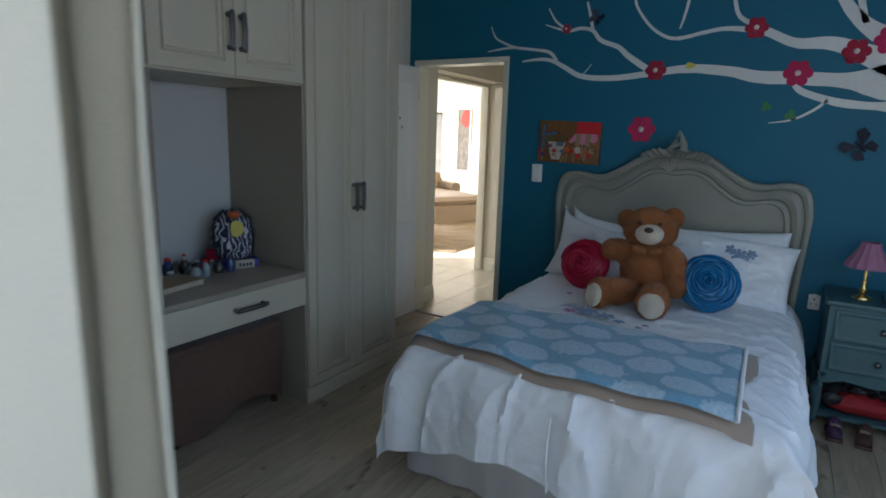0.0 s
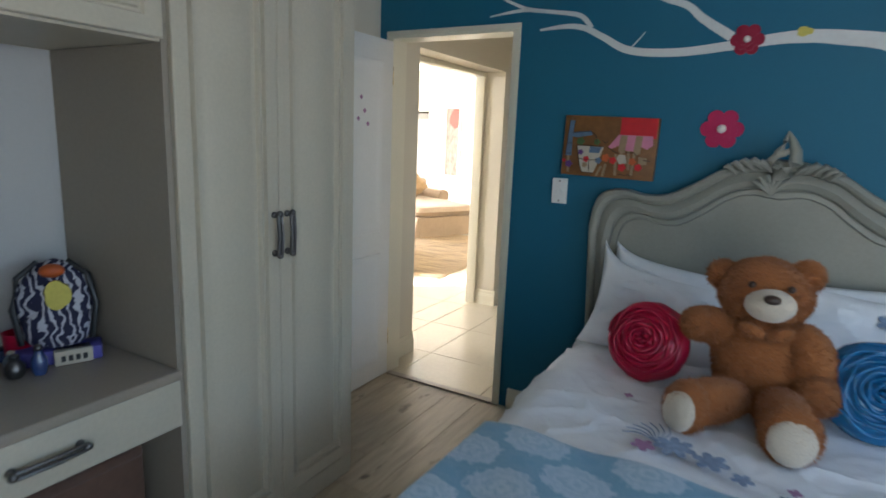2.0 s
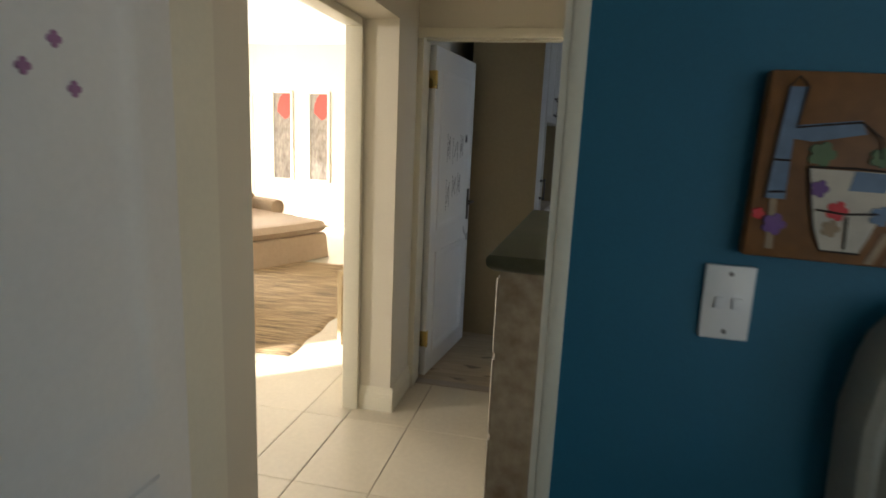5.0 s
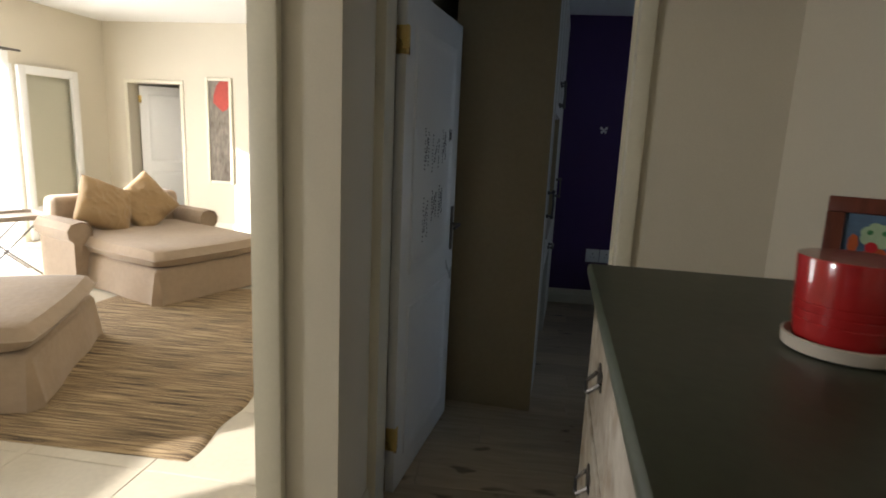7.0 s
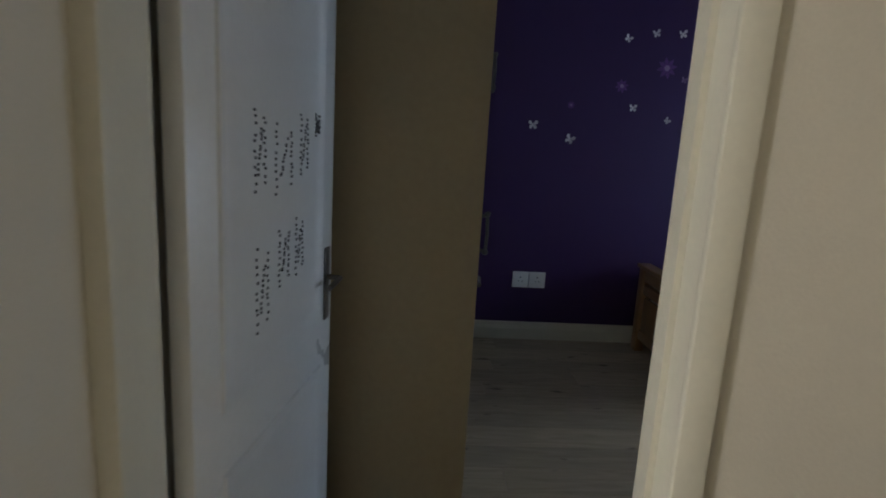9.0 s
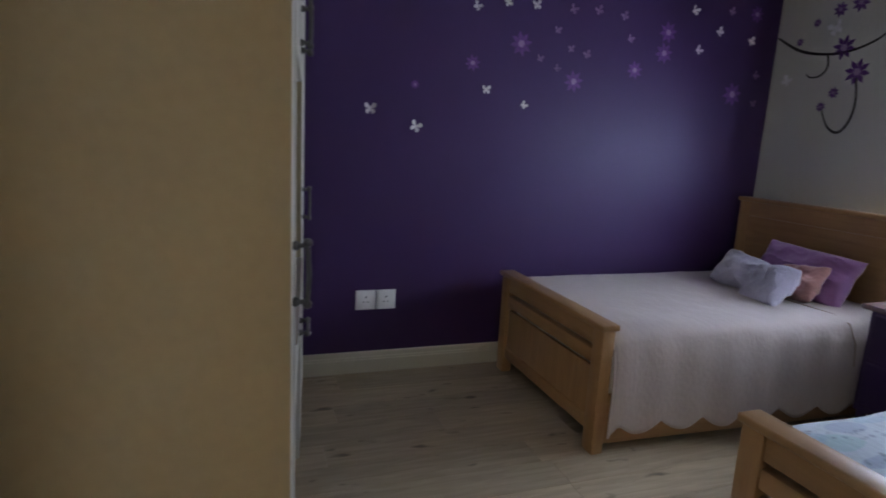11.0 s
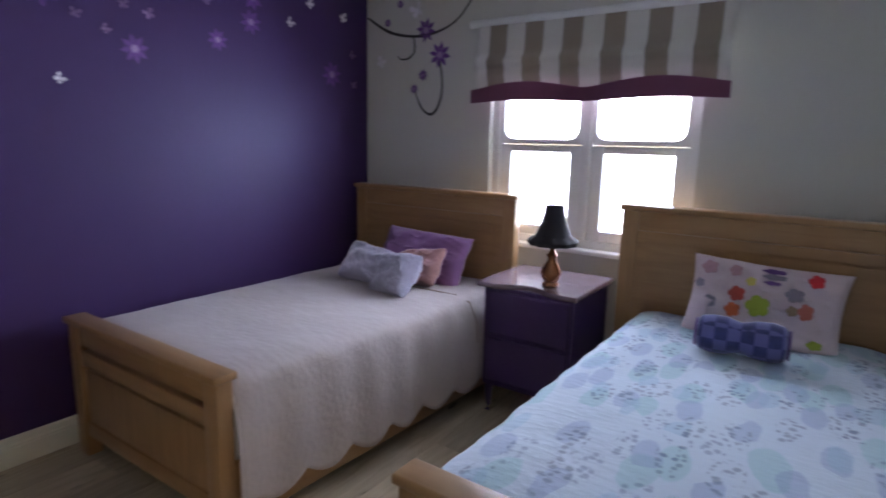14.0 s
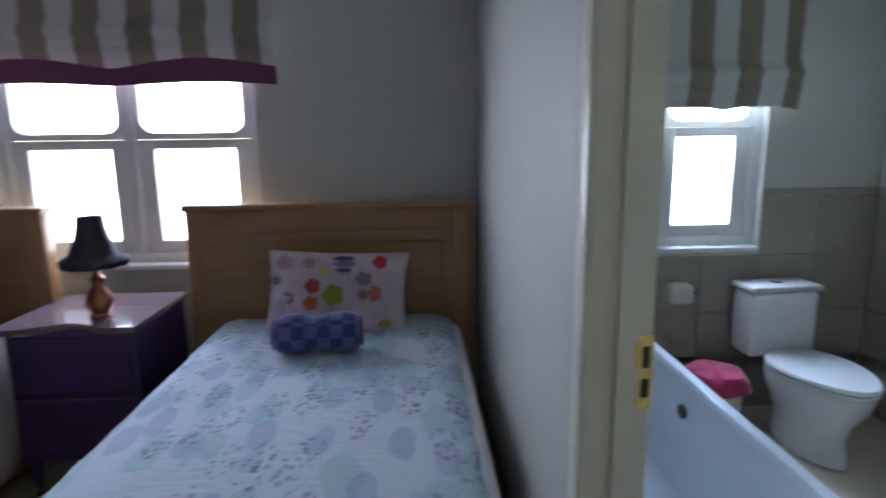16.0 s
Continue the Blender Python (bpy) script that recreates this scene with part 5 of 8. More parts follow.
for k in range(4):
    box(bm, -0.034 + 0.019 * k, -0.0295, 0.012, -0.022 + 0.019 * k, -0.0285, 0.03)
part("lettering", bm, M_BLACK, bx, "dark unreadable lettering", smooth=False)
bk = thing("book", "thick cream-edged book lying on the vanity", "book", pose(-1.55, 1.75, 0.766, 0, 0, 8))
bm = bmesh.new()
box(bm, -0.085, -0.115, 0.003, 0.08, 0.115, 0.027)
part("pages", bm, M_C_CREAM, bk, smooth=False)
bm = bmesh.new()
box(bm, -0.09, -0.12, 0.0, 0.085, 0.12, 0.003)
box(bm, -0.09, -0.12, 0.027, 0.085, 0.12, 0.031)
box(bm, -0.093, -0.12, 0.0, -0.09, 0.12, 0.031)
part("cover", bm, M_C_TAN, bk, smooth=False)
M_JAR = mat("grey_glass_beads", (0.25, 0.30, 0.33), 0.12, 0.3, 60, 12, 0.1, coat=0.5)
M_JAR_BLUE = mat("dark_blue_glass", (0.04, 0.07, 0.20), 0.1, 0.3, 60, 12, 0.1, coat=0.6)
M_JAR_DARK = mat("smoky_dark_glass", (0.05, 0.045, 0.06), 0.1, 0.3, 60, 12, 0.1, coat=0.6)
rnd = random.Random(5)
jars = ((-1.80, 1.80), (-1.77, 1.88), (-1.74, 1.95), (-1.70, 1.86), (-1.66, 1.93), (-1.68, 2.01), (-1.76, 2.04), (-1.63, 2.07), (-1.72, 1.77), (-1.61, 1.98), (-1.66, 1.82), (-1.79, 2.11), (-1.82, 1.93), (-1.81, 2.0), (-1.72, 2.10), (-1.58, 1.90), (-1.60, 2.12), (-1.75, 1.70), (-1.68, 1.74), (-1.83, 1.74))
for k, (jx, jy) in enumerate(jars):
    r, h = rnd.uniform(0.018, 0.034), rnd.uniform(0.035, 0.085)
    o = thing("ornament", "small glass ornament jar crowded on the vanity", "ornament", pose(jx, jy, 0.766), group="ornaments on the vanity")
    bm = bmesh.new()
    lathe(bm, [(r * 0.7, 0), (r, h * 0.25), (r * 0.95, h * 0.55), (r * 0.5, h * 0.8), (r * 0.55, h * 0.9)], 16)
    part("jar", bm, (M_JAR, M_JAR_BLUE, M_METAL, M_JAR_DARK, M_JAR)[k % 5], o)
    bm = bmesh.new()
    ellipsoid(bm, (0, 0, h * 0.97), (r * 0.55, r * 0.55, h * 0.14), None, 2)
    part("stopper", bm, (M_METAL, M_C_RED, M_C_CREAM, M_BLACK)[k % 4], o)
bm = bmesh.new()
lathe(bm, [(0.03, 0), (0.036, 0.01), (0.042, 0.09), (0.038, 0.09), (0.03, 0.012)], 18)
single("beaker", bm, M_RED_SATIN, "dark red glass beaker on the vanity", "cup", pose(-1.76, 2.14, 0.766))

# curtain at the garden door
cu = thing("curtain", "cream lined curtain drawn aside in folds at the garden door", "curtain")
bm = bmesh.new()


def curtain_sheet(u, v):
    x = -0.52 + 0.655 * u
    z = 0.015 + 2.27 * v
    y = 0.63 + 0.030 * math.sin(u * 34 + 0.6 * math.sin(v * 3)) * (1 - 0.25 * v) + 0.01 * noise.noise(Vector((u * 8, v * 4, 0)))
    return (x + 0.01 * math.sin(v * 4 + u * 9), y, z)


grid(bm, 130, 20, curtain_sheet)
ob = part("cloth", bm, M_CURTAIN, cu)
ob.modifiers.new("thickness", "SOLIDIFY").thickness = 0.004
bm = bmesh.new()
tube(bm, [(-0.6, 0.63, 2.33), (2.28, 0.63, 2.33)], 0.016, 12)
part("rail", bm, M_METAL, cu, "dark curtain rail")
for bx_ in (-0.55, 2.2):
    bm = bmesh.new()
    tube(bm, [(bx_, 0.63, 2.33), (bx_, 0.452, 2.33)], 0.01, 8)
    part("bracket", bm, M_METAL, cu)
for k in range(12):
    bm = bmesh.new()
    tube(bm, [(-0.5 + 0.05 * k, 0.63 + 0.024 * math.cos(a), 2.33 + 0.024 * math.sin(a) - 0.008) for a in (j * math.pi / 5 for j in range(11))], 0.003, 6, False)
    part("ring", bm, M_METAL, cu)
# ---- hall ----
M_WORN = mat("worn_white_chest_paint", (0.5, 0.47, 0.41), 0.55, 0.3, 22, 5, 0.15, second=(0.2, 0.15, 0.1))
M_RED_GLAZE = mat("red_glazed_ceramic", (0.42, 0.02, 0.02), 0.18, 0.1, 30, 5, 0.02, coat=0.5)
M_SAUCER = mat("cream_glazed_ceramic", (0.62, 0.55, 0.45), 0.3, 0.08, 40, 5, 0.03)
M_MAHOG = wood_mat("red_brown_frame_wood", (0.17, 0.045, 0.025), (0.09, 0.022, 0.012), 0.35, (9, 9, 2), 4, 0.08)
M_RAWPINE = wood_mat("raw_pine_slats", (0.55, 0.44, 0.28), (0.4, 0.3, 0.17), 0.6, (9, 9, 2), 4, 0.1)

ch = thing("dresser", "tall worn white dresser with a dark green top", "chest of drawers", pose(-1.19, 5.866, 0, 0, 0, -2.3) @ pose(1.19, -5.866, 0))
bm = bmesh.new()
loops_sheet(bm, [[(-1.192 + i, 4.69 + i, z), (-0.60, 4.69 + i, z), (-0.60, 5.866 - i, z), (-1.192 + i, 5.866 - i, z)] for i, z in ((0.022, 1.140), (0.012, 1.146), (0.006, 1.152), (0.001, 1.160), (0.0, 1.172), (0.002, 1.181), (0.008, 1.187))])
part("top", bm, M_GREEN, ch, "worn dark green moulded top")
bm = bmesh.new()
box(bm, -1.155, 4.728, 0.07, -0.605, 5.83, 1.139)
part("body", bm, M_WORN, ch, smooth=False)
for zz in ((0.88, 1.11), (0.62, 0.86), (0.36, 0.60), (0.11, 0.34)):
    for y0 in ((4.755, 5.285) if zz[0] > 0.8 else (4.755,)):
        w = 0.52 if zz[0] > 0.8 else 1.05
        bm = bmesh.new()
        panelled(bm, w, zz[1] - zz[0], lambda a, b, c: (-1.155 - c, y0 + a, zz[0] + b), profile=((0, -0.002), (0, 0.010), (0.005, 0.014), (0.018, 0.014), (0.026, 0.009), (0.036, 0.009)))
        d = part("drawer_front", bm, M_WORN, ch)
        for f in ((0.5,) if w < 0.6 else (0.22, 0.78)):
            bm = bmesh.new()
            hy, hz = y0 + w * f, (zz[0] + zz[1]) / 2 + 0.01
            prism(bm, flower_outline(0.03, 5, 0.35, 30), 0.004, lambda a, b, c: (-1.164 - c, hy + a * 1.5, hz + b))
            tube(bm, [(-1.168, hy - 0.035, hz), (-1.19, hy - 0.03, hz - 0.022), (-1.192, hy, hz - 0.034), (-1.19, hy + 0.03, hz - 0.022), (-1.168, hy + 0.035, hz)], 0.0045, 8)
            part("handle", bm, M_METAL, d, "ornate dark metal drop handle")
for lx in (-1.12, -0.64):
    for ly in (4.768, 5.79):
        bm = bmesh.new()
        lathe(bm, [(0.026, 0), (0.036, 0.02), (0.036, 0.05), (0.028, 0.072)], 14, (lx, ly, 0))
        part("foot", bm, M_WORN, ch)

pot = thing("plant_pot", "empty red glazed pot standing in a cream saucer", "pot", pose(-0.85, 5.315, 1.188))
bm = bmesh.new()
lathe(bm, [(0.078, 0.0), (0.083, 0.003), (0.085, 0.022), (0.081, 0.024), (0.078, 0.01)], 40)
part("saucer", bm, M_SAUCER, pot, "cream ceramic saucer")
bm = bmesh.new()
prf = [(0.068, 0.012), (0.072, 0.03)]
for k in range(3):
    z = 0.05 + 0.014 * k
    prf += [(0.0735 + 0.0008 * k, z), (0.0722 + 0.0008 * k, z + 0.0015), (0.0738 + 0.0008 * k, z + 0.003)]
prf += [(0.079, 0.147), (0.078, 0.150)]
lathe(bm, prf, 44)
part("pot_wall", bm, M_RED_GLAZE, pot)
bm = bmesh.new()
lathe(bm, [(0.0785, 0.149), (0.0745, 0.1495), (0.069, 0.04), (0.0, 0.035)], 44)
part("inside", bm, M_SAUCER, pot, "cream glazed inside")

fr = thing("photo_frame", "red-brown wooden frame with a child's drawing", "picture frame", pose(-0.668, 5.60, 1.188, -12, 0, -24) @ Matrix.Scale(0.86, 4))
bm = bmesh.new()
for a0, b0, a1, b1 in ((-0.105, 0, 0.105, 0.038), (-0.105, 0.222, 0.105, 0.26), (-0.105, 0.038, -0.067, 0.222), (0.067, 0.038, 0.105, 0.222)):
    soft_box(bm, a0, -0.012, b0, a1, 0.008, b1, 0.003)
part("moulding", bm, M_MAHOG, fr)
bm = bmesh.new()
box(bm, -0.068, 0.0, 0.037, 0.068, 0.004, 0.223)
part("drawing", bm, M_C_BLUE, fr, "blue painted ground", smooth=False)
M_MINT = mat("mint_poster_paint", (0.42, 0.56, 0.36), 0.6, 0.15, 60, 8, 0.1)
for (x, z, r, mt, st) in ((0.0, 0.11, 0.03, M_C_ORANGE, 1.3), (-0.044, 0.15, 0.011, M_C_ORANGE, 2.2), (0.044, 0.15, 0.011, M_C_ORANGE, 2.2), (0.0, 0.172, 0.034, M_MINT, 0.95)):
    bm = bmesh.new()
    prism(bm, [(x + a, z + b * st) for a, b in flower_outline(r, 7, 0.12, 28)], 0.002, lambda a, b, c: (a, -0.0005 - c, b))
    part("painted_blob", bm, mt, fr)
for x, z, r, mt in ((-0.008, 0.145, 0.013, M_C_RED), (-0.014, 0.18, 0.006, M_LEAF), (0.014, 0.18, 0.006, M_LEAF)):
    bm = bmesh.new()
    prism(bm, [(x + a, z + b) for a, b in flower_outline(r, 7, 0.1, 20)], 0.002, lambda a, b, c: (a, -0.0026 - c, b))
    part("painted_mark", bm, mt, fr)
bm = bmesh.new()
soft_box(bm, -0.015, 0.008, 0.0, 0.015, 0.014, 0.2, 0.002)
part("strut", bm, M_MAHOG, fr)

ea = thing("mini_easel", "small raw pine easel leaning on the dresser top", "easel", pose(-0.862, 4.985, 1.188, 0, 0, -20))
for x0, x1 in ((-0.034, 0.028), (0.012, 0.056)):
    bm = bmesh.new()
    tube(bm, [(x0, -0.045, 0.011), (x1, 0.035, 0.215)], 0.013, 4)
    part("leg", bm, M_RAWPINE, ea)
bm = bmesh.new()
tube(bm, [(0.075, 0.11, 0.009), (0.045, 0.042, 0.20)], 0.010, 4)
part("back_leg", bm, M_RAWPINE, ea)
bm = bmesh.new()
tube(bm, [(0.024, 0.02, 0.205), (0.062, 0.05, 0.212)], 0.016, 6)
part("head", bm, M_RAWPINE, ea)
st = thing("flower_stem", "tall cream artificial flower on a thin wooden stem", "flower", pose(-0.755, 5.20, 1.188))
bm = bmesh.new()
tube(bm, [(0, 0, 0.0), (0.004, 0, 0.2), (0.0, 0.002, 0.37)], 0.004, 8)
part("stem", bm, M_RAWPINE, st)
bm = bmesh.new()
soft_box(bm, -0.03, -0.03, 0, 0.03, 0.03, 0.012, 0.003)
part("foot", bm, M_RAWPINE, st)
bm = bmesh.new()
box(bm, -0.03, -0.006, 0.225, 0.03, 0.0, 0.25)
part("tag", bm, M_PLASTIC, st, "white paper tag", smooth=False)
M_DRIED = mat("dried_cream_petal", (0.50, 0.42, 0.24), 0.8, 0.3, 120, 20, 0.2)
M_SEED = mat("brown_seed_husk", (0.13, 0.085, 0.03), 0.8, 0.3, 120, 20, 0.2)
rng = random.Random(31)
for k in range(26):
    a, h = k * 2.4, k / 25
    r = 0.013 * math.sin(math.pi * (0.12 + 0.8 * h)) + 0.003
    bm = bmesh.new()
    ellipsoid(bm, (r * math.cos(a), r * math.sin(a), 0.335 + 0.055 * h), (0.007 + 0.005 * rng.random(), 0.007 + 0.004 * rng.random(), 0.008), None, 2, 0.35)
    part("petal", bm, M_SEED if k % 4 == 1 else M_DRIED, st)
for dx, z in ((0.006, 0.405), (0.009, 0.421)):
    bm = bmesh.new()
    ellipsoid(bm, (dx, 0, z), (0.003, 0.003, 0.004), None, 1, 0.2)
    part("seed", bm, M_SEED, st)
bm = bmesh.new()
tube(bm, [(0.002, 0, 0.37), (0.006, 0, 0.405), (0.009, 0, 0.422)], 0.0012, 5)
part("twig", bm, M_SEED, st)

skirting("baseboard_hall_left_near", HL, 4.30, HL, 4.603, (1, 0), M_TRIM, "cream skirting in the hall", 0.135)
skirting("baseboard_hall_pillar", HL, 5.975, HL, HE, (1, 0), M_TRIM, "cream skirting on the pillar", 0.135)
skirting("baseboard_pillar_end", -2.10, 5.971, HL + 0.018, 5.971, (0, -1), M_TRIM, "cream skirting round the pillar end", 0.135)
skirting("baseboard_hall_end", -1.0, HE, -0.58, HE, (0, -1), M_TRIM, "cream skirting on the hall end wall", 0.135)
skirting("baseboard_hall_right", -0.58, 4.30, -0.58, HE, (-1, 0), M_TRIM, "cream skirting behind the dresser", 0.135)
architrave("trim_far_bedroom_door", -1.865, -1.055, 2.032, HE, -1, 0.05, M_TRIM, "cream moulded frame of the far bedroom doorway", 0.016)
architrave("trim_far_bedroom_door_inside", -1.865, -1.055, 2.032, PW, 1, 0.05, M_TRIM, "cream moulded door frame inside the bedroom", 0.014)
bm = bmesh.new()
box(bm, -1.881, HE - 0.001, 0, -1.866, PW + 0.001, 2.05)
box(bm, -1.054, HE - 0.001, 0, -1.039, PW + 0.001, 2.05)
box(bm, -1.866, HE - 0.001, 2.034, -1.054, PW + 0.001, 2.05)
box(bm, -1.066, HE + 0.05, 0, -1.0545, HE + 0.066, 2.033)
box(bm, -1.866, HE + 0.05, 2.022, -1.0665, HE + 0.066, 2.0335)
structure("trim_far_door_lining", bm, M_TRIM, "cream rebated lining of the far doorway", "door frame")
door2 = room_door("door_far_bedroom", "white panelled door standing open with dotted lettering", pose(-1.853, 6.490, 0, 0, 0, 82.8), w=0.79)
bm = bmesh.new()
soft_box(bm, -1.865, 6.375, 0.0, -1.055, 6.445, 0.008, 0.003)
structure("trim_threshold_far", bm, M_COUNTER, "low wooden threshold strip in the far doorway", "threshold")
bm = bmesh.new()
rnd = random.Random(11)
for cx, cz, w, h in ((0.27, 1.44, 0.05, 0.17), (0.40, 1.42, 0.10, 0.15), (0.53, 1.45, 0.05, 0.15), (0.28, 1.14, 0.06, 0.18), (0.40, 1.19, 0.06, 0.13), (0.50, 1.20, 0.05, 0.14), (0.63, 1.50, 0.03, 0.05)):
    for bar in range(3):
        for k in range(11):
            f = k / 10 - 0.5
            px = cx + w * (0.45 * (bar - 1) + (0.35 * f if bar == 1 else 0)) + rnd.uniform(-0.004, 0.004)
            pz = cz + h * f * (1.0, 0.55, 0.8)[bar] + rnd.uniform(-0.004, 0.004)
            tube(bm, [(px, -0.0200, pz), (px, -0.0262, pz)], 0.0036, 6)
tagged(part("dotted_lettering", bm, M_BLACK, door2, "dark dotted lettering that cannot be read"), kind="stuff")
# frame of the living room opening
bm = bmesh.new()
for y0, y1 in ((4.607, 4.623), (5.93, 5.968)):
    soft_box(bm, -2.165, y0, 0, -2.075, y1, 2.058, 0.006)
soft_box(bm, -2.165, 4.624, 2.02, -2.075, 5.929, 2.058, 0.006)
structure("trim_living_opening", bm, M_TRIM, "cream moulded frame of the living room opening", "door frame", smooth=40)

# ---- living room ----
def rug_mat():
    m = mat("woven_jute_rug", (0.36, 0.27, 0.16), 0.95, 0.2, 60, 3, 0.8, bump_dist=0.01, stretch=(1.0, 1.0, 1.0))
    n, l = m.node_tree.nodes, m.node_tree.links
    co, mp, g, rp = n.new("ShaderNodeTexCoord"), n.new("ShaderNodeMapping"), n.new("ShaderNodeTexNoise"), n.new("ShaderNodeValToRGB")
    mp.inputs["Scale"].default_value = (1.6, 95, 1)
    g.inputs["Scale"].default_value, g.inputs["Detail"].default_value = 1.4, 6
    e = rp.color_ramp.elements
    e[0].position, e[0].color = 0.41, (0.055, 0.037, 0.023, 1)
    e[1].position, e[1].color = 0.60, (0.52, 0.38, 0.21, 1)
    k = e.new(0.5)
    k.color = (0.29, 0.195, 0.10, 1)
    l.new(co.outputs["Object"], mp.inputs["Vector"])
    l.new(mp.outputs[0], g.inputs["Vector"])
    l.new(g.outputs["Fac"], rp.inputs["Fac"])
    l.new(rp.outputs["Color"], n["Principled BSDF"].inputs["Base Color"])
    b = [x for x in n if x.type == "BUMP"][0]
    l.new(g.outputs["Fac"], b.inputs["Height"])
    return m


M_RUG = rug_mat()
M_CUSH = mat("ochre_cushion_linen", (0.36, 0.235, 0.11), 0.9, 0.1, 300, 4, 0.3, sheen=0.3)
rg = thing("rug", "woven jute rug in sand and brown stripes", "rug", pose(-3.84, 7.86, 0.0, 0, 0, 2))
bm = bmesh.new()
# sheet with rounded, slightly uneven edge
grid(bm, 60, 60, lambda u, v: (-1.0 + 2.0 * u + 0.012 * math.sin(v * 40), -1.38 + 2.76 * v, 0.014 + 0.003 * noise.noise(Vector((u * 40, v * 40, 0))) - (0.013 if min(u, v, 1 - u, 1 - v) < 0.001 else 0)))
part("weave", bm, M_RUG, rg)


def chaise(label, m, mirror=1):
    """A loose-covered chaise with two rolled arms at its head; its foot points to -y."""
    s = thing("chaise_sofa", label, "sofa", m, group="linen chaises")
    w, l = 1.18, 1.75
    bm = bmesh.new()

    def skirt_fn(u, v):
        pts = [(-w / 2, l), (-w / 2, 0), (w / 2, 0), (w / 2, l), (-w / 2, l)]
        lens = [math.dist(pts[i], pts[i + 1]) for i in range(4)]
        s_ = u * sum(lens)
        i = 0
        while i < 3 and s_ > lens[i]:
            s_ -= lens[i]
            i += 1
        (ax, ay), (bx, by) = pts[i], pts[i + 1]
        f = s_ / lens[i]
        fl = 0.03 * (1 - v) + 0.008 * math.sin(u * 60) * (1 - v) + 0.03 * math.exp(-((min(f, 1 - f) * lens[i]) / 0.04) ** 2) * (1 - v)
        nx, ny = ((-1, 0), (0, -1), (1, 0), (0, 1))[i]
        return (ax + (bx - ax) * f + nx * fl, ay + (by - ay) * f + ny * fl, 0.012 + 0.27 * v)
    grid(bm, 140, 8, skirt_fn)
    part("skirt", bm, M_SOFA, s)
    bm = bmesh.new()
    soft_box(bm, -w / 2 + 0.005, 0.005, 0.24, w / 2 - 0.005, l, 0.31, 0.03, 3)
    part("base", bm, M_SOFA, s)
    bm = bmesh.new()

    def seat(sg):
        def fn(u, v):
            a, b = 2 * u - 1, 2 * v - 1
            e = (max(0, 1 - abs(a) ** 9) * max(0, 1 - abs(b) ** 9)) ** 0.3
            a, b = a * (1 - 0.045 * b * b), b * (1 - 0.035 * a * a)
            return (a * (w / 2 + 0.035), l * 0.45 + b * (l * 0.45 + 0.045), 0.385 + sg * 0.085 * e + 0.012 * noise.noise(Vector((a * 2, b * 2, 1))))
        return fn
    grid(bm, 30, 34, seat(1))
    grid(bm, 30, 34, seat(-1))
    bmesh.ops.remove_doubles(bm, verts=bm.verts[:], dist=0.001)
    st_ = part("seat_cushion", bm, M_SOFA, s)
    bm = bmesh.new()
    tube(bm, [((w / 2 + 0.037) * a * (1 - 0.045 * b * b), l * 0.45 + b * (1 - 0.035 * a * a) * (l * 0.45 + 0.047), 0.387) for a, b in [(-1, 1 - k / 5) for k in range(11)] + [(k / 5 - 1, -1) for k in range(1, 11)] + [(1, k / 5 - 1) for k in range(1, 11)]], 0.006, 6)
    part("piping", bm, M_SOFA, st_)
    bm = bmesh.new()
    soft_box(bm, -w / 2 - 0.05, l - 0.26, 0.02, w / 2 + 0.05, l, 0.78, 0.07, 5)
    part("backrest", bm, M_SOFA, s)
    for sg in (-1, 1):
        bm = bmesh.new()
        prof = [(0.0, 0.02), (0.0, 0.42), (-0.02, 0.47), (-0.02, 0.54), (0.02, 0.595), (0.09, 0.61), (0.16, 0.59), (0.20, 0.53), (0.19, 0.46), (0.15, 0.42), (0.15, 0.02)]
        loops_sheet(bm, [[(sg * (w / 2 - 0.02 + a * k + (1 - k) * 0.08), y, 0.3 + (b - 0.3) * k) for a, b in prof] for y, k in ((l - 0.72, 0.93), (l - 0.74, 0.98), (l - 0.70, 1.0), (l - 0.12, 1.0))])
        part("arm", bm, M_SOFA, s)
    return s


sa = chaise("sand linen chaise sofa with rolled arms and skirt", pose(-4.10, 9.05, 0, 0, 0, 67))
sb = chaise("second sand linen chaise with a rounded seat cushion", pose(-4.06, 7.29, 0, 0, 0, 116))
for k, (px, py, pz, rx, ry, rz) in enumerate(((-5.42, 9.32, 0.68, -26, 24, 60), (-5.27, 9.70, 0.68, -26, -34, 74))):
    bm = pillow_mesh(0.52, 0.5, 0.2, 0.8, 0.02, 7.7 + k)
    cc = single("scatter_cushion", bm, M_CUSH, "ochre linen scatter cushion leaning on the chaise", "cushion", pose(px, py, pz, rx, ry, rz), group="scatter cushions")

tt = thing("tray_table", "folding tray table with thin dark metal legs", "table", pose(-6.25, 8.95, 0, 0, 0, 62))
bm = bmesh.new()
soft_box(bm, -0.36, -0.25, 0.55, 0.36, 0.25, 0.565, 0.004)
for a0, b0, a1, b1 in ((-0.36, -0.25, 0.36, -0.24), (-0.36, 0.24, 0.36, 0.25), (-0.36, -0.24, -0.35, 0.24), (0.35, -0.24, 0.36, 0.24)):
    box(bm, a0, b0, 0.562, a1, b1, 0.595)
part("tray", bm, M_COUNTER, tt)
for sy in (-0.2, 0.2):
    for sx in (-1, 1):
        bm = bmesh.new()
        tube(bm, [(sx * 0.28, sy, 0.0), (-sx * 0.28, sy, 0.55)], 0.009, 8)
        part("leg", bm, M_METAL, tt)
bm = bmesh.new()
tube(bm, [(-0.28, -0.2, 0.15), (-0.28, 0.2, 0.15)], 0.006, 6)
part("stretcher", bm, M_METAL, tt)

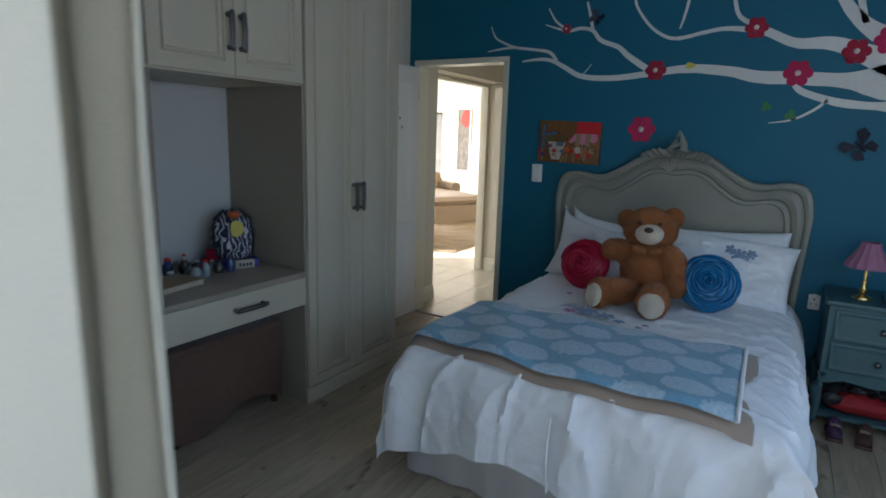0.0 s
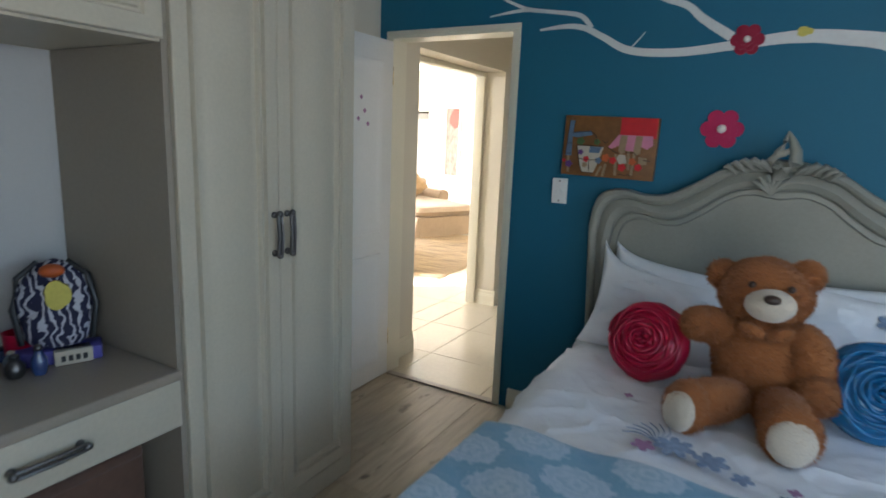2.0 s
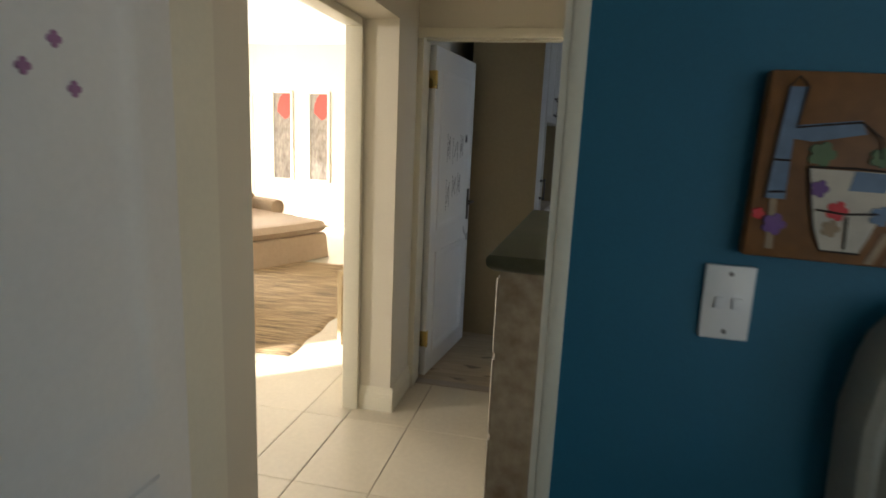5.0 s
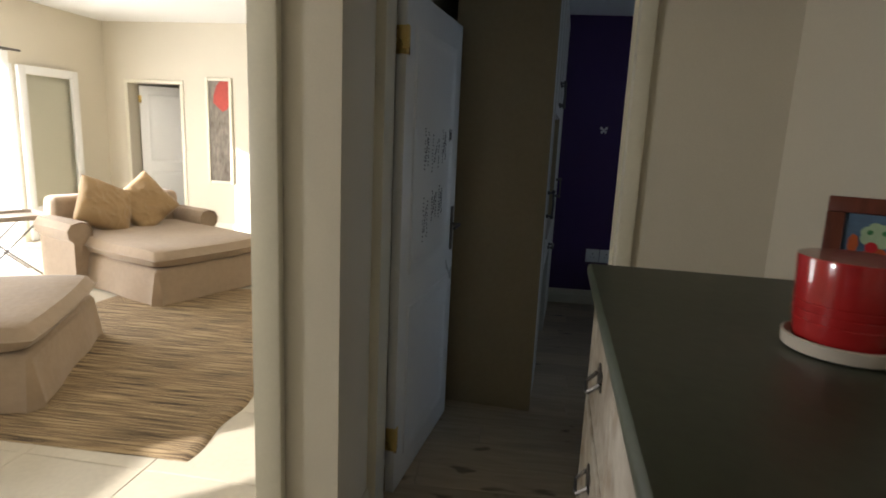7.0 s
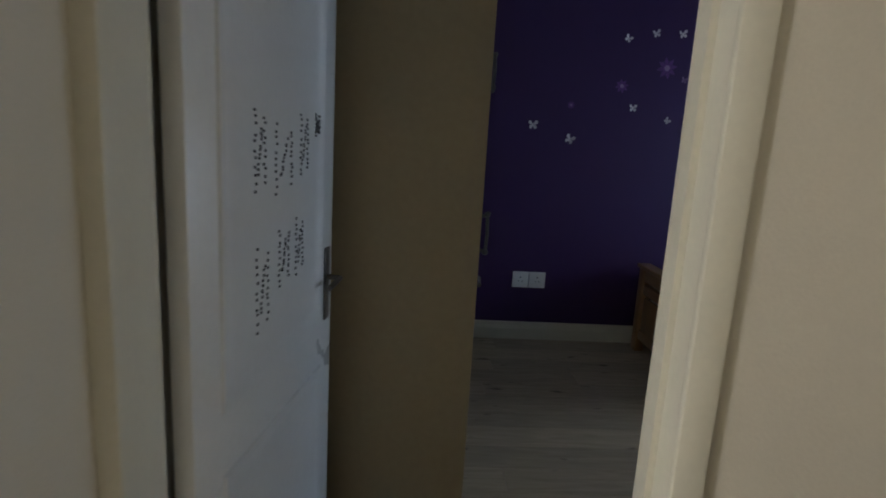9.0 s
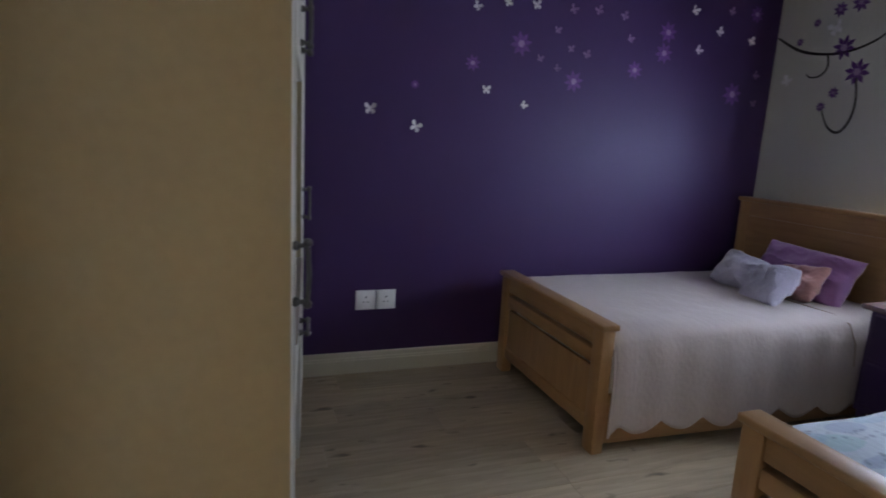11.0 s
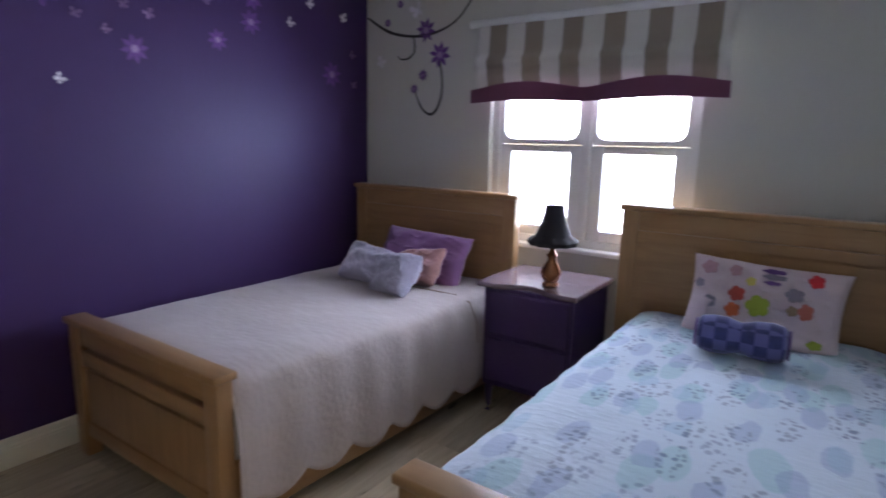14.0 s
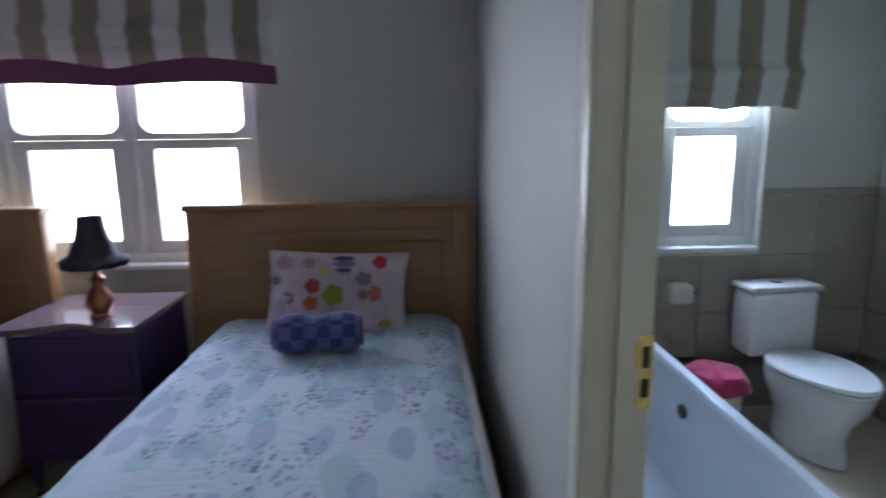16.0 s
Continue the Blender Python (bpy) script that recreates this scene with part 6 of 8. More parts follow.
M_POPPY = mat("poppy_red_paint", (0.42, 0.05, 0.03), 0.6, 0.25, 40, 8, 0.2)
M_BARK = mat("bark_print_grey_brown", (0.30, 0.265, 0.22), 0.7, 0.6, 34, 9, 0.3, second=(0.09, 0.07, 0.05), stretch=(1, 1, 0.35))
for x in (-5.67, -5.03, -4.39):
    pp = thing("tall_picture", "tall framed poppy picture on the living room wall", "picture", pose(x, LRY - 0.002, 1.42), group="poppy pictures")
    bm = bmesh.new()
    for a0, b0, a1, b1 in ((-0.19, -0.72, -0.15, 0.72), (0.15, -0.72, 0.19, 0.72), (-0.15, -0.72, 0.15, -0.68), (-0.15, 0.68, 0.15, 0.72)):
        soft_box(bm, a0, -0.03, b0, a1, 0, b1, 0.004)
    part("frame", bm, M_TRIM, pp, "cream painted frame")
    bm = bmesh.new()
    box(bm, -0.151, -0.012, -0.681, 0.151, -0.002, 0.681)
    part("print", bm, M_BARK, pp, smooth=False)
    bm = bmesh.new()
    prism(bm, [(0.148, 0.675), (0.02, 0.675), (-0.03, 0.62), (-0.075, 0.50), (-0.085, 0.39), (-0.02, 0.33), (0.05, 0.27), (0.11, 0.30), (0.148, 0.36)], 0.003, lambda a, b, c: (a, -0.013 - c, b))
    part("poppy", bm, M_POPPY, pp, "red poppy head")

architrave("trim_living_far_door", -7.05, -6.25, 2.04, LRY, -1, 0.05, M_TRIM, "cream frame of the far living room doorway", 0.016)
room_door("door_living_far", "white panelled door half open beyond the living room", pose(-7.04, 12.11, 0, 0, 0, 38), w=0.78)
slab("wall_beyond_door", -7.6, 13.9, -5.0, 14.0, 0, 2.6, M_CREAM, "cream wall of the passage beyond", "wall")
slab("wall_beyond_left", -7.6, 12.1, -7.5, 13.9, 0, 2.6, M_CREAM, "cream passage side wall", "wall")
slab("wall_beyond_right", -5.1, 12.1, -5.0, 13.9, 0, 2.6, M_COUNTER, "dark passage side wall", "wall")
slab("ceiling_beyond", -7.6, 12.1, -5.0, 14.0, 2.6, 2.7, M_CEIL, "white passage ceiling", "ceiling")
skirting("baseboard_living_far", -6.2, LRY, -2.14, LRY, (0, -1), M_TRIM, "cream skirting in the living room", 0.135)
skirting("baseboard_living_left", LRX, 10.3, LRX, LRY, (1, 0), M_TRIM, "cream skirting in the living room", 0.135)


def glazed_leaf(name, label, m, w, h, panes=((0.12, 0.42), (0.46, 0.97))):
    """A white glazed door leaf, hinged at its origin and running along its x axis."""
    d = thing(name, label, "door", m, kind="structure")
    bm = bmesh.new()
    soft_box(bm, 0, -0.022, 0.01, 0.1, 0.022, h, 0.003)
    soft_box(bm, w - 0.1, -0.022, 0.01, w, 0.022, h, 0.003)
    soft_box(bm, 0.1, -0.022, 0.01, w - 0.1, 0.022, 0.42, 0.003)
    soft_box(bm, 0.1, -0.022, h - 0.1, w - 0.1, 0.022, h, 0.003)
    part("frame", bm, M_WHITE, d)
    bm = bmesh.new()
    box(bm, 0.1, -0.003, 0.42, w - 0.1, 0.003, h - 0.1)
    g = part("pane", bm, M_GLASS, d, smooth=False)
    g.visible_shadow = False
    return d


glazed_leaf("door_garden_leaf", "white glazed garden door standing open", pose(LRX + 0.03, 10.44, 0, 0, 0, 86), 0.84, 2.1)
# frame of the added slot that lets the sun patch in
bm = bmesh.new()
for y0, y1, z0, z1 in ((2.25, 2.29, 1.74, 2.12), (3.01, 3.05, 1.74, 2.12), (2.29, 3.01, 1.74, 1.77), (2.29, 3.01, 2.09, 2.12)):
    soft_box(bm, LRX - 0.12, y0, z0, LRX + 0.015, y1, z1, 0.003)
structure("trim_high_window", bm, M_WHITE, "white frame of an unseen high slot added to shape the sunlight", "window frame", smooth=40)
for y0, y1 in ((7.6, 10.4),):
    bm = bmesh.new()
    soft_box(bm, LRX - 0.12, y0, 0, LRX + 0.015, y0 + 0.06, 2.1, 0.004)
    soft_box(bm, LRX - 0.12, y1 - 0.06, 0, LRX + 0.015, y1, 2.1, 0.004)
    soft_box(bm, LRX - 0.12, y0 + 0.06, 2.04, LRX + 0.015, y1 - 0.06, 2.1, 0.004)
    structure("trim_garden_door", bm, M_WHITE, "white frame of the garden doors", "door frame", smooth=40)
M_SHEER = mat("sheer_white_voile", (0.85, 0.84, 0.8), 0.9, 0.03, 300, 3, 0.1)
bm = bmesh.new()
n, l = M_SHEER.node_tree.nodes, M_SHEER.node_tree.links
veil, clear = n.new("ShaderNodeMixShader"), n.new("ShaderNodeBsdfTransparent")
veil.inputs[0].default_value = 0.3
l.new(n["Principled BSDF"].outputs[0], veil.inputs[1])
l.new(clear.outputs[0], veil.inputs[2])
l.new(veil.outputs[0], n["Material Output"].inputs["Surface"])
grid(bm, 60, 10, lambda u, v: (LRX + 0.14 + 0.03 * math.sin(u * 45), 9.55 + 0.66 * u, 0.02 + 2.2 * v))
sc = thing("sheer_curtain", "white voile curtain gathered beside the garden door", "curtain")
part("cloth", bm, M_SHEER, sc)
bm = bmesh.new()
tube(bm, [(LRX + 0.14, 7.2, 2.24), (LRX + 0.14, 10.4, 2.24)], 0.014, 10)
part("rail", bm, M_METAL, sc)
for yy in (7.3, 10.3):
    bm = bmesh.new()
    tube(bm, [(LRX + 0.14, yy, 2.24), (LRX, yy, 2.24)], 0.009, 8)
    part("bracket", bm, M_METAL, sc)
# veranda balustrade outside the garden doors
bl = thing("balustrade", "dark wrought-iron balustrade with scrolls outside the doors", "railing", pose(-9.3, 0, 0))
for z in (0.08, 0.95):
    bm = bmesh.new()
    tube(bm, [(0, 0.5, z), (0, 11.5, z)], 0.016, 8)
    part("rail", bm, M_METAL, bl)
for k in range(37):
    y = 0.6 + 0.29 * k
    bm = bmesh.new()
    tube(bm, [(0, y, -0.16), (0, y, 0.95)], 0.009, 6)
    part("baluster", bm, M_METAL, bl)
    bm = bmesh.new()
    tube(bm, [(0, y + 0.145 + (0.09 - 0.012 * j) * math.cos(1.57 + j * 0.6), 0.7 + (0.12 - 0.012 * j) * math.sin(1.57 + j * 0.6)) for j in range(9)], 0.006, 6)
    part("scroll", bm, M_METAL, bl)

# small slatted cabinet glimpsed by the opening
sc2 = thing("magazine_rack", "small raw pine rack beside the living room opening", "rack", pose(-2.42, 7.05, 0))
for sx in (-0.14, 0.14):
    for sy in (-0.2, 0.2):
        bm = bmesh.new()
        box(bm, sx - 0.015, sy - 0.015, 0, sx + 0.015, sy + 0.015, 0.55)
        part("post", bm, M_RAWPINE, sc2, smooth=False)
for k in range(4):
    bm = bmesh.new()
    box(bm, -0.125, -0.2, 0.1 + 0.13 * k, 0.125, 0.2, 0.115 + 0.13 * k)
    part("shelf", bm, M_RAWPINE, sc2, smooth=False)

# ---- far bedroom ----
SITE = FAR_ROOM
CF = -1.37   # front of the closet
M_OLIVE = mat("olive_beige_panel", (0.40, 0.325, 0.20), 0.6, 0.08, 40, 1.5, 0.05)
M_CLOSET = mat("off_white_closet_paint", (0.52, 0.505, 0.455), 0.4, 0.05, 80, 1.6, 0.05)
cl = thing("closet", "off-white built-in closet with an open desk niche", "closet", pose(CF, 7.42, 0, 0, 0, -6.3) @ pose(-CF, -7.42, 0))
for y0, y1, z0, z1, front in ((7.44, 7.895, 0, CE - 0.002, 0.022), (8.845, 9.66, 0, CE - 0.002, 0.022), (7.897, 8.843, 1.655, CE - 0.002, 0.022), (7.897, 8.843, 0.70, 0.90, 0.022), (7.897, 8.843, 0.0, 0.698, 0.50), (7.897, 8.843, 0.94, 1.653, 0.46)):
    bm = bmesh.new()
    box(bm, -1.885, y0, z0, CF - front, y1, z1)
    part("carcass", bm, M_OLIVE if front > 0.4 else M_CLOSET, cl, smooth=False)
bm = bmesh.new()
soft_box(bm, -1.885, 7.897, 0.902, CF + 0.004, 8.843, 0.938, 0.005, 3)
part("desk_top", bm, M_COUNTER, cl, "taupe laminate desk top")
bm = bmesh.new()
soft_box(bm, -1.885, 7.42, 0, CF, 7.439, CE - 0.002, 0.002)
part("side_panel", bm, M_OLIVE, cl, "olive-beige side panel")
for y0, y1 in ((7.897, 7.907), (8.833, 8.843)):
    bm = bmesh.new()
    box(bm, -1.82, y0, 0.94, CF - 0.006, y1, 1.653)
    part("niche_side", bm, M_OLIVE, cl, "olive-beige niche lining", smooth=False)
for y0, y1, z0, z1, hy, hz, way in ((7.442, 7.89, 0.09, 2.47, 7.745, 1.135, "z"), (8.85, 9.655, 0.09, 2.47, 9.29, 1.115, "z"), (7.90, 8.37, 1.66, 2.47, 8.335, 1.80, "z"), (8.374, 8.84, 1.66, 2.47, 8.52, 1.80, "z"), (7.90, 8.84, 0.705, 0.895, 8.44, 0.77, "y")):
    bm = bmesh.new()
    small = z1 - z0 < 0.3
    panelled(bm, y1 - y0, z1 - z0, lambda a, b, c: (CF - 0.022 + c, y0 + a, z0 + b), profile=((0, 0), (0, 0.016), (0.003, 0.019), (0.02, 0.019), (0.03, 0.019)) if small else ((0, 0), (0, 0.016), (0.003, 0.019), (0.062, 0.019), (0.068, 0.011), (0.082, 0.011), (0.095, 0.015)))
    d = part("drawer_front" if small else "door", bm, M_CLOSET, cl)
    pull_handle(d, (lambda t, o, c: (CF - 0.003 + c, hy + o, hz + t)) if way == "z" else (lambda t, o, c: (CF - 0.003 + c, hy + t, hz + o)), 0.135)
for y0, y1 in ((7.444, 7.89), (8.85, 9.655)):
    bm = bmesh.new()
    soft_box(bm, CF - 0.022, y0, 0.0, CF - 0.006, y1, 0.088, 0.003)
    part("plinth", bm, M_CLOSET, cl)

skirting("baseboard_purple", -1.15, PY, WX, PY, (0, -1), M_TRIM, "cream skirting along the purple wall", 0.135)
skirting("baseboard_window_wall", WX, PW, WX, PY, (-1, 0), M_TRIM, "cream skirting under the window", 0.135)
skirting("baseboard_right_wall", 0.43, PW, WX, PW, (0, 1), M_TRIM, "cream skirting beside the bed", 0.135)
wall_plate("wall_socket", "white socket plate low on the purple wall", pose(-0.745, PY - 0.001, 0.468), 0.122, 0.122, "socket")
wall_plate("wall_socket", "white socket plate next to its twin on the purple wall", pose(-0.618, PY - 0.001, 0.468), 0.122, 0.122, "socket")

# stickers on the purple wall
M_BFLY = mat("pearl_paper_butterfly", (0.7, 0.68, 0.68), 0.5, 0.08, 120, 8, 0.05)
M_BFLY_DIM = mat("lilac_paper_butterfly", (0.22, 0.13, 0.27), 0.5, 0.12, 120, 8, 0.05)
M_STICK = mat("violet_flower_sticker", (0.15, 0.05, 0.25), 0.6, 0.3, 100, 10, 0.1)
M_STICK_IN = mat("pale_violet_sticker_centre", (0.34, 0.22, 0.40), 0.5, 0.1, 100, 10, 0.1)
M_VINE = mat("black_brown_vine_sticker", (0.03, 0.024, 0.024), 0.5, 0.1, 100, 10, 0.05)
PURP = lambda a, b, c: (a, PY - 0.0005 - c, b)
WINP = lambda a, b, c: (WX - 0.0005 - c, a, b)
rnd = random.Random(21)
for x, z, r, dim in ((-0.127, 2.238, .032, 0), (0.072, 2.284, .034, 0), (0.262, 2.291, .036, 0), (0.422, 2.161, .028, 1), (0.52, 2.296, .034, 1), (0.705, 2.311, .036, 1), (0.90, 2.299, .034, 1), (-0.037, 1.767, .034, 0), (-0.751, 1.608, .042, 0),
                     (-0.476, 1.522, .042, 0), (0.224, 1.694, .028, 0), (0.312, 1.982, .028, 1), (0.526, 2.06, .028, 1), (0.437, 1.935, .026, 1), (0.646, 2.037, .032, 1), (0.962, 2.166, .03, 1), (1.456, 2.399, .036, 0), (1.523, 2.15, .034, 0),
                     (1.687, 2.286, .036, 0), (1.975, 2.252, .038, 0), (1.77, 2.429, .032, 1), (2.073, 1.829, .032, 1), (2.059, 2.027, .032, 1)):
    wall_butterfly("butterfly", x, z, r * 0.85, rnd.uniform(-0.8, 0.8), M_BFLY_DIM if dim else M_BFLY, PURP, "lilac paper butterfly on the purple wall" if dim else "white paper butterfly on the purple wall", "butterflies on the purple wall")


def star_flower(x, z, r, place, label):
    f = thing("wall_flower", label, "flower sticker", group="violet flower stickers")
    for k in range(8):
        a = 2 * math.pi * k / 8 + 0.2
        bm = bmesh.new()
        prism(bm, [(x + r * (s * math.cos(a) - w * math.sin(a)), z + r * (s * math.sin(a) + w * math.cos(a))) for s, w in ((0.15, -0.08), (0.6, -0.2), (1.0, 0.0), (0.6, 0.2), (0.15, 0.08))], 0.002, place)
        part("petal", bm, M_STICK, f)
    bm = bmesh.new()
    prism(bm, [(x + a, z + b) for a, b in flower_outline(r * 0.3, 6, 0.4, 30)], 0.003, place)
    part("centre", bm, M_STICK_IN, f)


for x, z, r in ((0.179, 2.059, .075), (-0.133, 1.917, .05), (-0.487, 1.764, .028), (0.569, 1.866, .07), (1.025, 1.976, .06), (1.244, 2.105, .07), (1.26, 2.24, .07), (1.876, 1.883, .085), (2.0, 2.44, .06)):
    star_flower(x, z, r, PURP, "violet star-shaped flower sticker on the purple wall")
for y, z, r in ((9.233, 2.176, .08), (9.118, 2.015, .085), (9.252, 1.894, .04), (9.326, 1.806, .035), (9.30, 2.42, .05), (9.17, 2.44, .06), (9.45, 2.36, .03), (9.56, 2.25, .03)):
    star_flower(y, z, r, WINP, "violet star-shaped flower sticker on the vine")
vine = thing("vine_sticker", "dark curling vine sticker beside the window", "sticker")
for pts in ([(9.74, 2.30, .014), (9.545, 2.19, .02), (9.33, 2.145, .018), (9.145, 2.158, .016), (8.99, 2.22, .012), (8.88, 2.34, .012), (8.83, 2.46, .010)],
            [(9.335, 2.14, .012), (9.325, 2.06, .012), (9.37, 2.01, .012), (9.44, 2.005, .010), (9.47, 2.03, .006)],
            [(9.118, 1.98, .012), (9.095, 1.85, .014), (9.103, 1.745, .016), (9.14, 1.665, .018), (9.19, 1.638, .018), (9.25, 1.67, .014), (9.29, 1.73, .010), (9.32, 1.80, .008)]):
    bm = bmesh.new()
    ribbon(bm, pts, WINP, 0.002)
    part("tendril", bm, M_VINE, vine)
wall_butterfly("butterfly", 9.61, 1.99, 0.04, 0.5, M_BFLY, WINP, "white paper butterfly on the window wall", "butterflies on the window wall")
wall_butterfly("butterfly", 9.30, 2.30, 0.05, -0.4, M_BFLY, WINP, "white paper butterfly on the window wall", "butterflies on the window wall")

# window
M_SILLW = mat("white_window_paint", (0.74, 0.74, 0.72), 0.35, 0.04, 80, 3, 0.05)


def sash_window(name, label, y0, y1, z0, z1, bays, xf):
    """A white timber window across x: fixed lights under rounded top sashes."""
    w = thing(name, label, "window", kind="structure")
    bm = bmesh.new()
    soft_box(bm, xf, y0, z0, xf + 0.09, y0 + 0.045, z1, 0.003)
    soft_box(bm, xf, y1 - 0.045, z0, xf + 0.09, y1, z1, 0.003)
    soft_box(bm, xf, y0 + 0.045, z0, xf + 0.09, y1 - 0.045, z0 + 0.05, 0.003)
    soft_box(bm, xf, y0 + 0.045, z1 - 0.05, xf + 0.09, y1 - 0.045, z1, 0.003)
    part("window_frame", bm, M_SILLW, w)
    bw = (y1 - y0 - 0.09) / bays
    for i in range(bays):
        a, b = y0 + 0.045 + i * bw, y0 + 0.045 + (i + 1) * bw
        if i:
            bm = bmesh.new()
            soft_box(bm, xf - 0.004, a - 0.025, z0 + 0.05, xf + 0.09, a + 0.025, z1 - 0.05, 0.006)
            part("mullion", bm, M_SILLW, w)
            a += 0.025
        if i < bays - 1:
            b -= 0.025
        split = z0 + 0.602
        bm = bmesh.new()
        s = 0.078
        for p, q, lo, hi in ((a, a + s, z0 + 0.05, split), (b - s, b, z0 + 0.05, split), (a + s, b - s, z0 + 0.05, z0 + 0.11), (a + s, b - s, split - 0.045, split)):
            soft_box(bm, xf + 0.018, p, lo, xf + 0.065, q, hi, 0.004)
        sash = part("lower_sash", bm, M_SILLW, w)
        bm = bmesh.new()
        box(bm, xf + 0.038, a + s, z0 + 0.11, xf + 0.044, b - s, split - 0.045)
        g = part("pane", bm, M_GLASS, sash, smooth=False)
        g.visible_shadow = False
        # top sash, its lower corners rounded
        bm = bmesh.new()
        t0, t1, s2, r = split + 0.002, z1 - 0.05, 0.03, 0.06
        outer = [(a, t1), (a, t0), (b, t0), (b, t1)]
        inner = [(a + s2, t1)] + [(a + s2 + r - r * math.cos(k * math.pi / 16), t0 + s2 + r - r * math.sin(k * math.pi / 16)) for k in range(9)] + \
                [(b - s2 - r + r * math.sin(k * math.pi / 16), t0 + s2 + r - r * math.cos(k * math.pi / 16)) for k in range(9)] + [(b - s2, t1)]
        om = [(a, t1)] + [(a, t0)] * 9 + [(b, t0)] * 9 + [(b, t1)]
        for x in (xf + 0.01, xf + 0.06):
            vi, vo = [bm.verts.new((x, p, q)) for p, q in inner], [bm.verts.new((x, p, q)) for p, q in om]
            for k in range(len(inner) - 1):
                bm.faces.new((vi[k], vi[k + 1], vo[k + 1], vo[k]))
        vv = [[bm.verts.new((x, p, q)) for p, q in inner] for x in (xf + 0.01, xf + 0.06)]
        for k in range(len(inner) - 1):
            bm.faces.new((vv[0][k], vv[0][k + 1], vv[1][k + 1], vv[1][k]))
        vv = [[bm.verts.new((x, p, q)) for p, q in outer] for x in (xf + 0.01, xf + 0.06)]
        for k in range(3):
            bm.faces.new((vv[0][k], vv[0][k + 1], vv[1][k + 1], vv[1][k]))
        bmesh.ops.remove_doubles(bm, verts=bm.verts[:], dist=0.0005)
        ts = part("top_sash", bm, M_SILLW, w)
        bm = bmesh.new()
        box(bm, xf + 0.033, a + s2 * 0.6, t0 + s2 * 0.6, xf + 0.038, b - s2 * 0.6, t1)
        g = part("pane", bm, M_GLASS, ts, smooth=False)
        g.visible_shadow = False
    bm = bmesh.new()
    soft_box(bm, xf - 0.07, y0 - 0.0, z0 - 0.022, xf + 0.01, y1 + 0.0, z0 + 0.004, 0.006)
    part("window_sill", bm, M_SILLW, w)
    return w


sash_window("window_bedroom", "white timber window with two bays and rounded top lights", 7.492, 8.718, 0.855, 1.948, 2, WX + 0.04)
sash_window("window_bathroom", "small white timber bathroom window", 5.002, 5.548, 0.882, 1.898, 1, WX + 0.04)


def striped(name, dark, light, width):
    m = mat(name, light, 0.85, 0.05, 260, 3, 0.2, sheen=0.2)
    n, l = m.node_tree.nodes, m.node_tree.links
    co, sp, md, gt, mx = n.new("ShaderNodeTexCoord"), n.new("ShaderNodeSeparateXYZ"), n.new("ShaderNodeMath"), n.new("ShaderNodeMath"), n.new("ShaderNodeMix")
    md.operation, gt.operation, mx.data_type = "PINGPONG", "GREATER_THAN", "RGBA"
    md.inputs[1].default_value, gt.inputs[1].default_value = width, width / 2
    l.new(co.outputs["Object"], sp.inputs[0])
    l.new(sp.outputs["Y"], md.inputs[0])
    l.new(md.outputs[0], gt.inputs[0])
    l.new(gt.outputs[0], mx.inputs["Factor"])
    mx.inputs["A"].default_value, mx.inputs["B"].default_value = (*dark, 1), (*light, 1)
    l.new(mx.outputs["Result"], n["Principled BSDF"].inputs["Base Color"])
    return m


M_STRIPE = striped("cream_and_taupe_striped_cotton", (0.27, 0.225, 0.17), (0.62, 0.6, 0.55), 0.117)
M_STRIPE_B = striped("cream_and_tan_striped_cotton", (0.3, 0.25, 0.18), (0.62, 0.6, 0.55), 0.117)
M_PLUM = mat("plum_pelmet_border", (0.16, 0.045, 0.095), 0.8, 0.12, 240, 4, 0.25, sheen=0.3)


def roman_blind(label, y0, y1, top, bottom, x, border, stripe):
    b = thing("roman_blind", label, "blind", group="striped blinds")
    ym = (y0 + y1) / 2

    def sheet(u, v):
        y = y0 + (y1 - y0) * u
        z = bottom + (top - bottom) * v
        f = (top - z) / (top - bottom)
        bulge = 0.035 * math.exp(-((z - bottom - 0.17) / 0.035) ** 2) + 0.02 * math.exp(-((z - bottom - 0.10) / 0.03) ** 2) + 0.015 * f
        return (x - bulge - 0.004 * noise.noise(Vector((y * 5, z * 6, 0))), y, z + (0 if v > 0.01 else 0.022 * abs(math.sin(math.pi * 2 * u))))
    bm = bmesh.new()
    grid(bm, 50, 40, sheet)
    ob = part("cloth", bm, stripe, b)
    ob.modifiers.new("thickness", "SOLIDIFY").thickness = 0.006
    if border:
        bm = bmesh.new()
        n = 60
        low, high = [], []
        for k in range(n + 1):
            u = k / n
            y = y0 - 0.015 + (y1 - y0 + 0.03) * u
            hump = 0.045 * abs(math.sin(math.pi * 2 * (u * 0.94 + 0.03))) ** 1.3
            low.append((y, bottom - 0.07 + hump * 0.35))
            high.append((y, bottom + 0.005 + hump))
        prism(bm, low + high[::-1], 0.012, lambda a, c, d: (x - 0.052 + d, a, c))
        part("border", bm, border, b, "plum scalloped border")
    bm = bmesh.new()
    tube(bm, [(x + 0.005, y0 - 0.05, top + 0.02), (x + 0.005, y1 + 0.06, top + 0.02)], 0.024, 12)
    part("rail", bm, M_SILLW, b, "white blind rail")
    return b


roman_blind("raised striped roman blind with a plum scalloped border", 7.375, 8.80, 2.15, 1.765, 2.185, M_PLUM, M_STRIPE)
roman_blind("raised striped roman blind over the bathroom window", 4.89, 5.62, 2.15, 1.56, 2.19, None, M_STRIPE_B)


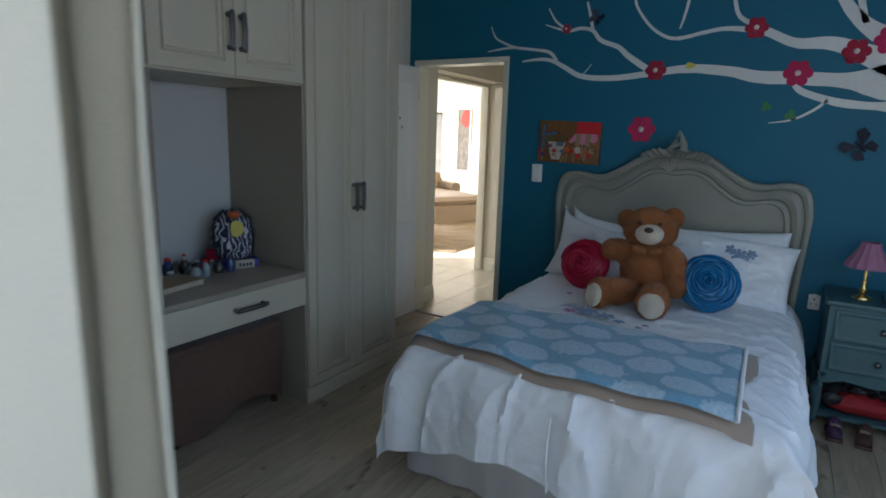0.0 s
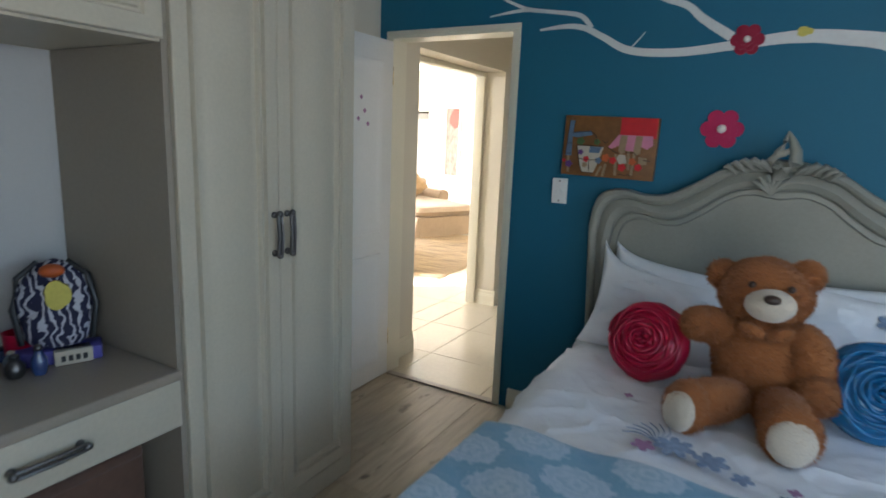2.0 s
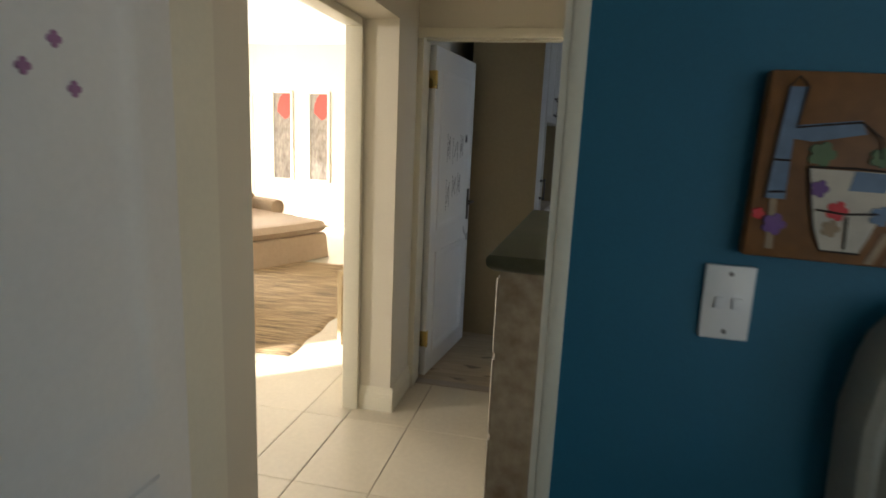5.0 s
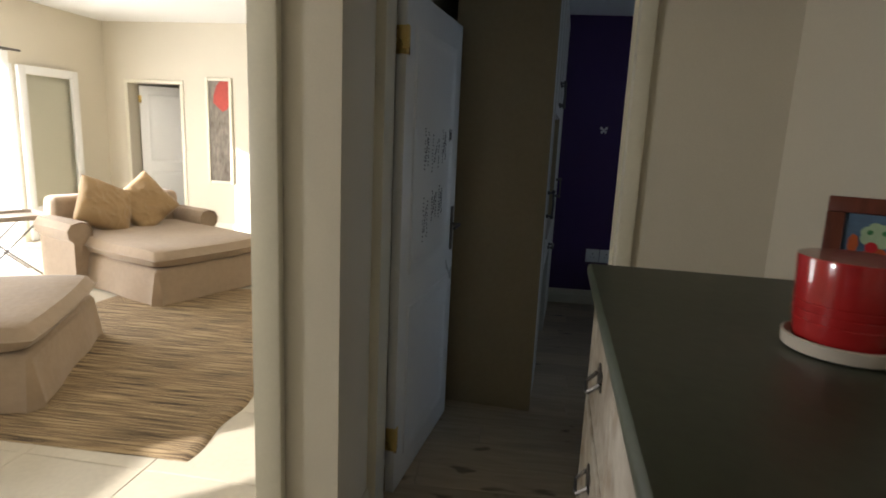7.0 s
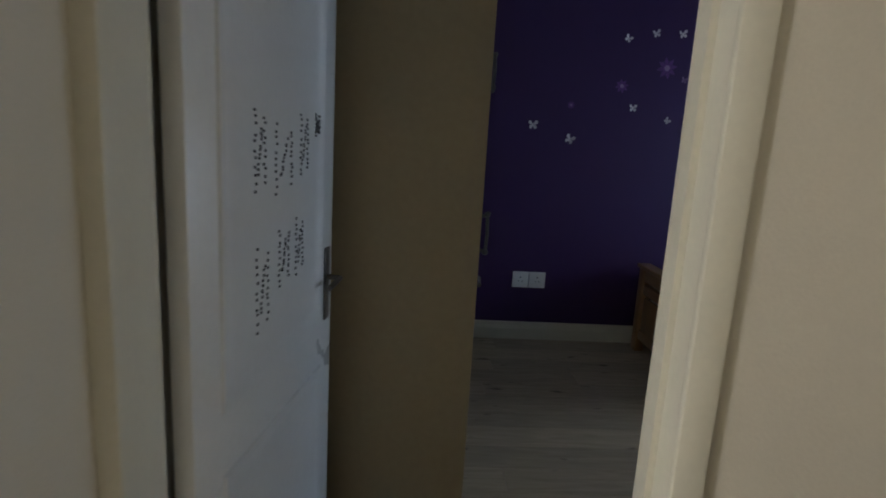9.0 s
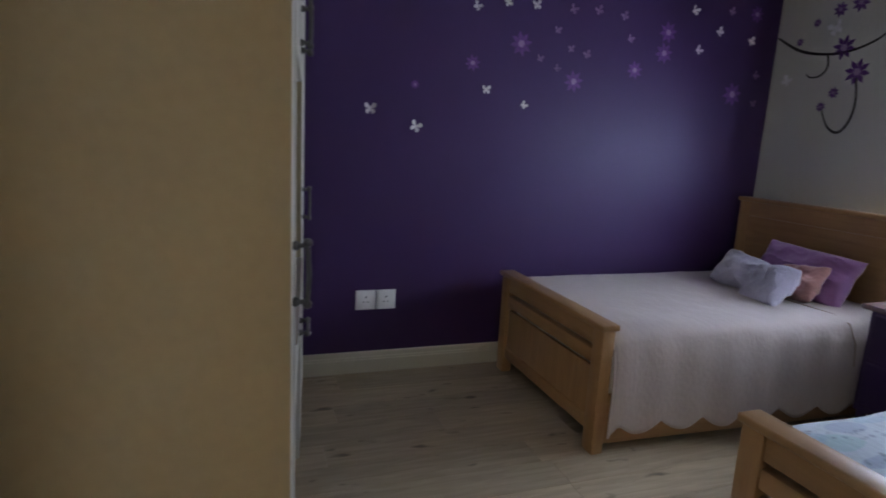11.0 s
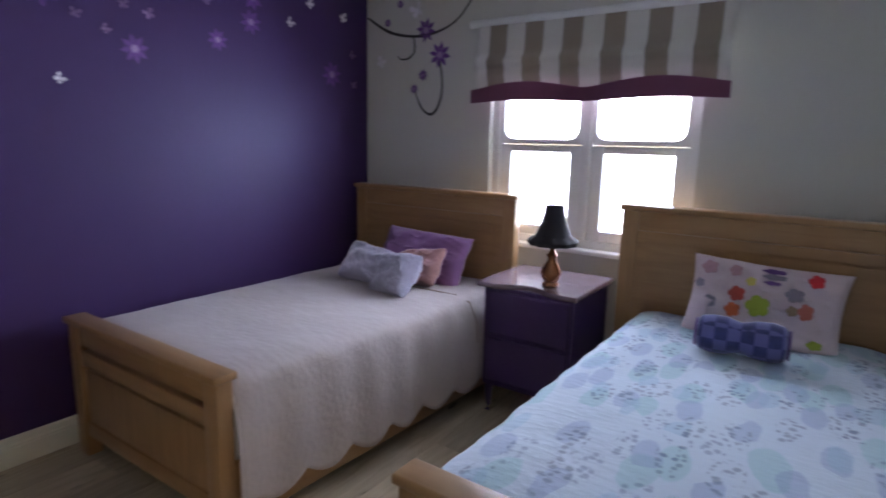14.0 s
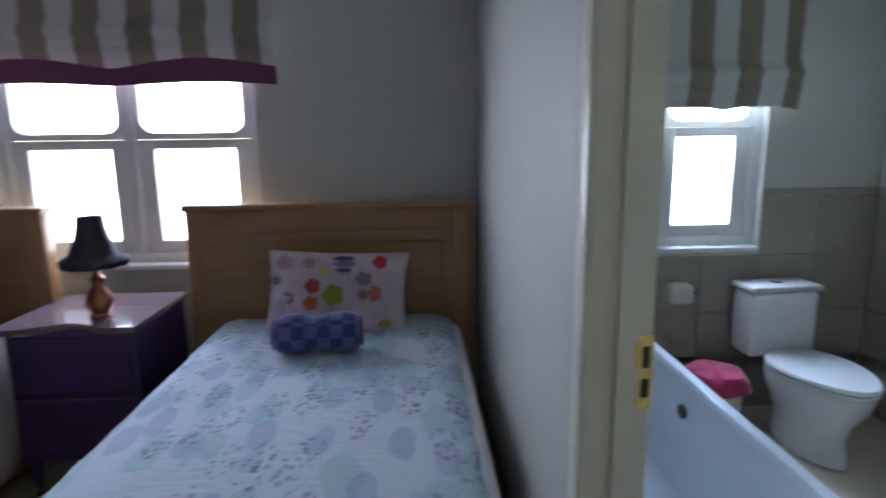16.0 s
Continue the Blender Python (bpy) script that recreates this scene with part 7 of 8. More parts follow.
# pine beds
def quilt_white():
    return mat("cream_quilted_bedspread", (0.53, 0.45, 0.42), 0.9, 0.05, 34, 4, 0.32, sheen=0.3, bump_dist=0.011, stretch=(1.3, 0.45, 1))


def leaf_quilt():
    """Pale quilt cotton printed with scattered oval leaves and dotted leaves."""
    m = mat("white_quilt_with_blue_leaf_print", (0.60, 0.68, 0.76), 0.9, 0.05, 34, 4, 0.45, sheen=0.2, bump_dist=0.009, stretch=(1.4, 0.5, 1))
    n, l = m.node_tree.nodes, m.node_tree.links
    b = n["Principled BSDF"]
    base = b.inputs["Base Color"].links[0].from_socket
    co, wob, add = n.new("ShaderNodeTexCoord"), n.new("ShaderNodeTexNoise"), n.new("ShaderNodeMixRGB")
    wob.inputs["Scale"].default_value, wob.inputs["Detail"].default_value = 6, 3
    add.blend_type = "ADD"
    add.inputs["Fac"].default_value = 0.06
    l.new(co.outputs["Object"], wob.inputs["Vector"])
    l.new(co.outputs["Object"], add.inputs["Color1"])
    l.new(wob.outputs["Color"], add.inputs["Color2"])

    def leaves(rot, scale, shift, size, keep):
        mp, vo, edge, sep, drop, mul = n.new("ShaderNodeMapping"), n.new("ShaderNodeTexVoronoi"), n.new("ShaderNodeMapRange"), n.new("ShaderNodeSeparateColor"), n.new("ShaderNodeMath"), n.new("ShaderNodeMath")
        mp.inputs["Rotation"].default_value, mp.inputs["Scale"].default_value, mp.inputs["Location"].default_value = (0, 0, radians(rot)), (1, 2.3, 0.0), (shift, shift * 1.7, 0)
        vo.voronoi_dimensions = "2D"
        vo.inputs["Scale"].default_value = scale
        edge.inputs["From Min"].default_value, edge.inputs["From Max"].default_value, edge.inputs["To Min"].default_value, edge.inputs["To Max"].default_value = size - 0.03, size + 0.03, 1, 0
        drop.operation, drop.inputs[1].default_value = "LESS_THAN", keep
        mul.operation = "MULTIPLY"
        l.new(add.outputs[0], mp.inputs["Vector"])
        l.new(mp.outputs[0], vo.inputs["Vector"])
        l.new(vo.outputs["Distance"], edge.inputs["Value"])
        l.new(vo.outputs["Color"], sep.inputs[0])
        l.new(sep.outputs[0], drop.inputs[0])
        l.new(edge.outputs[0], mul.inputs[0])
        l.new(drop.outputs[0], mul.inputs[1])
        return mul.outputs[0]

    def lay(base, fac, col, amount):
        am, mx = n.new("ShaderNodeMath"), n.new("ShaderNodeMix")
        am.operation, am.inputs[1].default_value, mx.data_type = "MULTIPLY", amount, "RGBA"
        l.new(fac, am.inputs[0])
        l.new(am.outputs[0], mx.inputs["Factor"])
        l.new(base, mx.inputs["A"])
        mx.inputs["B"].default_value = (*col, 1)
        return mx.outputs["Result"]

    for rot, scale, shift, size, keep, col, amount in ((38, 3.6, 0.0, 0.36, 0.7, (0.34, 0.56, 0.58), 0.62), (-32, 3.9, 2.3, 0.33, 0.6, (0.28, 0.36, 0.55), 0.5), (12, 4.2, 5.1, 0.32, 0.45, (0.33, 0.50, 0.62), 0.5)):
        base = lay(base, leaves(rot, scale, shift, size, keep), col, amount)
    dots, rp = n.new("ShaderNodeTexVoronoi"), n.new("ShaderNodeMapRange")
    dots.inputs["Scale"].default_value, dots.inputs["Randomness"].default_value = 36, 0.8
    rp.inputs["From Min"].default_value, rp.inputs["From Max"].default_value, rp.inputs["To Min"].default_value, rp.inputs["To Max"].default_value = 0.28, 0.50, 1, 0
    l.new(add.outputs[0], dots.inputs["Vector"])
    l.new(dots.outputs["Distance"], rp.inputs["Value"])
    for rot, scale, shift, keep, col in ((-20, 3.7, 7.7, 0.55, (0.05, 0.07, 0.18)), (48, 4.0, 9.9, 0.42, (0.09, 0.13, 0.28))):
        mul = n.new("ShaderNodeMath")
        mul.operation = "MULTIPLY"
        l.new(leaves(rot, scale, shift, 0.36, keep), mul.inputs[0])
        l.new(rp.outputs[0], mul.inputs[1])
        base = lay(base, mul.outputs[0], col, 0.48)
    l.new(base, b.inputs["Base Color"])
    return m


def pine_bed(label, y0, y1, near, far, foot):
    """A panelled pine bed, its head on the window wall; x runs from foot to head; foot: the footboard's x; near, far: how much the footboard stands in from the headboard's ends."""
    b = thing("pine_bed", label, "bed", pose(0, y0, 0), group="twin pine beds")
    w = y1 - y0
    for nm, x0, x1, a, c, top, rails in (("headboard", 2.055, 2.125, 0.0, w, 1.155, ((0.38, 0.47), (1.03, 1.131))), ("footboard", foot, foot + 0.065, near, w - far, 0.65, ((0.10, 0.17), (0.44, 0.51), (0.535, 0.626)))):
        lo, hi = (0.135, 0.415) if nm == "footboard" else (0.42, 1.06)
        bm = bmesh.new()
        soft_box(bm, x0 + 0.02, a + 0.086, lo, x1 - 0.02, c - 0.086, hi, 0.004)
        board = part(nm, bm, M_OAK_V, b)
        if nm == "headboard":
            bm = bmesh.new()
            panelled(bm, c - a - 0.172, 0.56, lambda p, q, d: (x0 + 0.02 - d + 0.001, a + 0.086 + p, 0.468 + q), profile=((0, 0), (0.0, 0.012), (0.045, 0.012), (0.055, 0.004), (0.07, 0.002)))
            part("panel_moulding", bm, M_OAK_Y, board)
        for p in (a, c - 0.085):
            bm = bmesh.new()
            soft_box(bm, x0, p, 0, x1, p + 0.085, top - 0.024, 0.005)
            part("post", bm, M_OAK_V, board)
        for r0, r1 in rails:
            bm = bmesh.new()
            soft_box(bm, x0 + 0.008, a + 0.085, r0, x1 - 0.008, c - 0.085, r1, 0.005)
            part("cross_rail", bm, M_OAK_Y, board)
        bm = bmesh.new()
        soft_box(bm, x0 - 0.016, a - 0.012, top - 0.024, x1 + 0.016, c + 0.012, top + 0.006, 0.008, 3)
        part("cap", bm, M_OAK_Y, board)
    for p, lean in ((near + 0.004, -near * 0.75), (w - far - 0.04, far * 0.75)):
        bm = bmesh.new()
        soft_box(bm, foot + 0.065, p, 0.05, 2.055, p + 0.028, 0.30, 0.004)
        for v in bm.verts:
            v.co.y += lean * (v.co.x - foot - 0.065) / (1.99 - foot)
        part("side_rail", bm, M_OAK, b)
    bm = bmesh.new()
    soft_box(bm, foot + 0.07, near + 0.04, 0.22, 2.05, w - far - 0.06, 0.585, 0.05, 4)
    part("mattress", bm, M_SHEET, b)
    return b


pine_bed("honey pine single bed against the purple wall", 8.432, 9.70, 0.105, 0.055, 0.122)
pine_bed("honey pine single bed beside the bathroom wall", 6.478, 7.80, 0.02, 0.115, 0.055)
M_QUILT = quilt_white()
M_LEAFQ = leaf_quilt()


def bedspread(label, y0, y1, material, near, far, seed, scallop, foot, skew=0.0):
    """A quilt hanging over one or both long sides; x from foot to head."""
    q = thing("bedspread", label, "bedspread")
    bm = bmesh.new()
    wide = y1 - y0

    def fn(u, v):
        x = foot + (2.035 - foot) * u
        near_y = y0 - skew * u
        w = wide + skew * u
        s = -near + v * (w + near + far)
        d = -s if s < 0 else (s - w if s > w else 0)
        sg = -1 if s < 0 else 1
        y = near_y + min(max(s, 0), w)
        e = min(max(s, 0), max(w - s, 0))
        lo = d * (1 + scallop * (abs(math.sin(x * 13)) - 0.6) * min(1, d / 0.3))
        z = 0.625 - lo - 0.03 * math.exp(-e / 0.04) - 0.03 * math.exp(-u / 0.02)
        if d:
            y += sg * (0.045 * (1 - math.exp(-d / 0.08)) + 0.007 * math.sin(x * 8 + seed + 2 * noise.noise(Vector((x * 2, seed, 0)))) * min(1, d / 0.2) + 0.003 * math.sin(x * 31))
        z += 0.007 * noise.noise(Vector((x * 3, y * 3, seed))) + 0.003 * noise.noise(Vector((x * 11, y * 10, seed)))
        return (x, y, z)
    grid(bm, 90, 70, fn)
    ob = part("quilt", bm, material, q)
    ob.modifiers.new("thickness", "SOLIDIFY").thickness = 0.008
    bm = bmesh.new()
    tube(bm, [fn(0, k / 60) for k in range(61)], 0.006, 8)
    part("binding", bm, material, q, "rolled edge binding")
    return q


bs = bedspread("cream quilted bedspread with a scalloped hem", 8.555, 9.67, M_QUILT, 0.47, 0.02, 1.0, 0.13, 0.192, 0.11)
bm = bmesh.new()
tube(bm, [(1.60, 9.3, 0.628), (1.615, 8.9, 0.629), (1.63, 8.56, 0.625), (1.63, 8.462, 0.598), (1.63, 8.415, 0.50), (1.635, 8.405, 0.38)], 0.004, 6)
part("seam", bm, M_BEIGE, bs, "raised brown seam")
bedspread("white quilt printed with blue and green leaves", 6.585, 7.665, M_LEAFQ, 0.10, 0.12, 4.0, 0.0, 0.125)

pm = mat("mauve_pillow_cotton", (0.30, 0.14, 0.32), 0.85, 0.1, 200, 4, 0.2, sheen=0.3)
pk = mat("peach_patterned_cotton", (0.48, 0.24, 0.22), 0.85, 0.25, 60, 12, 0.2, sheen=0.3)
fz = mat("lilac_fluffy_plush", (0.55, 0.52, 0.66), 0.95, 0.15, 130, 8, 0.9, sheen=0.6, bump_dist=0.012)
pillow("mauve cotton pillow leaning on the pine headboard", pose(1.86, 8.96, 0.755, -30, 3, -90 + 4), 0.62, 0.34, 0.16, 9.1, pm)
pillow("small peach patterned cushion before the mauve pillow", pose(1.73, 8.90, 0.715, -38, -10, -90 - 6), 0.36, 0.25, 0.12, 10.3, pk, name="cushion")
pillow("lilac fluffy cushion on the cream bedspread", pose(1.60, 9.18, 0.715, -40, 12, -90 + 16), 0.30, 0.25, 0.17, 11.7, fz, 0.6, "cushion")
pillow("pale lilac fluffy cushion in front", pose(1.50, 8.88, 0.712, -40, -8, -90 - 14), 0.30, 0.27, 0.15, 12.9, fz, 1.0, "cushion")
kp = pillow("white pillow printed with bright cartoon shapes", pose(1.92, 7.10, 0.765, -24, 2, -90), 0.64, 0.40, 0.15, 13.5, mat("pale_pink_printed_cotton", (0.62, 0.5, 0.52), 0.85, 0.06, 200, 4, 0.2, sheen=0.2))
M_LIME = mat("lime_fabric_print", (0.34, 0.42, 0.05), 0.85, 0.15, 120, 8, 0.1)
M_CORAL = mat("coral_fabric_print", (0.55, 0.16, 0.12), 0.85, 0.15, 120, 8, 0.1)
M_DUSTY = mat("dusty_pink_fabric_print", (0.46, 0.27, 0.29), 0.85, 0.2, 120, 8, 0.1)
M_ASH = mat("grey_violet_fabric_print", (0.27, 0.24, 0.29), 0.85, 0.2, 120, 8, 0.1)
for (px, pz, r, mt, st) in ((-0.19, 0.13, 0.032, M_C_RED, 1.0), (-0.03, 0.145, 0.012, M_C_PURPLE, 4.2), (-0.035, 0.12, 0.014, M_ASH, 3.6), (-0.03, 0.092, 0.010, M_C_PURPLE, 3.6), (0.053, 0.085, 0.022, M_YELLOW, 1.0),
                            (0.01, -0.02, 0.05, M_LIME, 1.0), (0.10, 0.02, 0.036, M_POPPY, 1.0), (0.105, -0.055, 0.034, M_C_ORANGE, 1.0), (-0.12, 0.055, 0.032, M_ASH, 1.2), (-0.12, -0.015, 0.024, M_C_TAN, 1.0), (-0.17, -0.01, 0.038, M_CORAL, 0.8),
                            (0.23, 0.125, 0.034, M_DUSTY, 1.1), (0.12, 0.125, 0.028, M_DUSTY, 1.0), (0.26, 0.045, 0.022, M_ASH, 1.0), (0.205, -0.035, 0.03, M_ASH, 1.0), (-0.22, -0.14, 0.02, M_LIME, 1.5)):
    bm = bmesh.new()
    # local pillow x runs against the room's y
    prism(bm, [(px + a * st, pz + b) for a, b in flower_outline(r, 5, 0.24, 30)], 0.004, lambda a, b, c: (-a, -0.030 - 0.055 * ((1 - (a / 0.33) ** 4) * (1 - (b / 0.21) ** 4)) ** 0.45 - c, b))
    part("printed_shape", bm, mt, kp)


def checked_cotton():
    """Indigo cotton woven in a soft irregular check."""
    m = mat("indigo_checked_cotton", (0.05, 0.055, 0.19), 0.85, 0.4, 60, 10, 0.3, second=(0.025, 0.028, 0.10), sheen=0.3)
    n, l = m.node_tree.nodes, m.node_tree.links
    b = n["Principled BSDF"]
    base = b.inputs["Base Color"].links[0].from_socket
    ck, co, mx = n.new("ShaderNodeTexChecker"), n.new("ShaderNodeTexCoord"), n.new("ShaderNodeMix")
    ck.inputs["Scale"].default_value = 21
    ck.inputs["Color1"].default_value, ck.inputs["Color2"].default_value = (0.8, 0.8, 0.8, 1), (0, 0, 0, 1)
    mx.data_type = "RGBA"
    l.new(co.outputs["Object"], ck.inputs["Vector"])
    l.new(ck.outputs["Fac"], mx.inputs["Factor"])
    l.new(base, mx.inputs["A"])
    mx.inputs["B"].default_value = (0.11, 0.11, 0.28, 1)
    l.new(mx.outputs["Result"], b.inputs["Base Color"])
    return m


bo = thing("bolster", "dark blue checked bolster cushion cinched at the middle", "cushion", pose(1.56, 7.13, 0.708, 0, 0, 90 + 5))
bm = bmesh.new()
prf = [(0.0, -0.165), (0.05, -0.163), (0.068, -0.152), (0.079, -0.11), (0.077, -0.055), (0.066, -0.018), (0.062, 0.0), (0.066, 0.018), (0.077, 0.055), (0.079, 0.11), (0.068, 0.152), (0.05, 0.163), (0.0, 0.165)]
lathe(bm, prf, 28)
for vtx in bm.verts:
    vtx.co = Vector((vtx.co.z, vtx.co.y, vtx.co.x))
part("roll", bm, checked_cotton(), bo)
for e in (-0.165, 0.165):
    bm = bmesh.new()
    tube(bm, [(e + 0.002 * math.copysign(1, e), 0.055 * math.cos(a), 0.055 * math.sin(a)) for a in (2 * math.pi * k / 16 for k in range(17))], 0.005, 6, False)
    part("piping", bm, M_C_PURPLE, bo)

# purple bedside cabinet and its lamp
M_PCAB = mat("dark_purple_cabinet_paint", (0.045, 0.018, 0.085), 0.45, 0.12, 60, 3, 0.08)
M_PTOP = mat("brown_violet_glossy_top", (0.17, 0.12, 0.13), 0.16, 0.15, 30, 4, 0.03, coat=0.4)
cb = thing("bedside_cabinet", "dark purple bedside cabinet with a glossy shaped top", "nightstand")
bm = bmesh.new()
n = 24
outl = [(2.13, 7.84), (2.13, 8.40)] + [(1.59 + 0.035 * math.sin(math.pi * k / n) ** 2 * 2 - 0.03 * math.sin(2 * math.pi * k / n) ** 2, 8.40 - 0.56 * k / n) for k in range(n + 1)]
loops_sheet(bm, [[(1.81 + (x - 1.81) * s, 8.12 + (y - 8.12) * s, z) for x, y in outl] for s, z in ((0.97, 0.712), (1.0, 0.718), (1.0, 0.732), (0.985, 0.74))])
part("top", bm, M_PTOP, cb, "glossy brown shaped top")
bm = bmesh.new()
box(bm, 1.635, 7.87, 0.16, 2.12, 8.37, 0.711)
part("body", bm, M_PCAB, cb, smooth=False)
for z0, z1 in ((0.45, 0.69), (0.19, 0.43)):
    bm = bmesh.new()
    panelled(bm, 0.46, z1 - z0, lambda a, b, c: (1.637 - c, 7.89 + a, z0 + b), profile=((0, 0), (0, 0.008), (0.004, 0.011), (0.014, 0.011)))
    part("drawer_front", bm, M_PCAB, cb)
for lx in (1.665, 2.09):
    for ly in (7.90, 8.34):
        bm = bmesh.new()
        tube(bm, [(lx, ly, 0.17), (lx - 0.012, ly, 0.1), (lx - 0.004, ly, 0.03), (lx - 0.014, ly, 0.0)], [0.026, 0.022, 0.014, 0.018], 10)
        part("leg", bm, M_PCAB, cb)
M_COPPER = mat("polished_copper_ceramic", (0.42, 0.17, 0.07), 0.15, 0.15, 30, 6, 0.02, metal=0.7, coat=0.4)
M_SHADE = mat("charcoal_lampshade", (0.03, 0.026, 0.03), 0.85, 0.15, 160, 6, 0.2)
lm = thing("table_lamp", "copper table lamp with a charcoal frilled shade", "lamp", pose(1.75, 8.05, 0.74))
bm = bmesh.new()
lathe(bm, [(0.042, 0), (0.045, 0.008), (0.036, 0.02), (0.05, 0.045), (0.054, 0.07), (0.042, 0.10), (0.026, 0.125), (0.022, 0.145), (0.03, 0.16), (0.016, 0.175), (0.012, 0.2)], 28)
part("base", bm, M_COPPER, lm, "shiny copper base")
bm = bmesh.new()
tube(bm, [(0.05 * math.cos(a), 0.05 * math.sin(a), 0.205 + 0.004 * math.sin(a * 2)) for a in (2 * math.pi * k / 20 for k in range(21))], 0.003, 6, False)
tube(bm, [(-0.05, 0, 0.205), (0.05, 0, 0.205)], 0.003, 6)
part("collar", bm, M_METAL, lm)
bm = bmesh.new()
lathe(bm, [(0.122, 0.215), (0.126, 0.235), (0.118, 0.245), (0.092, 0.26), (0.068, 0.32), (0.055, 0.37), (0.05, 0.415), (0.046, 0.414), (0.05, 0.37), (0.062, 0.32), (0.086, 0.26), (0.112, 0.24), (0.116, 0.218)], 56, wave=lambda a, i: 1 + (0.05 * math.sin(a * 11) if i < 3 or i > 10 else 0))
part("shade", bm, M_SHADE, lm, "charcoal cloth shade with a frilled rim")

# ---- bathroom ----
architrave("trim_bathroom_door", -0.425, 0.345, 2.032, PW, 1, 0.055, M_TRIM, "cream moulded frame of the bathroom doorway", 0.016)
bm = bmesh.new()
box(bm, -0.441, HE - 0.001, 0, -0.426, PW + 0.001, 2.05)
box(bm, 0.346, HE - 0.001, 0, 0.361, PW + 0.001, 2.05)
box(bm, -0.426, HE - 0.001, 2.034, 0.346, PW + 0.001, 2.05)
box(bm, 0.332, PW - 0.075, 0, 0.3455, PW - 0.045, 2.033)
structure("trim_bathroom_lining", bm, M_TRIM, "cream rebated lining of the bathroom doorway", "door frame")
kpz = thing("strike_plate", "brass strike plate let into the bathroom door frame", "strike plate", pose(0.346, PW - 0.10, 0.965))
bm = bmesh.new()
soft_box(bm, -0.002, -0.014, -0.005, 0.0, 0.012, 0.135, 0.0008, 1)
soft_box(bm, -0.002, 0.012, 0.075, 0.0, 0.026, 0.125, 0.0008, 1)
part("plate", bm, M_BRASS, kpz)
for z0, z1 in ((0.02, 0.055), (0.075, 0.115)):
    bm = bmesh.new()
    box(bm, -0.0028, -0.007, z0, -0.0021, 0.006, z1)
    part("slot", bm, M_BLACK, kpz, smooth=False)
M_WTILE = mat("warm_grey_wall_tile", (0.36, 0.32, 0.26), 0.25, 0.06, 40, 2, 0.03)
M_PORC = mat("white_porcelain", (0.76, 0.77, 0.78), 0.12, 0.03, 20, 2, 0.01, coat=0.4)
M_ACRYL = mat("white_acrylic", (0.70, 0.74, 0.80), 0.2, 0.03, 20, 2, 0.01)
tiles = thing("wall_tiles", "warm grey tiled dado under a tan border", "wall tiles", kind="structure")
bm = bmesh.new()
soft_box(bm, 0, 0.0015, 0.0015, 0.008, 0.2985, 0.2985, 0.0015, 1)
tile_me = finish(bm, "tile", M_WTILE, True)
for k in range(7):
    for j in range(4):
        y0, z0 = 4.39 + 0.3 * k, 0.3 * j - 0.06
        if z0 > 0.8 and y0 + 0.3 > 5.0 and y0 < 5.55:
            continue
        t = new("tile", tile_me)
        t.parent = tiles
        t.matrix_basis = pose(WX - 0.008, y0, max(z0, 0.0))
        if y0 + 0.3 > HE:
            t.scale = (1, (HE - 0.001 - y0) / 0.3, 1)
for k in range(9):
    for j in range(4):
        t = new("tile", tile_me)
        t.parent = tiles
        t.matrix_basis = pose(-0.46 + 0.3 * k + 0.299, 4.38, max(0.3 * j - 0.06, 0.0), 0, 0, 90)
bm = bmesh.new()
soft_box(bm, WX - 0.014, 4.39, 1.142, WX - 0.0005, 4.998, 1.178, 0.003)
soft_box(bm, -0.46, 4.381, 1.142, WX - 0.015, 4.394, 1.178, 0.003)
part("border", bm, M_COUNTER, tiles, "tan moulded tile border")

wc = thing("toilet", "white close-coupled toilet with its lid closed", "toilet", pose(WX - 0.01, 4.955, 0, 0, 0, 4))
bm = bmesh.new()
soft_box(bm, -0.19, -0.175, 0.36, -0.012, 0.175, 0.685, 0.025, 4)
part("cistern", bm, M_PORC, wc)
bm = bmesh.new()
soft_box(bm, -0.198, -0.184, 0.686, -0.008, 0.184, 0.72, 0.012, 3)
lid = part("cistern_lid", bm, M_PORC, wc)
bm = bmesh.new()
lathe(bm, [(0.03, 0.0), (0.03, 0.006), (0.02, 0.008)], 20, (-0.10, 0, 0.7195))
part("flush_button", bm, M_METAL, lid, "chrome flush button")


def oval(rx, ry, cx, z, n=36):
    return [(cx + rx * math.cos(2 * math.pi * k / n), ry * math.sin(2 * math.pi * k / n) * (1 - 0.12 * math.cos(2 * math.pi * k / n) * -1), z) for k in range(n)]


bm = bmesh.new()
loops_sheet(bm, [oval(0.21, 0.105, -0.41, 0.0), oval(0.215, 0.11, -0.41, 0.02), oval(0.20, 0.10, -0.40, 0.12), oval(0.215, 0.13, -0.41, 0.20), oval(0.25, 0.17, -0.43, 0.28), oval(0.265, 0.185, -0.435, 0.345), oval(0.26, 0.18, -0.435, 0.362)])
part("bowl", bm, M_PORC, wc)
bm = bmesh.new()
loops_sheet(bm, [oval(0.262, 0.183, -0.445, 0.364), oval(0.268, 0.188, -0.445, 0.37), oval(0.268, 0.188, -0.445, 0.38), oval(0.262, 0.183, -0.445, 0.384)])
part("seat", bm, M_PORC, wc)
bm = bmesh.new()
loops_sheet(bm, [oval(0.264, 0.184, -0.445, 0.387), oval(0.27, 0.19, -0.445, 0.395), oval(0.264, 0.184, -0.445, 0.407), oval(0.22, 0.15, -0.445, 0.412)])
part("lid", bm, M_PORC, wc)
tub = thing("bathtub", "white acrylic bathtub along the bathroom wall", "bathtub", Matrix.Diagonal((1, 1, 0.955, 1)))
bm = bmesh.new()


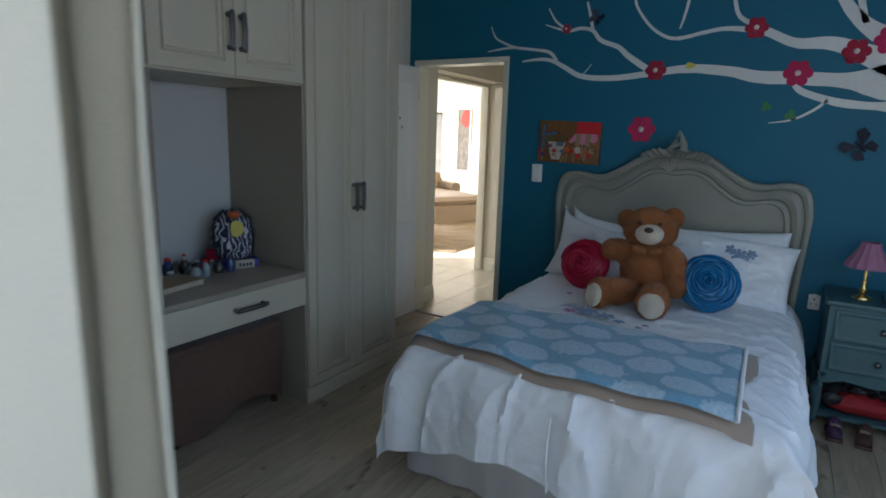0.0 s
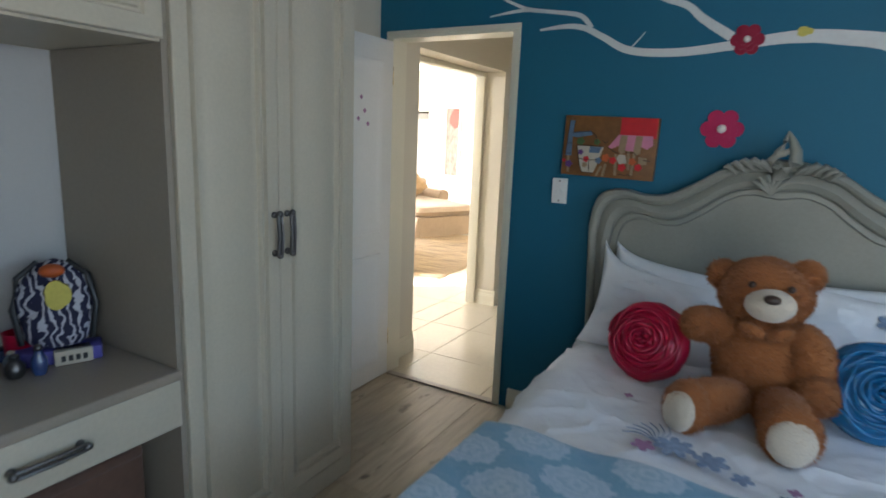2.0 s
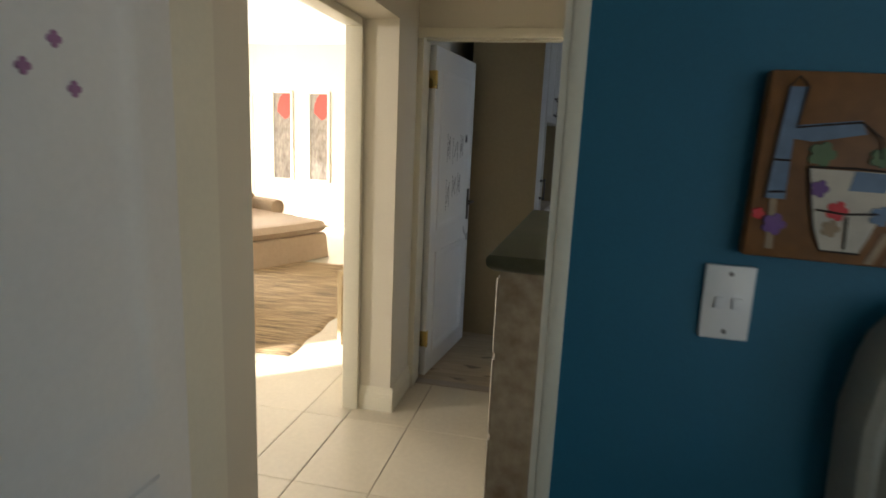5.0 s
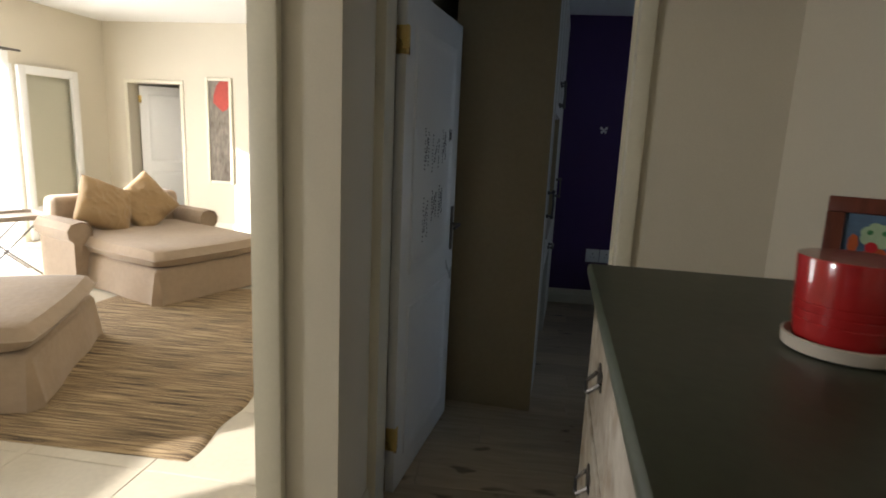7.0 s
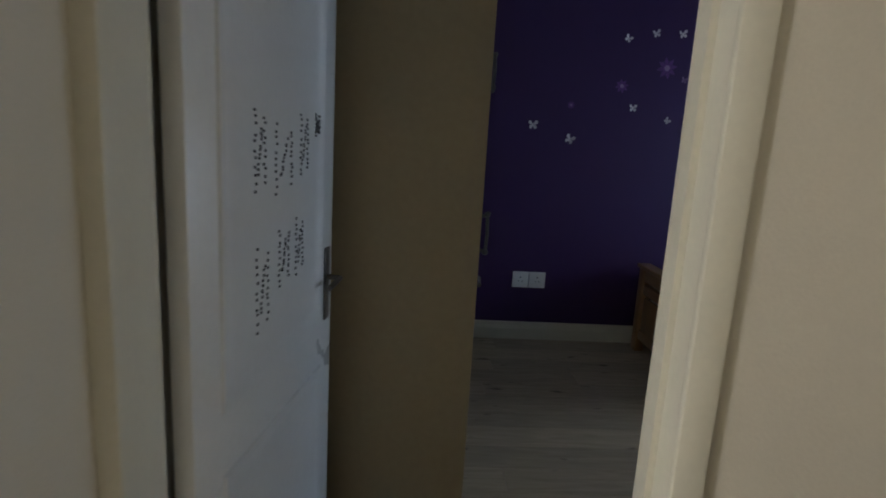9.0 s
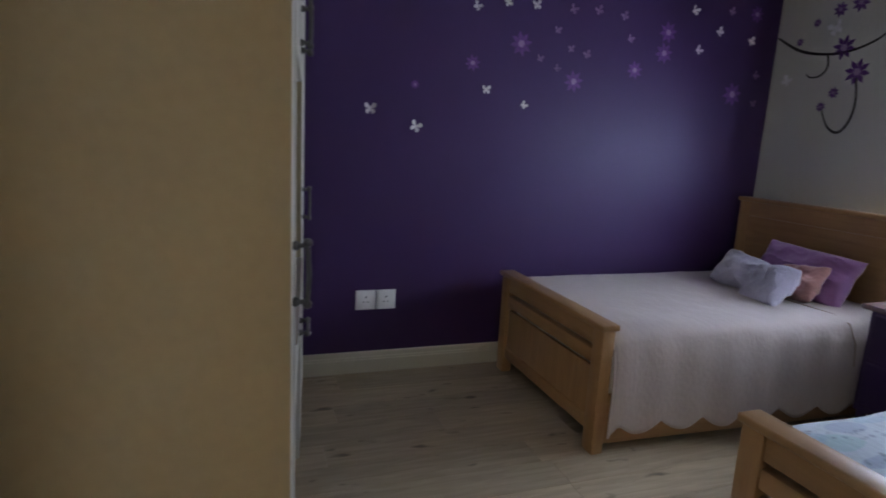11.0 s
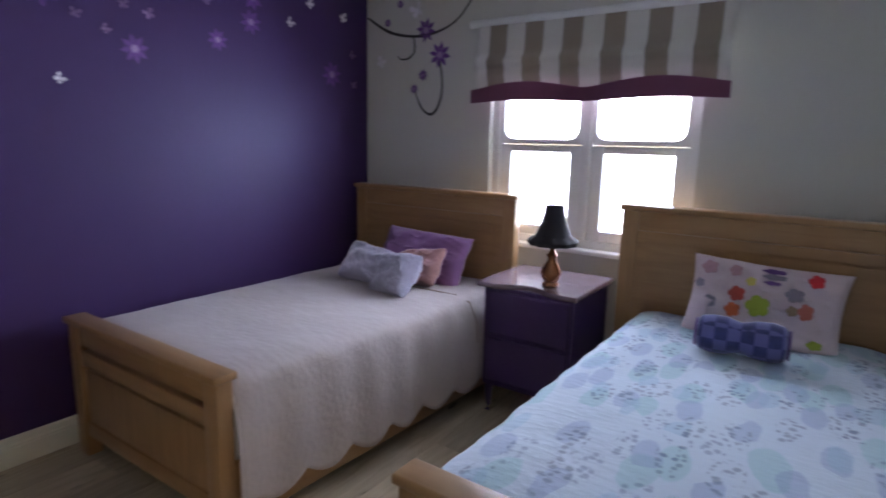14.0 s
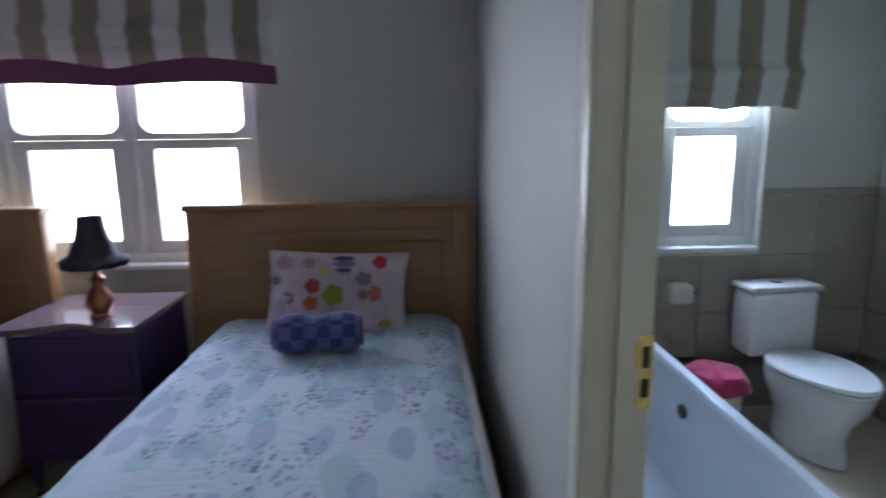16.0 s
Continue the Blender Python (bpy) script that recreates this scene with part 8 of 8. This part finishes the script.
def ring(x0, y0, x1, y1, z, r, n=6):
    pts = []
    for cx, cy, a0 in ((x1 - r, y1 - r, 0), (x0 + r, y1 - r, 90), (x0 + r, y0 + r, 180), (x1 - r, y0 + r, 270)):
        for k in range(n + 1):
            a = radians(a0 + 90 * k / n)
            pts.append((cx + r * math.cos(a), cy + r * math.sin(a), z))
    return pts


loops_sheet(bm, [ring(0.50, 5.635, 2.20, 6.325, 0.0, 0.01), ring(0.50, 5.635, 2.20, 6.325, 0.49, 0.01), ring(0.49, 5.625, 2.205, 6.328, 0.495, 0.02), ring(0.49, 5.625, 2.205, 6.328, 0.51, 0.02), ring(0.50, 5.632, 2.20, 6.32, 0.516, 0.02),
                 ring(0.54, 5.67, 2.13, 6.27, 0.514, 0.06), ring(0.56, 5.69, 2.11, 6.25, 0.49, 0.08), ring(0.62, 5.72, 2.05, 6.22, 0.2, 0.12), ring(0.72, 5.78, 1.95, 6.16, 0.12, 0.14)])
part("shell", bm, M_ACRYL, tub)
bm = bmesh.new()
tube(bm, [(1.45, 5.712, 0.40), (1.45, 5.722, 0.40)], 0.03, 18)
part("overflow", bm, M_METAL, tub, "chrome overflow cover")
bn = thing("waste_bin", "small bin under a crimson cloth by the toilet", "bin", pose(1.86, 5.37, 0))
bm = bmesh.new()
lathe(bm, [(0.1, 0), (0.105, 0.01), (0.125, 0.33), (0.12, 0.33), (0.1, 0.02)], 24)
part("bucket", bm, M_SAUCER, bn)
bm = bmesh.new()
lathe(bm, [(0.15, 0.30), (0.145, 0.345), (0.12, 0.375), (0.0, 0.385)], 30, wave=lambda a, i: 1 + 0.06 * math.sin(a * 5 + i))
part("cloth_cover", bm, M_FELT_PINK, bn, "crimson cloth cover")
hr = thing("towel_ring", "cream ceramic holder on the bathroom wall", "holder", pose(WX - 0.009, 5.42, 0.66))
bm = bmesh.new()
soft_box(bm, -0.10, -0.06, -0.05, 0, 0.06, 0.05, 0.02, 3)
part("holder_body", bm, M_SAUCER, hr)
bm = bmesh.new()
tube(bm, [(-0.05, -0.062, 0.0), (-0.05, -0.09, 0.0)], 0.01, 8)
part("spindle", bm, M_METAL, hr)

# ---- windows that close the first bedroom ----
SITE = Matrix()
bm = bmesh.new()
for y0, y1, lo, hi in ((1.2, 1.26, 0.9, 2.1), (2.54, 2.6, 0.9, 2.1), (1.26, 2.54, 0.9, 0.96), (1.26, 2.54, 2.04, 2.1), (1.87, 1.93, 0.96, 2.04)):
    soft_box(bm, 2.38, y0, lo, 2.44, y1, hi, 0.004)
structure("window_side", bm, M_SILLW, "white frame of the side window", "window", smooth=40)

# ---- floor pieces ----
def planks(name, label, x0, y0, x1, y1, along, material, w=0.192, length=1.28, seed=3):
    """Laminate boards in staggered rows; boards of one length share a mesh."""
    f = thing(name, label, "floor", kind="structure")
    made = {}
    rn = random.Random(seed)
    a0, a1, b0, b1 = (x0, x1, y0, y1) if along == "x" else (y0, y1, x0, x1)
    b = b0
    while b < b1 - 0.01:
        bw = min(w, b1 - b)
        a = a0 - rn.uniform(0.1, 0.9) * length
        while a < a1 - 0.01:
            s, e = max(a, a0), min(a + length, a1)
            if e - s > 0.02:
                key = (round(e - s, 3), round(bw, 3))
                if key not in made:
                    bm = bmesh.new()
                    l_, g = e - s - 0.0012, 0.0006
                    dims = (l_, bw - 0.0012) if along == "x" else (bw - 0.0012, l_)
                    loops_sheet(bm, [[(i, i, z), (dims[0] - i, i, z), (dims[0] - i, dims[1] - i, z), (i, dims[1] - i, z)] for i, z in ((0, -0.010), (0, -0.0012), (0.0014, 0.0))])
                    made[key] = finish(bm, "plank", material, False)
                o = new("plank", made[key])
                o.parent = f
                o.location = (s + 0.0006, b + 0.0006, 0) if along == "x" else (b + 0.0006, s + 0.0006, 0)
            a += length
        b += w
    return f


planks("floor_bedroom", "limed oak laminate boards with dark knots", HL, 0.0, 2.3, 4.175, "y", M_PLANK)
SITE = FAR_ROOM
planks("floor_far_bedroom", "limed oak laminate boards in the far bedroom", -2.06, 6.44, WX, PY, "x", M_PLANK_X, seed=8)
SITE = Matrix()


def floor_tiles(name, label, x0, y0, x1, y1, ox, oy, size=0.595):
    f = thing(name, label, "floor", kind="structure")
    made = {}
    i0, i1 = math.floor((x0 - ox) / size), math.ceil((x1 - ox) / size)
    j0, j1 = math.floor((y0 - oy) / size), math.ceil((y1 - oy) / size)
    for i in range(i0, i1):
        for j in range(j0, j1):
            a, b = max(x0, ox + i * size), min(x1, ox + (i + 1) * size)
            c, d = max(y0, oy + j * size), min(y1, oy + (j + 1) * size)
            if b - a < 0.02 or d - c < 0.02:
                continue
            key = (round(b - a, 3), round(d - c, 3))
            if key not in made:
                bm = bmesh.new()
                w, h = b - a - 0.003, d - c - 0.003
                loops_sheet(bm, [[(k, k, z), (w - k, k, z), (w - k, h - k, z), (k, h - k, z)] for k, z in ((0, -0.012), (0, -0.0015), (0.002, 0.0))])
                made[key] = finish(bm, "tile", M_TILE, False)
            o = new("tile", made[key])
            o.parent = f
            o.location = (a + 0.0015, c + 0.0015, 0)
    return f


floor_tiles("floor_hall", "large cream porcelain floor tiles with dark joints", -2.105, 4.185, -0.58, 6.385, -1.755, 6.42)
floor_tiles("floor_living", "large cream porcelain tiles in the living room", -5.5, 4.0, -2.106, 9.0, -2.94, 6.42)
slab("floor_living_rest_far", -5.5, 9.003, -2.106, LRY, -0.013, -0.001, M_TILE, "cream tiled floor deep in the living room", "floor")
slab("floor_living_rest_left", LRX, 1.0, -5.503, LRY, -0.013, -0.001, M_TILE, "cream tiled floor along the garden doors", "floor")
slab("floor_living_rest_near", -5.5, 1.0, -2.106, 3.997, -0.013, -0.001, M_TILE, "cream tiled floor near the living room entry", "floor")
slab("floor_beyond", -7.5, LRY, -5.1, 13.9, -0.013, -0.001, M_TILE, "cream tiled passage floor", "floor")
